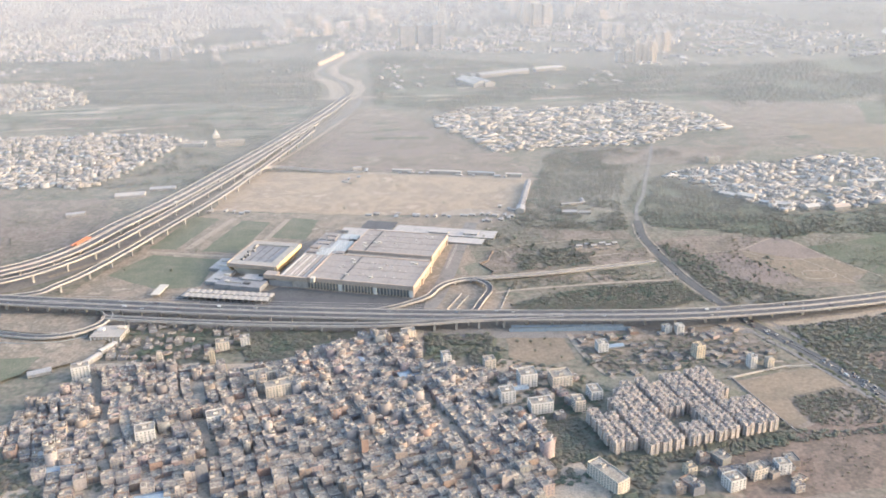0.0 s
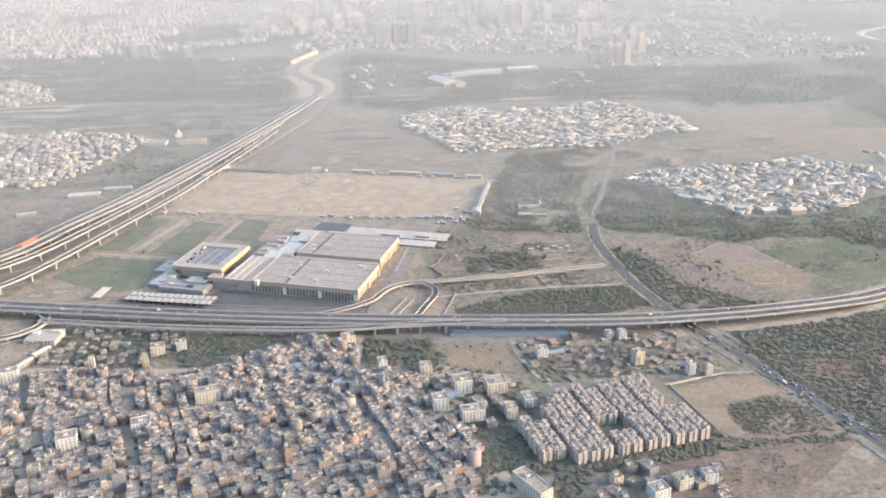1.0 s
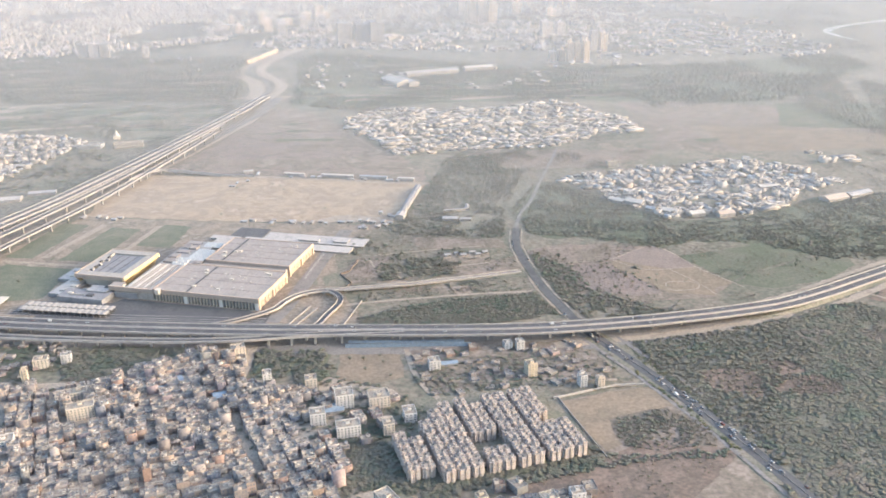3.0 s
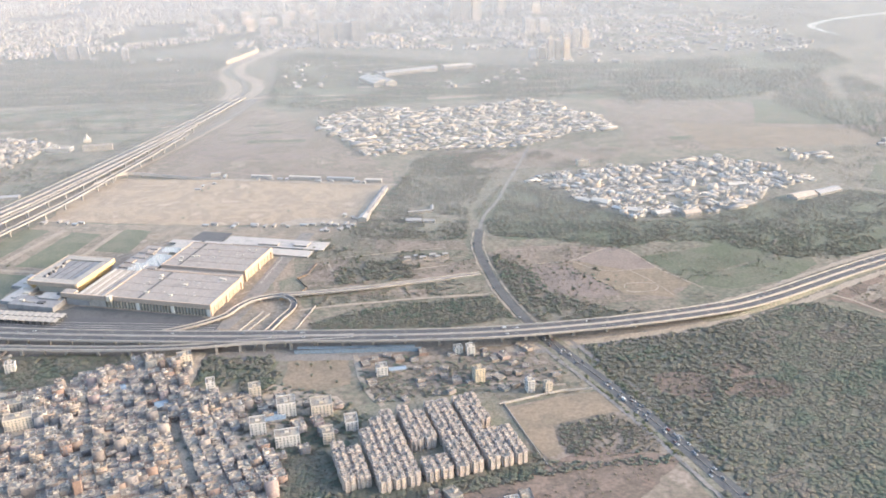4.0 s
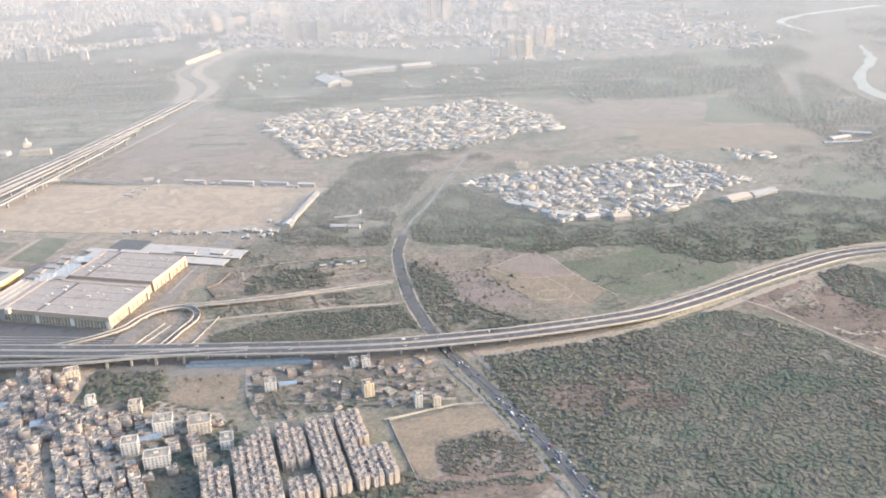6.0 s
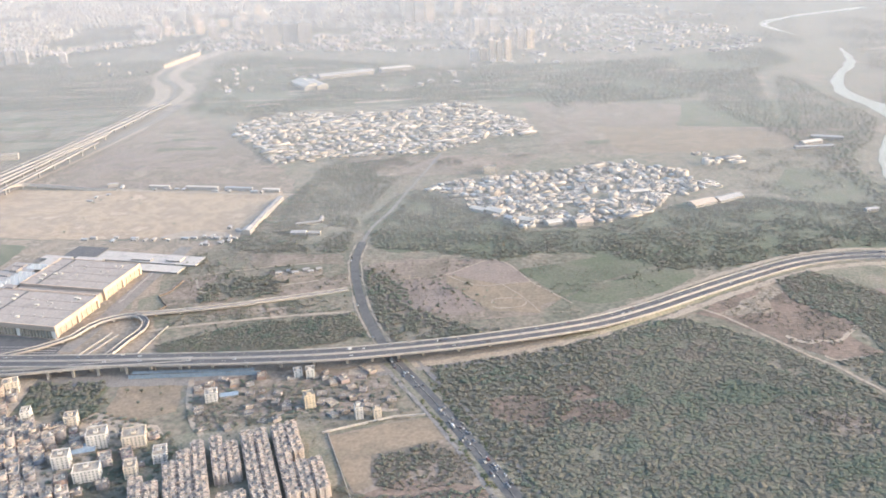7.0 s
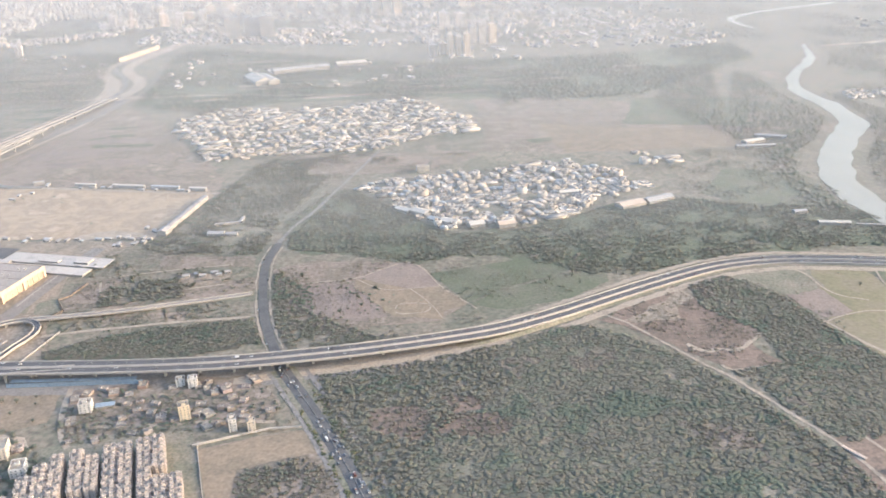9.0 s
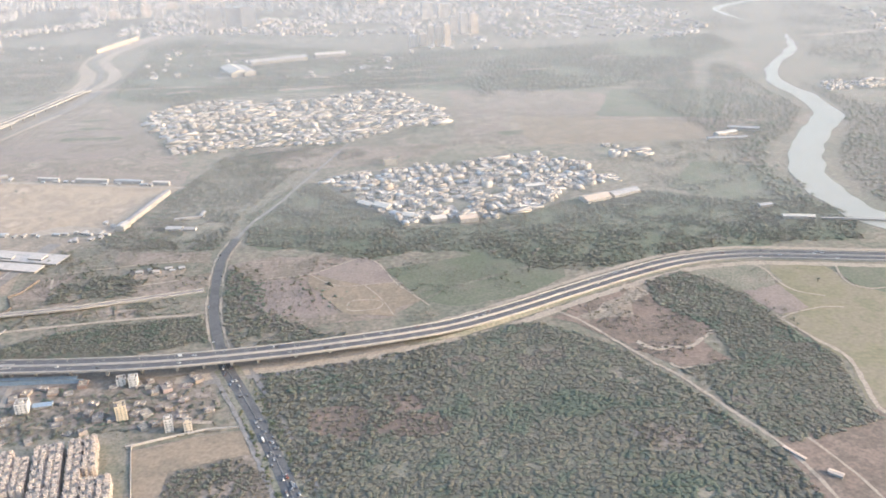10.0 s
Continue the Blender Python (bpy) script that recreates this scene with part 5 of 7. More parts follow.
model = estate_block()
ESTATE_ROWS = ["..xxxxxxxxxx", "xxxxxxxxxxxx", "xxxxx..xxxxx", "xxxxx..xxxxx", "xxxxxxxxxx..", "x.xxxxxxxxx.", "..xxxxxxxxx.", "...xxxxxxxx.", "....xx.xxxx."]
ESTATE_U = (-1, 7.5, 18, 26.5, 35, 46, 54.5, 64.5, 73, 83.5, 92, 100.5)
ESTATE_V = (-11, -3, 5, 13, 22, 30, 38, 47, 55)
rnd = random.Random(3)
for v, row in zip(ESTATE_V, ESTATE_ROWS):
    for u, q in zip(ESTATE_U, row):
        if q == "x":
            x, y = estate_point(u, v)
            ob = copy_thing(model, pose(x, y, 0, 0, 0, EA + rnd.choice((0, 90, 180, 270))))
            ob.scale = (1.06, 1.06, rnd.uniform(.95, 1.04))
for p in model.children_recursive:
    bpy.data.objects.remove(p)
bpy.data.objects.remove(model)
wall_pts = [(196, 520), (197, 514), (216, 450)]
kit = Kit()
for p, q in zip(wall_pts, wall_pts[1:]):
    strip(kit, [np.array((*p, 0.0)), np.array((*q, 0.0))], -.2, .2, 0, 1.2)
solid("boundary_wall", kit, M_CONC, "plain boundary wall between estate and lot", "wall", "structure")
kit = Kit()
for p, q in zip([(193, 517), (216, 525), (238, 532)], [(216, 525), (238, 532), (258, 533)]):
    strip(kit, [np.array((*p, 0.0)), np.array((*q, 0.0))], -.25, .25, 0, 1.4)
solid("boundary_wall", kit, M_PARAPET, "pale boundary wall along the empty lot", "wall", "structure")


# ---- sheds and low buildings ----
def shed(x, y, w, d, h, turn, roof, label, vaulted=False, group="", name="shed"):
    label = label if len(label.split()) > 3 else label + " on dusty ground"
    ob = thing(name, label, "shed", pose(x, y, 0, 0, 0, turn), group)
    part("wall", Kit().box(0, 0, 0, w, d, h), M_CONC, ob)
    part("roof", Kit().vault(0, 0, h, w + .6, d + .6, d * .2, 0, 8) if vaulted else Kit().gable(0, 0, h, w + .6, d + .6, d * .16), roof, ob)
    part("door", Kit().box(-w * .25, -d / 2 - .04, 0, 2.4, .1, min(h, 2.6)), M_SLATE, ob, "dark sheet door")
    return ob


for x, y, w, d, h, tu, roof, lab, vt in (
        (-263, 577, 15, 4.5, 3, 62, M_WHITE, "long white shed", False), (-268, 560, 14, 4.5, 3, 66, M_PARAPET, "long pale shed", False),
        (-300, 541, 16, 7, 2.2, 25, M_GREYTIN, "low grey shed in a yard", False), (-180, 388, 44, 9, 4, 14, M_TIN, "blue tin-roofed workshop", False), (-236, 420, 22, 8, 3, 8, M_TIN, "blue tin-roofed shed", False),
        (-243, 438, 20, 8, 3, 12, M_GREYTIN, "grey tin-roofed shed", False), (-85, 497, 22, 7, 3, 20, M_GREYTIN, "pale tin-roofed shed", False), (-72, 545, 18, 9, 3, 30, M_TIN, "blue tin-roofed shed", False), (-30, 527, 14, 8, 3, 20, M_TIN, "blue tin-roofed shed", False),
        (46, 508, 14, 10, 2.5, 12, M_TIN, "blue tin-roofed annexe", False), (124, 566, 12, 5, 2, 10, M_TIN, "blue tin-roofed annexe", False),
        (87, 938, 100, 6, 4.5, 80, M_SLATE, "long low warehouse with a bright side", False), (78, 884, 14, 9, 5, 80, M_GREYTIN, "warehouse head building", False),
        (-5, 1037, 40, 5, 4, -12, M_WHITE, "long white site shed", False), (40, 1028, 34, 5, 4, -12, M_PALEBLUE, "long blue-white site shed", False), (80, 1018, 20, 5, 4, -12, M_WHITE, "long white site shed", False), (-60, 1050, 26, 4, 3, -12, M_WHITE, "low white site shed", False), (-120, 1062, 12, 5, 4, 20, M_GREYTIN, "low grey site shed", False),
        (318, 926, 18, 9, 3, -40, M_WHITE, "white tin-roofed shed", False), (336, 916, 20, 12, 4, -40, M_WHITE, "white tin-roofed shed", False), (350, 894, 13, 8, 3, -40, M_PALEBLUE, "pale blue tin-roofed shed", False), (366, 884, 18, 11, 4, -30, M_WHITE, "white tin-roofed shed", False), (392, 876, 16, 11, 3.5, 15, M_WHITE, "white tin-roofed shed", False), (422, 872, 18, 10, 4, 12, M_CREAM, "cream vaulted shed", True), (558, 919, 30, 15, 3.5, 24, M_CREAM, "cream tin-roofed warehouse", False), (591, 933, 34, 13, 3, 26, M_GREYTIN, "white tin-roofed warehouse", False),
        (500, 962, 22, 9, 4, 8, M_WHITE, "white shed in the village", False),
        (137, 904, 26, 3.5, 2.2, 12, M_CONC, "low long shed", False), (150, 914, 15, 3.5, 2.2, 90, M_CONC, "low grey shed", False), (131, 876, 16, 8, 2.4, -6, M_GREYTIN, "low pale flat building", False), (147, 873, 12, 6, 2.4, -6, M_CONC, "low grey flat building", False),
        (126, 774, 6, 4, 2, 10, M_CONC, "grey unfinished house", False), (135, 779, 5, 4, 1.6, 10, M_GREYTIN, "grey unfinished house", False), (141, 774, 6, 4, 2, 10, M_CONC, "grey unfinished house", False), (150, 781, 6, 4, 1.6, 10, M_CONC, "grey unfinished house", False), (155, 776, 5, 3, 1.6, 10, M_GREYTIN, "grey unfinished house", False), (162, 780, 5, 4, 2, 10, M_CONC, "grey unfinished house", False),
        (45, 1640, 70, 34, 8, -62, M_WHITE, "big white-roofed warehouse", False), (62, 1640, 70, 22, 8, -62, M_GREYTIN, "big grey-roofed warehouse", False), (110, 1735, 110, 22, 7, 22, M_GREYTIN, "long pale warehouse", False), (205, 1775, 60, 20, 7, 15, M_WHITE, "long white warehouse", False),
        (-382, 968, 34, 14, 3, 10, M_PARAPET, "pale walled yard shed", False), (-350, 992, 30, 10, 3, 10, M_GREYTIN, "grey yard shed", False), (-420, 900, 20, 8, 3, 20, M_GREYTIN, "low shed on waste ground", False), (-340, 900, 20, 9, 3, 30, M_WHITE, "white site shed", False),
        (588, 484, 15, 1.8, 1.2, -58, M_CREAM, "long low pale block by the track", False), (603, 464, 8, 3.5, 1.6, -40, M_CREAM, "low pale building by the track", False), (770, 1140, 30, 10, 4, 20, M_WHITE, "white farm buildings", False), (800, 1160, 40, 8, 4, -20, M_GREYTIN, "grey farm sheds", False), (765, 1120, 50, 6, 3, 0, M_GREYTIN, "low farm shed", False),
        (742, 846, 30, 6, 3, -10, M_WHITE, "white sheds on the river bank", False), (722, 880, 14, 6, 3, 10, M_GREYTIN, "grey sheds on the river bank", False)):
    shed(x, y, w, d, h, tu, roof, lab, vt)
gate_house = thing("site_office", "pale flat-roofed site office with a front of square columns", "building", pose(-269.5, 599, 0, 0, 0, -1))
part("body", Kit().box(0, 1, 0, 22, 17, 4.2), M_CREAMY, gate_house, "shaded cream body")
part("roof", Kit().box(0, 0, 4.2, 24.5, 20, .7), M_AWNING, gate_house, "pale flat roof slab")
part("penthouse", Kit().box(-7, 2, 4.9, 5, 5, 1.6), M_PALE, gate_house, "pale roof cabin")
part("penthouse", Kit().box(8, 5, 4.9, 6, 4, 1.8), M_CREAMY, gate_house, "cream roof cabin")
for k in range(9):
    part("column", Kit().box(-11.4 + 2.85 * k, -9.2, 0, 1.1, 1.1, 4.2), M_PALE, gate_house, "white square column")
for k in range(5):
    part("column", Kit().box(11.4, -6 + 3.6 * k, 0, 1.1, 1.1, 4.2), M_PALE, gate_house, "white square column")
fence = thing("blue_fence", "long bright blue sheet-metal site fence", "fence")
for k in range(25):
    part("sheet", Kit().box(48 + 3.8 * k, 594.4 - .03 * k, 0, 3.7, .2, 3.4, -1), M_TIN, fence)
loop_fence = thing("blue_fence", "faded blue sheet-metal fence round the loop ramp", "fence")
fence_line = smooth_path([(-392, 592), (-353, 588), (-327, 586), (-302, 589), (-287, 598)], 3.0)
for p, q in zip(fence_line, fence_line[1:]):
    mid, way = (p + q) / 2, q - p
    part("sheet", Kit().box(mid[0], mid[1], 0, float(np.linalg.norm(way)) + .02, .15, 2.4, math.degrees(math.atan2(way[1], way[0]))), M_PALEBLUE, loop_fence)
roofb = thing("blue_canopy", "low blue tin roof along the viaduct's foot", "shed")
part("roof", Kit().box(92, 597.5, 3.0, 88, 4.0, .3, -1.2), M_TIN, roofb)
for k in range(12):
    part("post", Kit().box(50 + 7.6 * k, 600.8, 0, .2, .2, 3.0), M_CONC, roofb)
gantry = thing("launching_gantry", "orange-red steel launching gantry on the viaduct", "gantry")
part("girder", Kit().box(-369.5, 789, 9.9, 1.5, 24, 1.4, -16), M_RED, gantry)
part("girder", Kit().box(-365.5, 790, 9.9, 1.0, 22, 1.2, -16), M_RED, gantry)
for dx, dy in ((-2.5, -9), (2.5, 9)):
    part("leg", Kit().box(-367.5 + dx, 789.5 + dy, 9.0, 5.5, .8, 2.2, -16), M_RED, gantry)
longw = thing("sound_wall", "long sunlit cream noise wall beside the motorway", "wall")
part("panel", strip(Kit(), smooth_path([(-288, 1890, 0), (-272, 1960, 0), (-250, 2055, 0)], 20), -1, 1, 0, 9), M_CREAM, longw)

# site cabins and stores round the sandy lot
rnd = random.Random(61)
for (x0, y0), (x1, y1), count in (((-105, 880), (70, 868), 18), ((-60, 1046), (100, 1012), 14), ((20, 846), (72, 868), 8), ((-130, 1000), (-100, 1060), 5), ((-275, 905), (-200, 893), 6), ((-330, 900), (-352, 850), 6), ((60, 900), (72, 880), 4)):
    for k in range(count):
        t = rnd.random()
        w = rnd.uniform(3, 9)
        shed(x0 + (x1 - x0) * t + rnd.uniform(-5, 5), y0 + (y1 - y0) * t + rnd.uniform(-5, 5), w, rnd.uniform(2.4, 4), rnd.uniform(1.4, 2.6), rnd.choice((-10, 80)) + rnd.uniform(-12, 12), rnd.choice((M_CONC, M_CONC, M_GREYTIN, M_PALEBLUE)), "small site cabin with a tin roof", False, "site cabins", "site_cabin")

# scattered low houses beside the viaduct
rnd = random.Random(8)
SUBURB = [(95, 588), (215, 602), (243, 560), (235, 543), (205, 538), (112, 522), (98, 552)]
low = [i for i, q in enumerate(HOUSE_SIZES) if q[2] <= 2]
places = [(x, y, a, rnd.choice(low), rnd.uniform(.7, 1.1), rnd.uniform(.38, .7)) for x, y, a, w, d in lots(SUBURB, 12, 4, skip=.68, wobble=.5)]
SUB2 = [(-262, 560), (-262, 618), (-170, 610), (-160, 590), (-180, 556)]
places += [(x, y, a, rnd.choice(low), rnd.uniform(.7, 1.1), rnd.uniform(.38, .7)) for x, y, a, w, d in lots(SUB2, 12, 14, skip=.42, wobble=.4)]
SUB3 = [(120, 384), (210, 384), (205, 420), (150, 425)]
places += [(x, y, a, rnd.choice(low), rnd.uniform(.9, 1.3), rnd.uniform(.8, 1.4)) for x, y, a, w, d in lots(SUB3, 20, 15, skip=.72, wobble=.3)]
models = house_models()
for (x, y, a, i, s, sz) in places:
    ob = copy_thing(models[i], pose(x, y, 0, 0, 0, math.degrees(a)))
    ob.scale, ob.name = (s, s, sz), "cottage"
    tagged(ob, "small low flat-roofed house among trees", "cottage", "small houses by the viaduct")
for ob in models:
    for p in ob.children_recursive:
        bpy.data.objects.remove(p)
    bpy.data.objects.remove(ob)


# ---- villages and the far city ----
def cube_house(w, d, h, seed):
    """A low flat-roofed or tin-gabled house with a roof room and small windows."""
    rnd = random.Random(seed)
    if seed % 3 == 0:
        k = Kit().box(0, 0, 0, w, d, h)
        k.gable(0, 0, h, w + .8, d + .8, d * .1, 0, rnd.choice((4, 4, 4, 1, 3)))
    else:
        k = shell(Kit(), w, d, h, .3, .5, roof=rnd.choice((4, 4, 1)))
        if rnd.random() < .6:
            shell(k, w * .4, d * .45, 1.5, .2, .2, w * .2, d * .18, h + .01, roof=4)
        if rnd.random() < .5:
            k.box(-w * .2, -d * .22, h, w * .3, d * .3, .8, 0, 1)
    for fl in range(max(1, int(h / 2))):
        for t in (-.3, 0, .3):
            k.box(t * w, -d / 2 - .02, fl * 2 + .6, .8, .1, .7, k=2)
            k.box(w / 2 + .02, t * d, fl * 2 + .6, .1, .8, .7, k=2)
    return as_arrays([k])


VILLAGE = [cube_house(w, d, h, 300 + i) for i, (w, d, h) in enumerate(((7, 8, 2.4), (9, 8, 3.2), (6, 7, 4.6), (14, 9, 2.8), (8, 10, 5.0), (7, 6, 2.2), (17, 10, 3), (9, 9, 5.8), (22, 11, 3.2), (12, 8, 2.4), (7, 9, 3.6), (10, 7, 2.8), (26, 12, 3.4), (8, 8, 4.2), (6, 9, 2.6)))]
SMALL, LARGE = (0, 0, 1, 1, 2, 4, 5, 5, 7, 9, 10, 10, 11, 13, 14, 14), (3, 6, 8, 12, 9, 1, 0, 11, 6, 3)
def village(poly, angle, seed, label, skip, wide=(6, 9.5), deep=(7, 9), lane=(.3, 1.8), works=.15):
    """works: the share of broad low workshops among the houses."""
    rnd = random.Random(seed)
    pl = []
    for x, y, a, w, d in lots(poly, angle, seed, wide, deep, lane, 50, skip, .06):
        big = rnd.random() < works + .35 * noise.noise((x * .015, y * .015, seed))
        pl.append((x + rnd.uniform(-1.5, 1.5), y + rnd.uniform(-1.5, 1.5), a + (math.pi / 2 if big else 0) + rnd.gauss(0, .05), rnd.choice(LARGE if big else SMALL), rnd.uniform(.85, 1.15), rnd.uniform(.4, .8) if big else rnd.uniform(.5, 1.3)))
    patch("village_ground", poly, M_SCRUB, "trodden and weedy ground of the village", "ground", ragged=5, step=14, z=.34)
    return spread_mesh("village_houses", VILLAGE, pl, (M_WHITEWASH, M_ROOF, M_GLASSY, M_PALEBLUE, M_WHITEWASH), label, "houses")


village([(-41, 1346), (30, 1425), (80, 1432), (130, 1400), (196, 1415), (270, 1455), (344, 1445), (370, 1380), (407, 1332), (424, 1243), (350, 1230), (281, 1164), (161, 1152), (66, 1135), (21, 1219)], 24, 31, "dense far village of whitewashed houses and workshops", .16, (9, 15), (9, 12), (.3, 2.4), .6)
village([(262, 1007), (300, 1030), (378, 1050), (440, 1062), (515, 1100), (545, 1060), (570, 1040), (575, 1000), (605, 980), (540, 940), (442, 868), (385, 880), (365, 862), (330, 905), (310, 940), (290, 985)], 15, 32, "dense whitewashed village of small flat-roofed houses", .3)
village([(590, 1105), (620, 1112), (662, 1075), (640, 1062), (592, 1060)], 15, 33, "outlying whitewashed houses beside the village", .5)
village([(-1000, 1275), (-684, 1265), (-555, 1286), (-447, 1276), (-390, 1240), (-400, 1157), (-420, 1065), (-451, 1002), (-560, 1012), (-1000, 1020)], 20, 34, "dense whitewashed village beyond the highway", .2)
village([(-1100, 1740), (-803, 1739), (-700, 1620), (-650, 1528), (-775, 1450), (-1100, 1460)], 20, 35, "far whitewashed village at the wood's edge", .3)
village([(1000, 1360), (1090, 1370), (1110, 1420), (1020, 1420)], 20, 36, "white houses beyond the river", .3)
shrine = thing("temple", "small white spired temple among trees", "temple")
part("body", Kit().box(-352, 1255, 0, 10, 10, 5, 20), M_WHITE, shrine)
part("spire", Kit().tube(-352, 1255, 5, 3.5, .4, 8, 8), M_WHITE, shrine, "tapering white spire")
block(-318, 1205, 40, 9, 4, 12, "row of cream flats beside the highway", M_CREAMY, 90)
block(-372, 1205, 34, 16, 3, 0, "grey institutional building", M_PALE, 91)


def tower(x, y, w, d, h, paint, label, group="", n=1):
    """A high-rise with floor bands, recessed bays and a lift house."""
    label = label if len(label.split()) > 3 else label + " on the skyline"
    ob = thing("tower_block", label, "tower", pose(x, y, 0, 0, 0, 12), group)
    body = Kit()
    body.box(-w * .27, 0, 0, w * .46, d, h)
    body.box(w * .27, 0, 0, w * .46, d, h * .96)
    body.box(0, 0, 0, w * .2, d * .7, h * 1.03)
    part("body", body, paint, ob)
    win = Kit()
    for k in range(int(h / 3)):
        for sx in (-.27, .27):
            win.box(sx * w, -d / 2 - .05, 3 * k + 1, w * .36, .2, 1.4)
            win.box(sx * w + math.copysign(w * .23, sx), 0, 3 * k + 1, .2, d * .7, 1.4)
    part("glazing", win, M_DULLGLASS, ob, "dull window bands", kind="stuff")
    part("lift_house", Kit().box(0, 0, h * 1.03, w * .16, d * .4, 4), paint, ob)
    return ob


for x, y, w, d, h, paint, lab in ((368, 1862, 14, 14, 22, M_TOWER, "low pale tower block"), (388, 1866, 14, 14, 24, M_TOWERWARM, "low pale tower block"), (404, 1852, 11, 13, 44, M_TOWERWARM, "slim pale tower block with dark bays"), (420, 1850, 11, 13, 40, M_TOWERWARM, "slim pale tower block with dark bays"), (437, 1846, 12, 13, 45, M_TOWERWARM, "slim pale tower block with dark bays"), (456, 1990, 14, 14, 40, M_TOWER, "hazy pale tower block"), (478, 1996, 14, 14, 46, M_TOWER, "hazy pale tower block"), (502, 2000, 16, 14, 42, M_TOWERWARM, "hazy pale tower block"),
                                  (222, 2523, 24, 22, 60, M_TOWERWARM, "tall sunlit tower block"), (252, 2518, 24, 22, 64, M_TOWERWARM, "tall sunlit tower block"), (282, 2514, 24, 22, 60, M_TOWERWARM, "tall sunlit tower block"),
                                  (-105, 2177, 34, 30, 52, M_TOWERDARK, "bare unfinished tower block"), (-62, 2190, 34, 30, 50, M_TOWERDARK, "bare unfinished tower block"), (-25, 2186, 34, 30, 52, M_TOWERDARK, "bare unfinished tower block"), (401, 2240, 26, 24, 40, M_TOWER, "hazy pale tower block"), (440, 2260, 22, 24, 34, M_TOWER, "hazy pale tower block"),
                                  (-690, 2020, 20, 20, 32, M_TOWERDARK, "grey tower block"), (-664, 2020, 20, 20, 34, M_TOWER, "grey tower block"), (-640, 2022, 20, 20, 32, M_TOWERDARK, "grey tower block"), (-540, 2000, 14, 14, 26, M_TOWER, "grey tower block")):
    tower(x, y, w, d, h, paint, lab)
rnd = random.Random(77)
for k in range(26):
    tower(rnd.uniform(-520, -180), rnd.uniform(2330, 2800), rnd.uniform(18, 28), 16, rnd.uniform(20, 38), rnd.choice((M_TOWER, M_TOWERWARM, M_TOWER)), "hazy far tower block", "far high-rise cluster")
for k in range(24):
    tower(rnd.uniform(-60, 560), rnd.uniform(2620, 3250), rnd.uniform(18, 28), 16, rnd.uniform(24, 48), rnd.choice((M_TOWER, M_TOWERWARM, M_TOWER)), "hazy far tower block", "far high-rise cluster")

FAR = [as_arrays([shell(Kit(), w, d, h, .4, .7, roof=0)]) for w, d, h in ((8, 8, 4), (11, 8, 6), (7, 10, 7), (14, 9, 5), (9, 9, 9), (19, 9, 4), (24, 11, 5))]
def far_city(poly, seed, label, skip, tall=1.0, wide=(12, 30), lane=(4, 12)):
    rnd = random.Random(seed)
    pl = [(x + rnd.uniform(-4, 4), y + rnd.uniform(-4, 4), a + rnd.uniform(-.4, .4), rnd.randrange(len(FAR)), rnd.uniform(.6, 1.15), rnd.uniform(.6, 1.4) * tall)
          for x, y, a, w, d in lots(poly, 20, seed, wide, (9, 16), lane, 120, skip, .3) if noise.noise((x * .004, y * .004, seed)) > -.28]
    return spread_mesh("city_houses", FAR, pl, (M_WHITEWASH, M_ROOF), label, "houses")


far_city([(-2100, 2150), (-1080, 2050), (-780, 2030), (-560, 2150), (-420, 2260), (-330, 2500), (-200, 3000), (-200, 3900), (-2600, 3900)], 41, "dense hazy city spreading to the horizon", .14, 1.0, (8, 17), (2, 6))
far_city([(-330, 2120), (-100, 2090), (260, 2000), (500, 2020), (620, 2250), (500, 3000), (-200, 3000)], 42, "loose hazy city blocks among trees", .4, .9, (9, 22), (3, 9))
far_city([(380, 1800), (640, 1790), (1000, 1900), (1050, 2400), (800, 3300), (500, 3000), (620, 2250), (480, 1950)], 43, "scattered hazy suburbs", .66, .7, (9, 22))
far_city([(-200, 3000), (500, 3000), (1600, 3000), (1600, 3900), (-200, 3900)], 44, "scattered hazy far suburbs", .3, 1.0, (10, 24), (3, 10))
far_city([(-1000, 1780), (-300, 1820), (-330, 2000), (-1000, 2030)], 45, "scattered sheds among far woods", .86, .5)
far_city([(-140, 1600), (300, 1580), (380, 1780), (-60, 1980), (-150, 1900)], 46, "scattered sheds among far woods", .84, .5)
far_city([(1180, 1300), (1900, 1400), (2000, 2300), (1400, 2200)], 47, "scattered houses beyond the river", .88)


# ---- vehicles, lamp posts ----
def car_model(kind):
    ob = thing("car" if kind == "car" else "lorry", "small %s on the road" % ("car" if kind == "car" else "box lorry"), "vehicle", pose(0, 0, -500), group="traffic on the roads")
    if kind == "car":
        part("body", Kit().box(0, 0, .3, 2.5, 1.1, .5, taper=.95), M_CARS, ob)
        part("cabin", Kit().box(-.1, 0, .8, 1.4, 1.0, .42, taper=.75), M_GLASSY, ob, "dark glazed cabin")
        ax, r = .8, .22
    else:
        part("cargo_box", Kit().box(-.4, 0, .5, 2.6, 1.2, 1.2), M_CARS, ob)
        part("cab", Kit().box(1.4, 0, .45, .8, 1.15, 1.0, taper=.85), M_CARS, ob)
        ax, r = 1.1, .3
    for sx in (-1, 1):
        for sy in (-1, 1):
            part("wheel", Kit().tube(0, 0, -.1, r, r, .2, 8), M_TYRE, ob, "", pose(sx * ax, sy * .52, r + .02, 90, 0, 0))
    return ob


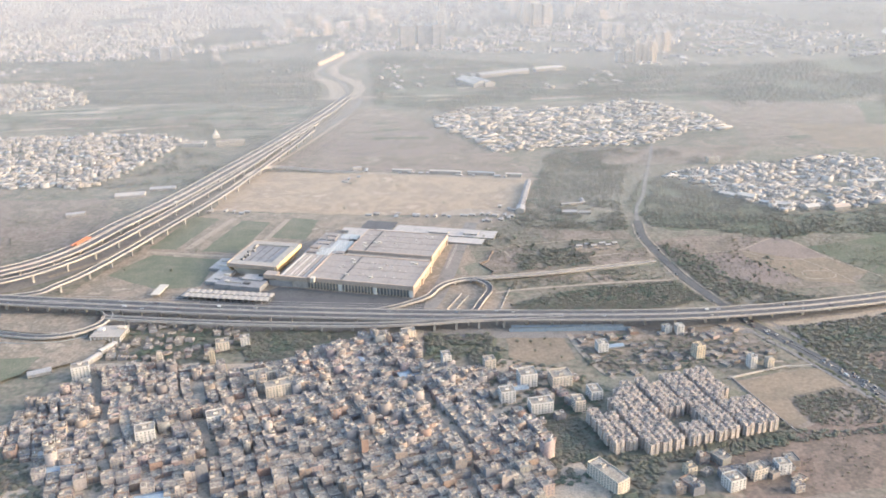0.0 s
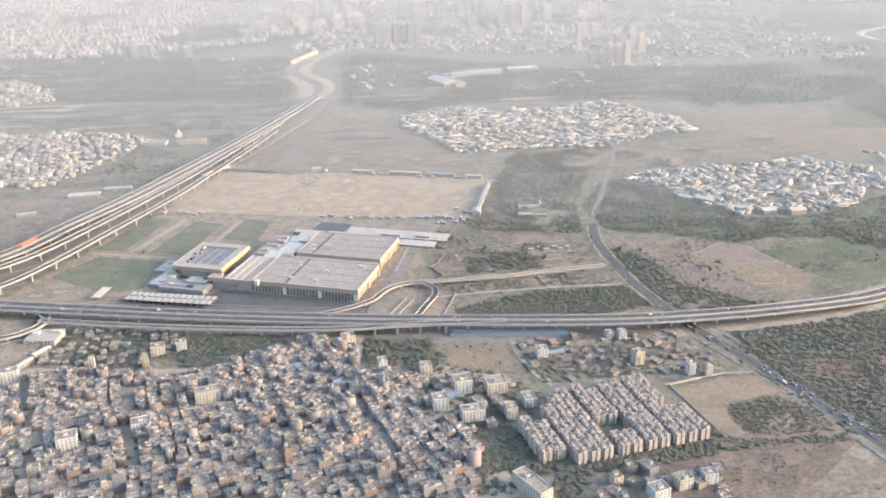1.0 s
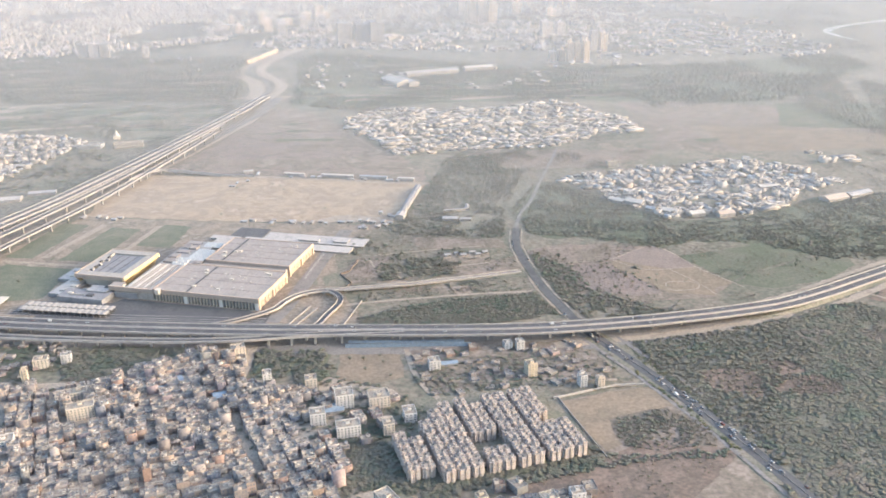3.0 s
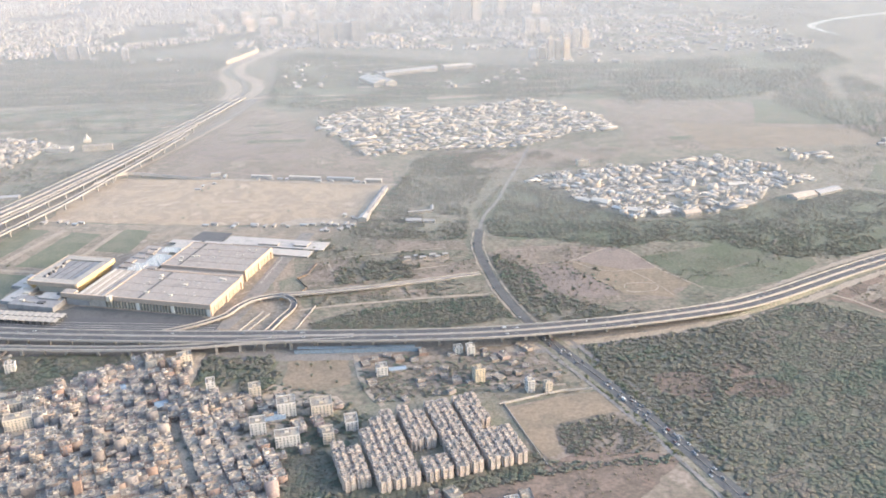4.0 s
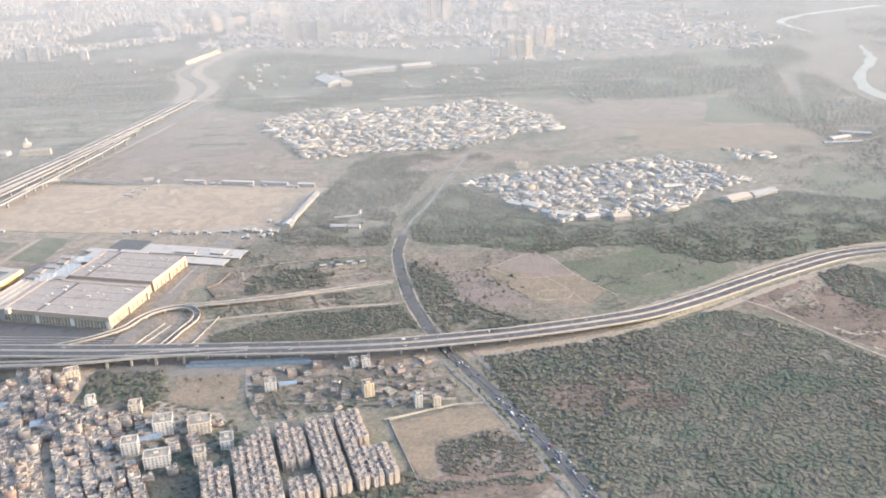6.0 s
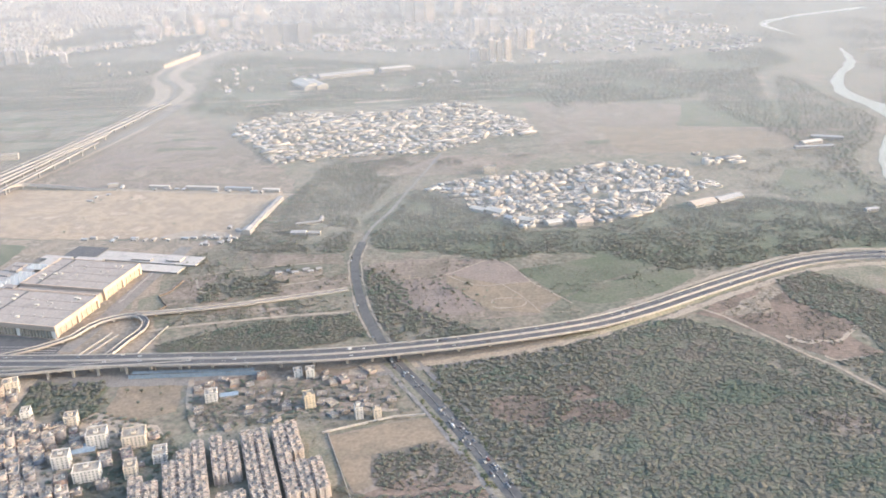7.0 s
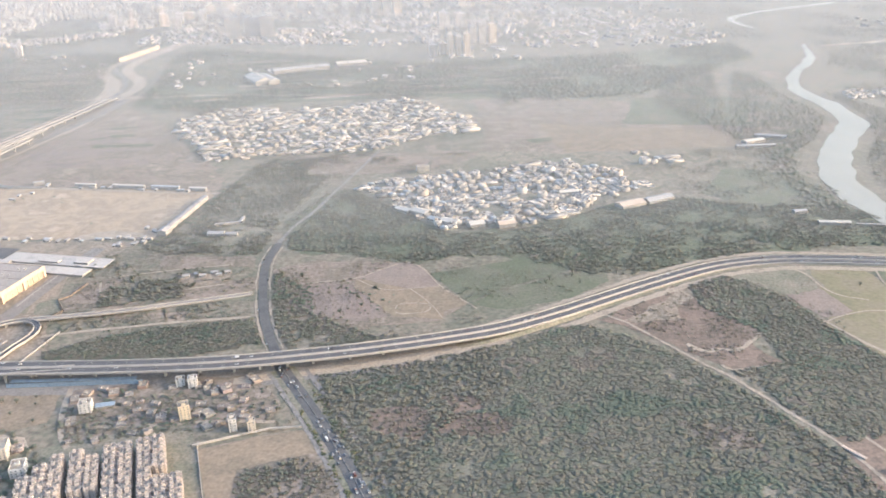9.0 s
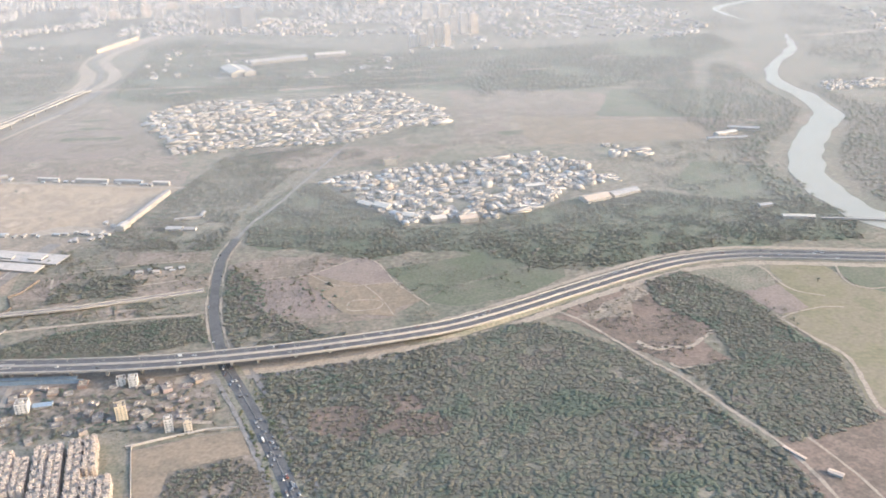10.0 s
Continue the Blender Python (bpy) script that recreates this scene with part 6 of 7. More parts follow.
car, lorry = car_model("car"), car_model("lorry")
rnd = random.Random(12)
def traffic(path, lanes, count, dz, lo=0.0, hi=1.0):
    ln = len(path)
    for k in range(count):
        i = int(rnd.uniform(lo, hi) * (ln - 3)) + 1
        w = path[i + 1] - path[i - 1]
        a = math.atan2(w[1], w[0])
        lane = rnd.choice(lanes)
        f = rnd.random()
        q = path[i] * (1 - f) + path[i + 1] * f
        z = (q[2] if len(q) > 2 else 0) + dz
        pitch = -math.degrees(math.atan2(w[2], math.hypot(w[0], w[1]))) if len(q) > 2 else 0
        copy_thing(lorry if rnd.random() < .09 else car, pose(q[0] - math.sin(a) * lane, q[1] + math.cos(a) * lane, z, 0, pitch, math.degrees(a) + (180 if lane > 0 else 0)))


mp = smooth_path(MAIN, 8)
traffic(mp, (-6.6, -4.6, -2.6, 2.6, 4.6, 6.6), 60, .02, .12, .95)
traffic(smooth_path(LEFT, 8), (-8, -5.5, -3, 3, 5.5, 8), 26, .02, .2, .95)
traffic([np.array((*q, .4)) for q in smooth_path(NORTH[10:], 6)], (-3.9, -2.4, -1.2, 1.2, 2.4, 3.9), 70, .0)
traffic([np.array((*q, .34)) for q in smooth_path(NORTH[6:11], 6)], (-4, 4), 6, .0)
traffic([np.array((*q, .33)) for q in smooth_path([(-330, 655), (-200, 648), (-100, 640), (-20, 634)], 6)], (-3, 3), 12, .0)
for ob in (car, lorry):
    for p in ob.children_recursive:
        bpy.data.objects.remove(p)
    bpy.data.objects.remove(ob)
lamp = thing("street_lamp", "slim grey double-armed street lamp on the viaduct", "lamp post", pose(0, 0, -500), group="street lamps of the expressway")
part("pole", Kit().tube(0, 0, 0, .12, .07, 5.5, 6), M_CONC, lamp)
part("arm", Kit().box(0, 0, 5.4, .1, 3.0, .1), M_CONC, lamp)
for s in (-1, 1):
    part("lantern", Kit().box(0, 1.6 * s, 5.3, .3, .7, .14), M_WHITE, lamp)
for i in range(12, len(mp) - 1, 3):
    w = mp[i + 1] - mp[i - 1]
    copy_thing(lamp, pose(mp[i][0], mp[i][1], mp[i][2] - .9, 0, 0, math.degrees(math.atan2(w[1], w[0]))))
for p in lamp.children_recursive:
    bpy.data.objects.remove(p)
bpy.data.objects.remove(lamp)


# ---- trees ----
def tree_arrays(seed, lobes, shards, trunk=True):
    """A tapered trunk and a crown of uneven lobes and loose leaf clumps, about one metre high and wide."""
    rnd = random.Random(seed)
    ph = (1 + 5 ** .5) / 2
    ico = [(-1, ph, 0), (1, ph, 0), (-1, -ph, 0), (1, -ph, 0), (0, -1, ph), (0, 1, ph), (0, -1, -ph), (0, 1, -ph), (ph, 0, -1), (ph, 0, 1), (-ph, 0, -1), (-ph, 0, 1)]
    tri = [(0, 11, 5), (0, 5, 1), (0, 1, 7), (0, 7, 10), (0, 10, 11), (1, 5, 9), (5, 11, 4), (11, 10, 2), (10, 7, 6), (7, 1, 8), (3, 9, 4), (3, 4, 2), (3, 2, 6), (3, 6, 8), (3, 8, 9), (4, 9, 5), (2, 4, 11), (6, 2, 10), (8, 6, 7), (9, 8, 1)]
    v, f, m = [], [], []
    for i in range(lobes):
        a = rnd.uniform(0, 6.28)
        r = rnd.uniform(.08, .28) if lobes > 1 else 0
        c = (r * math.cos(a), r * math.sin(a), rnd.uniform(.5, .8) if lobes > 1 else .6)
        s = rnd.uniform(.17, .27) if lobes > 1 else .3
        o = len(v)
        for p in ico:
            q = rnd.uniform(.55, 1.15) / 1.9
            v.append((c[0] + p[0] * s * q * 1.25, c[1] + p[1] * s * q * 1.25, c[2] + p[2] * s * q * .95))
        f += [tuple(j + o for j in t) for t in tri]
        m += [0] * 20
    for i in range(shards):
        a, b = rnd.uniform(0, 6.28), rnd.uniform(-.35, 1.0)
        r = rnd.uniform(.26, .46)
        c = np.array((r * math.cos(a) * math.cos(b), r * math.sin(a) * math.cos(b), .58 + .34 * math.sin(b)))
        o = len(v)
        for j in range(3):
            v.append(tuple(c + np.array((rnd.uniform(-.13, .13), rnd.uniform(-.13, .13), rnd.uniform(-.09, .09)))))
        f.append((o, o + 1, o + 2))
        m.append(0)
    if trunk:
        o = len(v)
        for z, r in ((0, .04), (.55, .02)):
            v += [(r * math.cos(t), r * math.sin(t), z) for t in (0, 2.1, 4.2)]
        f += [(o, o + 1, o + 4, o + 3), (o + 1, o + 2, o + 5, o + 4), (o + 2, o, o + 3, o + 5)]
        m += [1] * 3
    return np.array(v), f, m


NEAR_TREES = [tree_arrays(500 + i, 4, 14) for i in range(10)]
THORNS = [tree_arrays(700 + i, 3, 9, False) for i in range(10)]
FAR_TREES = [tree_arrays(600 + i, 1, 8, False) for i in range(6)]


def wood(polys, space, size, seed, label, leaf, variants=None, holes=(), thin=-.6, name="wood", grain=.03, flat=.3):
    """Trees on a shaken grid inside outlines, thinned by a slow noise."""
    rnd = random.Random(seed)
    pl = []
    var = variants or NEAR_TREES
    for poly in polys:
        x0, x1 = min(p[0] for p in poly), max(p[0] for p in poly)
        y0, y1 = min(p[1] for p in poly), max(p[1] for p in poly)
        y, odd = y0, 0
        while y < y1:
            x = x0 + (space / 2 if odd else 0)
            while x < x1:
                px, py = x + rnd.uniform(-.45, .45) * space, y + rnd.uniform(-.45, .45) * space
                nz = noise.noise((px * grain, py * grain, seed * 1.7)) + .5 * noise.noise((px * grain * 3, py * grain * 3, seed))
                if nz > thin + rnd.uniform(-.15, .15) and inside(poly, px, py) and not any(inside(h, px, py) for h in holes) and road_free(px, py):
                    s = rnd.uniform(*size) * (1 + .25 * nz)
                    pl.append((px, py, rnd.uniform(0, 6.28), rnd.randrange(len(var)), s * rnd.uniform(.9, 1.3), s * flat * rnd.uniform(.8, 1.1)))
                x += space
            y += space * .87
            odd = 1 - odd
    ob = spread_mesh(name, var, pl, (leaf, M_BARK), label, "trees")
    ob.data.shade_smooth()
    return ob


ROADS_CLEAR = []
for pts, gap in ((MAIN, 17), (LEFT, 14), (NORTH[:7], 4.5), (NORTH[6:11], 7.5), (NORTH[10:], 5.6), ([(466, 682), (492, 659), (517, 618), (546, 573), (568, 528), (587, 486), (596, 440), (600, 380)], 4.5), ([(20, 694), (47, 698), (93, 706), (133, 718), (192, 734)], 5), ([(40, 669), (98, 680), (143, 686), (198, 690)], 3.5), (RIVER, 15),
                 ([(-186, 1525), (-203, 1620), (-240, 1740), (-262, 1830), (-245, 1930), (-200, 2060), (-130, 2180)], 28), ([(-48, 641), (-18, 659), (-3, 684), (24, 691), (34, 667), (15, 622)], 6)):
    for a, b in zip(pts, pts[1:]):
        ROADS_CLEAR.append((a[0], a[1], b[0], b[1], gap))
RC = np.array(ROADS_CLEAR)
def road_free(x, y):
    dx, dy = RC[:, 2] - RC[:, 0], RC[:, 3] - RC[:, 1]
    t = np.clip(((x - RC[:, 0]) * dx + (y - RC[:, 1]) * dy) / (dx * dx + dy * dy), 0, 1)
    return bool(np.all(np.hypot(x - RC[:, 0] - t * dx, y - RC[:, 1] - t * dy) > RC[:, 4]))


CLEARINGS = [[(299, 551), (318, 553), (337, 549), (340, 530), (336, 515), (328, 512), (301, 530)], [(345, 564), (370, 562), (377, 546), (358, 541)], [(473, 665), (549, 719), (558, 700), (562, 677), (578, 653), (591, 632), (577, 618), (588, 588), (550, 582), (535, 601), (515, 624), (497, 645)], [(583, 494), (619, 502), (656, 514), (720, 500), (700, 420), (590, 420)]]
DRYEAST = [(500, 519), (513, 524), (535, 510), (541, 490), (509, 493), (501, 506)]
DRYPATCH = [(334, 543), (382, 541), (394, 527), (383, 514), (338, 518)]
W1 = [(262, 618), (330, 622), (430, 648), (470, 655), (546, 573), (590, 480), (600, 380), (320, 380), (298, 470), (270, 560)]
W1B = [(560, 727), (597, 736), (612, 720), (632, 690), (640, 654), (642, 638), (653, 612), (663, 589), (658, 568), (652, 533), (655, 515), (618, 501), (591, 496), (576, 514), (565, 551), (552, 580), (591, 590), (591, 632), (578, 653), (560, 677)]
patch("wood_floor", W1, M_SCRUB, "dark scrubby floor of the wood", "ground", ragged=4, z=.05)
patch("wood_floor", W1B, M_SCRUB, "dark scrubby floor of the wood", "ground", ragged=4, z=.055)
W5 = [(196, 905), (240, 1010), (262, 1000), (305, 940), (365, 858), (442, 864), (530, 920), (620, 940), (690, 905), (775, 905), (796, 850), (780, 790), (650, 785), (600, 775), (520, 745), (484, 750), (412, 797), (365, 800), (322, 782), (300, 800), (210, 830)]
patch("wood_floor", W5, M_FIELD, "dark scrubby floor below the village", "ground", ragged=6, z=.067)
W4 = [(58, 862), (75, 870), (108, 1000), (130, 1120), (240, 1150), (212, 985), (190, 892), (184, 820), (96, 828), (74, 840)]
patch("wood_floor", W4, M_SCRUB, "olive scrub between road and lot", "ground", ragged=5, z=.07)
CORE = [(387, 637), (452, 656), (486, 638), (538, 591), (552, 531), (560, 483), (590, 380), (320, 380), (330, 498), (363, 545), (393, 564)]
wood([CORE, W1B], 3.0, (4.8, 6.8), 1, "thick dusty green thorn wood", M_LEAF, holes=CLEARINGS + [DRYPATCH, DRYEAST], thin=-.62, flat=.145, variants=THORNS)
wood([DRYPATCH, DRYEAST], 3.2, (3.0, 4.8), 112, "dry brown thorn scrub in the wood", M_LEAFDRY, thin=-.5, flat=.24, variants=THORNS, name="scrub")
wood([W1], 4.6, (3.2, 6.0), 12, "thin dusty green trees at the wood's edge", M_LEAF, holes=CLEARINGS + [CORE], thin=-.55, flat=.28)
wood([CLEARINGS[2]], 3.8, (1.6, 3.4), 113, "dry bushes on the scraped earth", M_LEAFDRY, variants=THORNS, thin=.02, flat=.3, name="bushes", grain=.05)
wood([W1, W1B], 4.2, (2.0, 3.8), 11, "low dry brown undergrowth of the wood", M_LEAFDRY, thin=-.5, name="scrub", holes=[CORE])
wood([[(50, 645), (120, 676), (200, 688), (214, 645), (150, 625), (60, 628)]], 3.2, (3.2, 5.0), 2, "dense green scrub strip beside the viaduct", M_LEAF, thin=-.6, flat=.3)
wood([[(40, 694), (93, 703), (133, 714), (192, 730), (196, 694), (143, 689), (54, 676)]], 5, (2.6, 4.2), 22, "green scrub between two roads", M_LEAF, thin=-.25)
wood([[(213, 700), (204, 780), (240, 740), (250, 690), (300, 652), (330, 645), (240, 628), (228, 650)]], 4.2, (3.5, 5.5), 3, "green trees beside the wide road", M_LEAF, thin=-.4)
wood([W4], 4.4, (2.2, 4.2), 4, "low dry olive scrub", M_LEAFDRY, thin=-.25, name="scrub")
wood([W4], 6.4, (3.4, 6.0), 44, "loose olive trees over scrub", M_LEAF, thin=-.12)
wood([[(59, 751), (68, 769), (129, 772), (133, 729), (98, 722), (66, 714)], [(20, 811), (28, 829), (70, 832), (75, 806), (49, 779), (27, 781)]], 4.6, (3.5, 6), 5, "dark green trees beside the hall road", M_LEAF, thin=-.2)
wood([W5], 5.0, (3.2, 5.6), 6, "broad belt of green trees below the village", M_LEAF, thin=-.02, flat=.2)
wood([W5], 4.8, (2.0, 3.6), 62, "low dry olive scrub below the village", M_LEAFDRY, thin=-.3, flat=.4, name="scrub", grain=.05)
wood([[(-163, 600), (-132, 604), (-97, 602), (-70, 600), (-64, 592), (-83, 586), (-102, 569), (-113, 555), (-136, 549), (-153, 558)]], 3.4, (4.5, 7), 7, "dark green grove behind the town", M_LEAF, thin=-.9)
wood([[(-250, 616), (-220, 606), (-165, 604), (-150, 560), (-165, 547), (-215, 549), (-252, 550), (-246, 580)]], 4.6, (3.0, 5.6), 73, "loose garden trees between small plots", M_LEAF, thin=.1)
wood([TOWN], 9.0, (3.0, 5.2), 8, "small trees in the town's yards and lanes", M_LEAF, thin=.12, name="yard_trees")
wood([[(-20, 600), (-18, 556), (20, 540), (40, 548), (44, 580), (40, 596)]], 4.6, (3.5, 6), 9, "trees and gardens behind the town", M_LEAF, thin=.3)
wood([[(14, 548), (40, 556), (104, 522), (108, 500), (96, 470), (62, 455), (40, 470), (20, 500)]], 6.0, (3, 5.5), 91, "garden trees between the flats", M_LEAF, thin=-.3)
wood([[(62, 462), (98, 430), (80, 400), (60, 400), (52, 440)], [(96, 428), (215, 462), (210, 450), (130, 424), (96, 415)], [(84, 385), (110, 425), (130, 420), (110, 384)]], 3.8, (3.5, 5.8), 10, "dark green trees round the apartment estate", M_LEAF, thin=-.6)
wood([SUBURB, SUB2], 4.2, (2.6, 4.4), 12, "garden trees among small houses", M_LEAF, thin=-.3)
wood([[(-345, 440), (-290, 465), (-255, 425), (-225, 390), (-225, 360), (-345, 360)]], 4.2, (4, 6.5), 13, "dark trees at the town's edge", M_LEAF, thin=-.5)
wood([LOT_SCRUB], 3.4, (1.8, 3.2), 14, "dry low scrub on the empty lot", M_LEAFDRY, thin=-.4, name="scrub")
wood([[(214, 454), (232, 452), (290, 456), (292, 448), (244, 446), (206, 436), (170, 428), (168, 434)]], 3.4, (2.6, 4.2), 114, "hedge of dusty trees along the lot", M_LEAF, thin=-.7)
wood([[(236, 600), (240, 600), (262, 552), (279, 510), (300, 455), (294, 455), (272, 510), (254, 552)], [(248, 600), (253, 600), (276, 552), (292, 510), (312, 460), (306, 460), (287, 508), (268, 552)]], 3.0, (1.8, 3.4), 15, "roadside trees with yellowing leaves", M_LEAFYEL, thin=-.3, name="roadside_trees")
wood([[(-262, 1088), (-178, 1430), (-45, 1340), (70, 1130), (105, 1010)], [(-900, 955), (-401, 960), (-375, 880), (-438, 765), (-900, 760)], [(416, 1145), (400, 1335), (609, 1420), (789, 1204), (640, 1125)], [(205, 780), (311, 796), (353, 690), (268, 656)]], 11, (2.2, 4.6), 16, "sparse bushes on the dry plain", M_LEAF, thin=.04, name="bushes", variants=FAR_TREES)
wood([[(130, 1150), (420, 1145), (380, 1075), (300, 1050), (262, 1020), (215, 1010), (200, 1060)], [(110, 1010), (140, 1140), (250, 1170), (420, 1240), (300, 1120)]], 7, (3, 5.5), 17, "bushes along field borders", M_LEAF, thin=.05, name="bushes", variants=FAR_TREES)
wood([[(610, 1100), (760, 1130), (800, 1040), (790, 915), (760, 880), (640, 940), (600, 990)]], 8, (4, 6.5), 18, "trees and bushes by the river", M_LEAF, thin=.0, variants=FAR_TREES)
wood([[(770, 1230), (900, 1600), (930, 1560), (915, 1420), (920, 1250), (850, 1140), (800, 1080), (770, 1000), (775, 880), (740, 900), (760, 1130), (700, 1380), (820, 1650), (880, 1650)], [(985, 1420), (975, 1250), (920, 1120), (875, 1050), (850, 985), (838, 900), (870, 840), (930, 860), (960, 1040), (1040, 1250)]], 8, (5, 8.5), 19, "river-bank trees", M_LEAF, thin=-.5, variants=FAR_TREES)
FARWOOD = [(-1300, 1480), (-640, 1520), (-230, 1500), (-250, 1800), (-320, 2010), (-1000, 2040), (-1500, 2060)]
MIDWOOD = [(-130, 1470), (0, 1440), (110, 1460), (340, 1475), (480, 1420), (700, 1440), (1000, 1750), (1000, 1900), (640, 1800), (300, 1790), (-30, 1990), (-150, 2060), (-190, 1950), (-150, 1700)]
patch("wood_floor", FARWOOD, M_SCRUB, "dark green floor of far woods", "ground", ragged=12, step=20, z=.05)
patch("wood_floor", MIDWOOD, M_FIELD, "dark green floor of far woods", "ground", ragged=12, step=20, z=.05)
WEEDS = [[(230, 430), (262, 620), (480, 640), (560, 560), (600, 440)], [(480, 660), (560, 740), (680, 740), (660, 640), (600, 560)], [(200, 640), (200, 800), (330, 800), (490, 750), (440, 690), (330, 650)], [(24, 700), (40, 860), (62, 860), (60, 780), (60, 700)], [(30, 690), (60, 860), (190, 850), (200, 640), (60, 625)], [(90, 545), (240, 600), (250, 540), (200, 445), (140, 425), (200, 380), (320, 380)]]
wood(WEEDS, 4.6, (.9, 2.2), 71, "dry weeds and low tufts on bare ground", M_LEAFDRY, holes=CLEARINGS + [LOT, STUBBLE], variants=FAR_TREES, thin=.02, name="weeds", grain=.05, flat=.6)
wood(WEEDS[:3] + WEEDS[4:5], 7.5, (1.6, 3.4), 72, "low olive bushes on waste ground", M_LEAF, holes=CLEARINGS + [LOT, STUBBLE], variants=FAR_TREES, thin=.05, name="bushes", grain=.03, flat=.6)
wood([[(-1300, 1480), (-640, 1520), (-230, 1500), (-250, 1800), (-320, 2010), (-1000, 2040), (-1500, 2060)]], 11, (8, 13), 20, "broad dark belt of far woods", M_LEAF, thin=-.65, variants=FAR_TREES, grain=.008)
wood([[(-130, 1470), (0, 1400), (110, 1450), (340, 1470), (480, 1400), (700, 1440), (1000, 1750), (1000, 1900), (640, 1800), (300, 1790), (-30, 1990), (-150, 2060), (-190, 1950), (-150, 1700)]], 11, (8, 13), 23, "broad far woods behind the villages", M_LEAF, thin=-.25, variants=FAR_TREES, grain=.008)
wood([[(-1000, 1440), (-663, 1414), (-494, 1490), (-190, 1480), (-260, 1200), (-360, 1255), (-480, 1290), (-760, 1300), (-1000, 1290)], [(-470, 1000), (-400, 1080), (-380, 1230), (-300, 1120), (-320, 1000)], [(-1000, 1015), (-560, 1005), (-450, 998), (-390, 965), (-1000, 965)]], 10, (5, 9), 24, "loose trees and hedges by the highway", M_LEAF, thin=-.12, variants=FAR_TREES, grain=.02)
wood([[(-2100, 2100), (-500, 2060), (-200, 2120), (600, 2000), (1100, 1950), (1300, 2500), (1600, 3600), (-2600, 3600)]], 20, (10, 16), 25, "trees scattered through the far city", M_LEAF, thin=.0, variants=FAR_TREES, grain=.006)
wood([[(1020, 1300), (1900, 1350), (2100, 2500), (1350, 2400), (1180, 2000), (1150, 1750), (1040, 1550)], [(900, 850), (1200, 900), (1300, 1300), (1040, 1250), (960, 1040)]], 15, (8, 13), 26, "trees on the plain beyond the river", M_LEAF, thin=-.05, variants=FAR_TREES, grain=.01)
wood([[(260, 1010), (300, 1035), (378, 1060), (515, 1105), (605, 985), (530, 920), (442, 868), (365, 862), (310, 940)], [(-41, 1346), (110, 1440), (344, 1445), (424, 1243), (281, 1164), (66, 1135)], [(-1000, 1275), (-447, 1276), (-390, 1240), (-451, 1002), (-1000, 1020)]], 11, (4, 7), 27, "small trees among village houses", M_LEAF, thin=-.22, variants=FAR_TREES, name="yard_trees")

wood([[(44, 482), (79, 478), (89, 456), (99, 431), (98, 420), (61, 420), (66, 440)], [(96, 429), (145, 437), (191, 448), (214, 453), (213, 441), (170, 427), (110, 420)], [(59, 503), (69, 508), (83, 478), (66, 479)]], 3.2, (3.6, 5.4), 101, "dark green garden trees round the flats and estate", M_LEAF, thin=-.5, flat=.34)
wood([[(11, 591), (29, 595), (39, 547), (37, 515), (24, 521), (14, 545)], [(-20, 596), (10, 594), (15, 560), (-16, 562)]], 3.4, (3.4, 5.4), 102, "green gardens and trees behind the town", M_LEAF, thin=.0, flat=.45)
wood([LOT_SCRUB], 3.4, (2.2, 3.8), 103, "dark olive scrub in the walled lot", M_LEAF, thin=-.2, flat=.4, name="scrub")

wood([[(-2100, 2080), (-1000, 2040), (-560, 2060), (-380, 2240), (-330, 2700), (-2300, 2900)]], 17, (9, 15), 28, "trees between the blocks of the far city", M_LEAF, thin=-.45, variants=FAR_TREES, grain=.008)

# single trees
solo = thing("tree", "lone dusty green broad-crowned tree", "tree", pose(0, 0, -500), group="lone trees")
v, f, m = tree_arrays(900, 5, 60, False)
part("crown", Kit().add([(p[0] * 6, p[1] * 6, p[2] * 5.4) for p in v], f), M_LEAF, solo)
part("trunk", Kit().tube(0, 0, 0, .28, .14, 2.9, 6), M_BARK, solo)
for a in (0, 2.1, 4.0):
    part("limb", Kit().add([(.1, 0, 2.2), (-.1, 0, 2.2), (0, .1, 2.3), (1.2 * math.cos(a), 1.2 * math.sin(a), 3.6)], [(0, 1, 3), (1, 2, 3), (2, 0, 3)]), M_BARK, solo)
rnd = random.Random(55)
spots = []
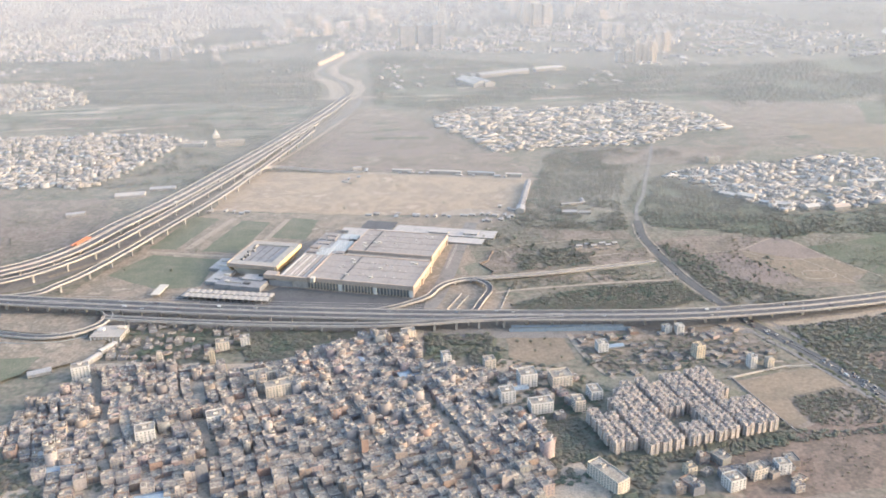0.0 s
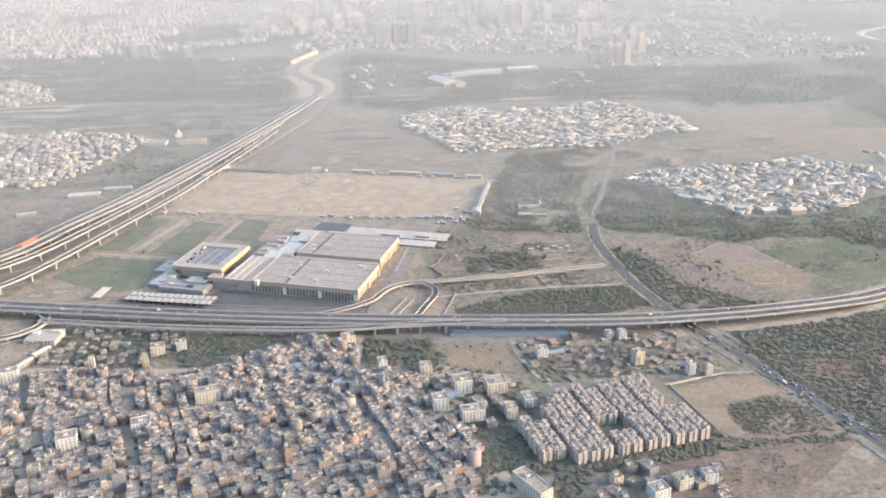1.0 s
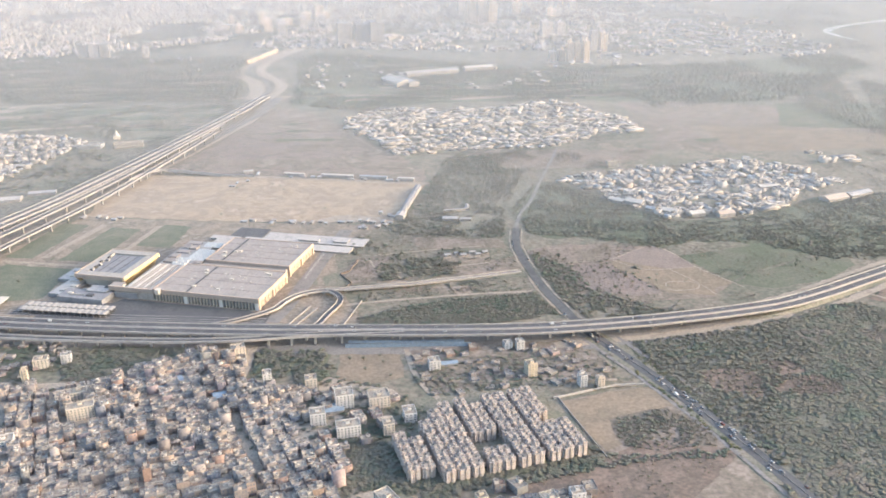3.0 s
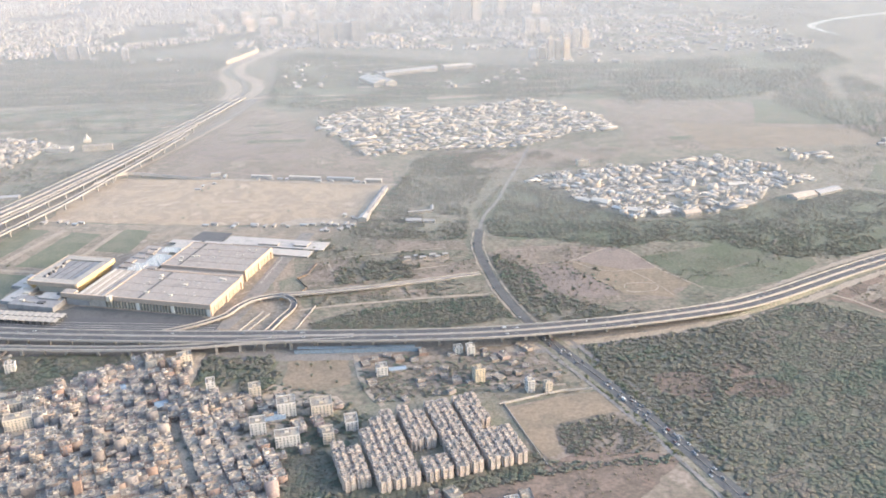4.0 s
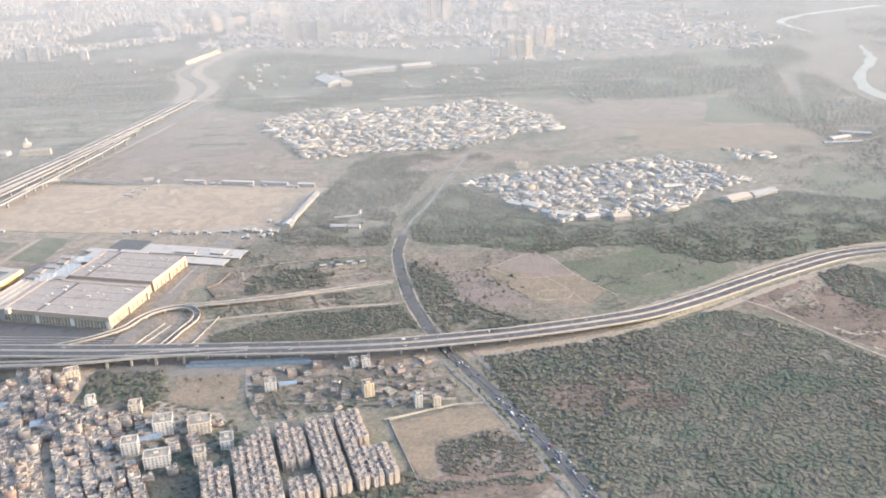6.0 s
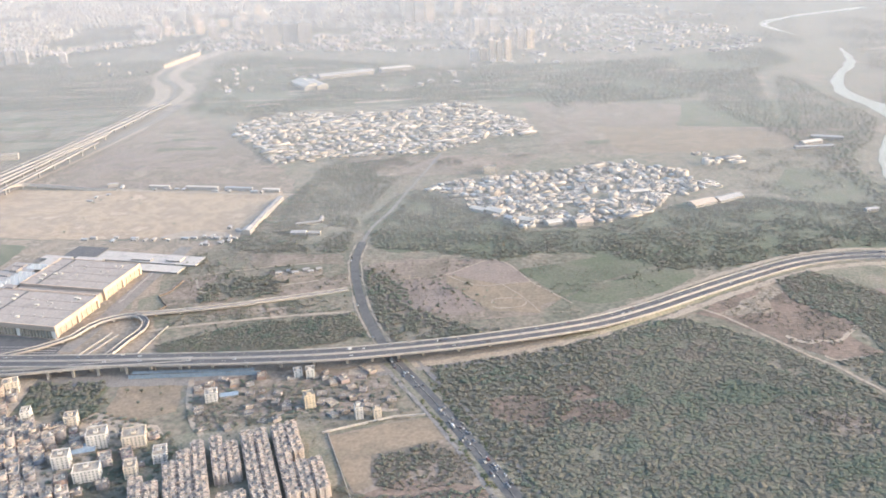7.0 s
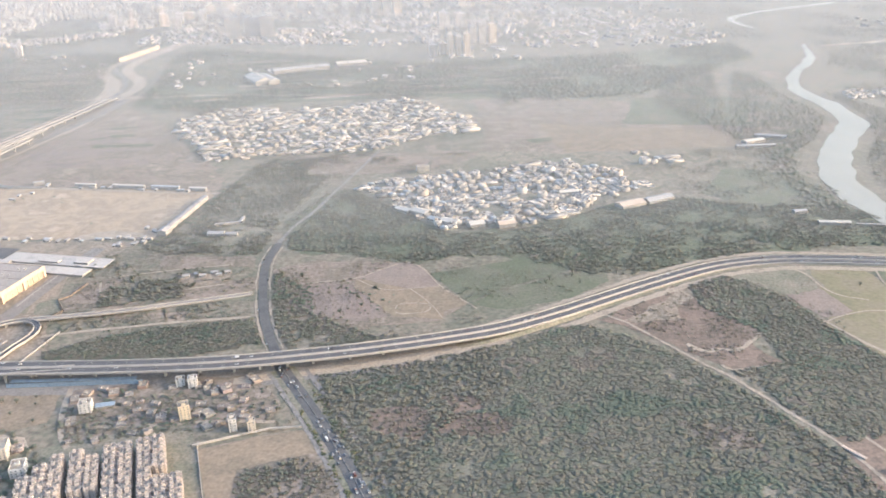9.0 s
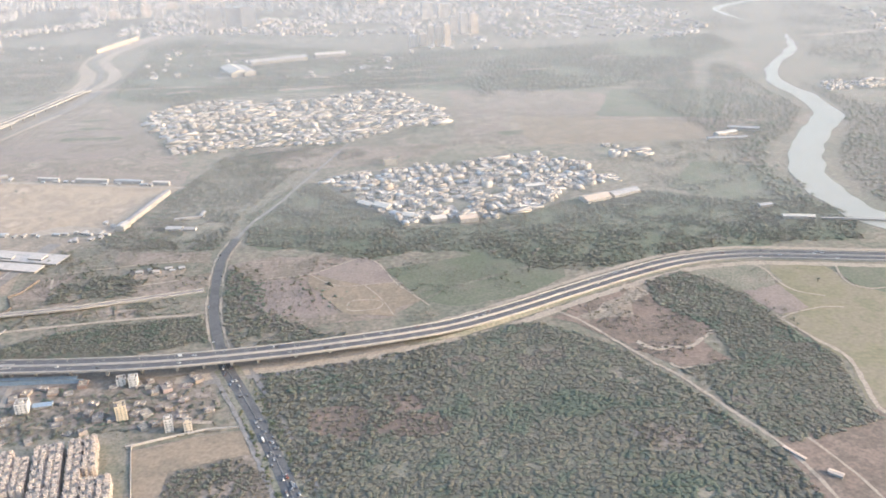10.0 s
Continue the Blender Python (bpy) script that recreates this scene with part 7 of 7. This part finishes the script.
for poly, count in (([(43, 584), (92, 588), (95, 545), (45, 542)], 6), ([(-330, 720), (-225, 690), (-140, 870), (-300, 890)], 7), ([(-271, 1060), (100, 1010), (68, 880), (-260, 905)], 8), ([(205, 780), (300, 740), (300, 690), (230, 690)], 12), ([(430, 735), (470, 760), (480, 755), (440, 728)], 6), ([(60, 730), (163, 756), (160, 796), (56, 777)], 30), ([(690, 735), (720, 740), (760, 700), (700, 700)], 3)):
    got = 0
    while got < count:
        x, y = rnd.uniform(min(p[0] for p in poly), max(p[0] for p in poly)), rnd.uniform(min(p[1] for p in poly), max(p[1] for p in poly))
        if inside(poly, x, y) and road_free(x, y):
            ob = copy_thing(solo, pose(x, y, 0, 0, 0, rnd.uniform(0, 360)))
            s = rnd.uniform(.35, .8)
            ob.scale = (s, s, s * rnd.uniform(.8, 1.1))
            got += 1
for p in solo.children_recursive:
    bpy.data.objects.remove(p)
bpy.data.objects.remove(solo)


# ---- haze: added grey sheets standing in for distance haze, clear at the ground and denser above ----
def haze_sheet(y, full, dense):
    m = bpy.data.materials.new("haze_stand_in")
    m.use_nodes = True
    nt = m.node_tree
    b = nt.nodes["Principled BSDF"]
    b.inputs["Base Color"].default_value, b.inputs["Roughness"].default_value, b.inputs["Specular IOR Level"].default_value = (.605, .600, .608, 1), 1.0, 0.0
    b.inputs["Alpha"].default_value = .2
    # alpha grows with height so that farther ground looks more hazed
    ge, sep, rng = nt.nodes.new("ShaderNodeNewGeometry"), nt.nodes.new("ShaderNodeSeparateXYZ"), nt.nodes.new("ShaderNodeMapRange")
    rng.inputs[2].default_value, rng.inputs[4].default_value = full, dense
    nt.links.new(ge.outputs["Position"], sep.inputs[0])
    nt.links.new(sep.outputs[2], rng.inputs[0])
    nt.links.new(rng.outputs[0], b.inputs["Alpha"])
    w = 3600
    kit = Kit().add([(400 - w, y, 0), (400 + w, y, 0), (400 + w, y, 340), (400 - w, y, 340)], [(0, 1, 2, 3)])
    return solid("haze", kit, m, "added see-through grey sheet standing in for distance haze", "haze", "structure")


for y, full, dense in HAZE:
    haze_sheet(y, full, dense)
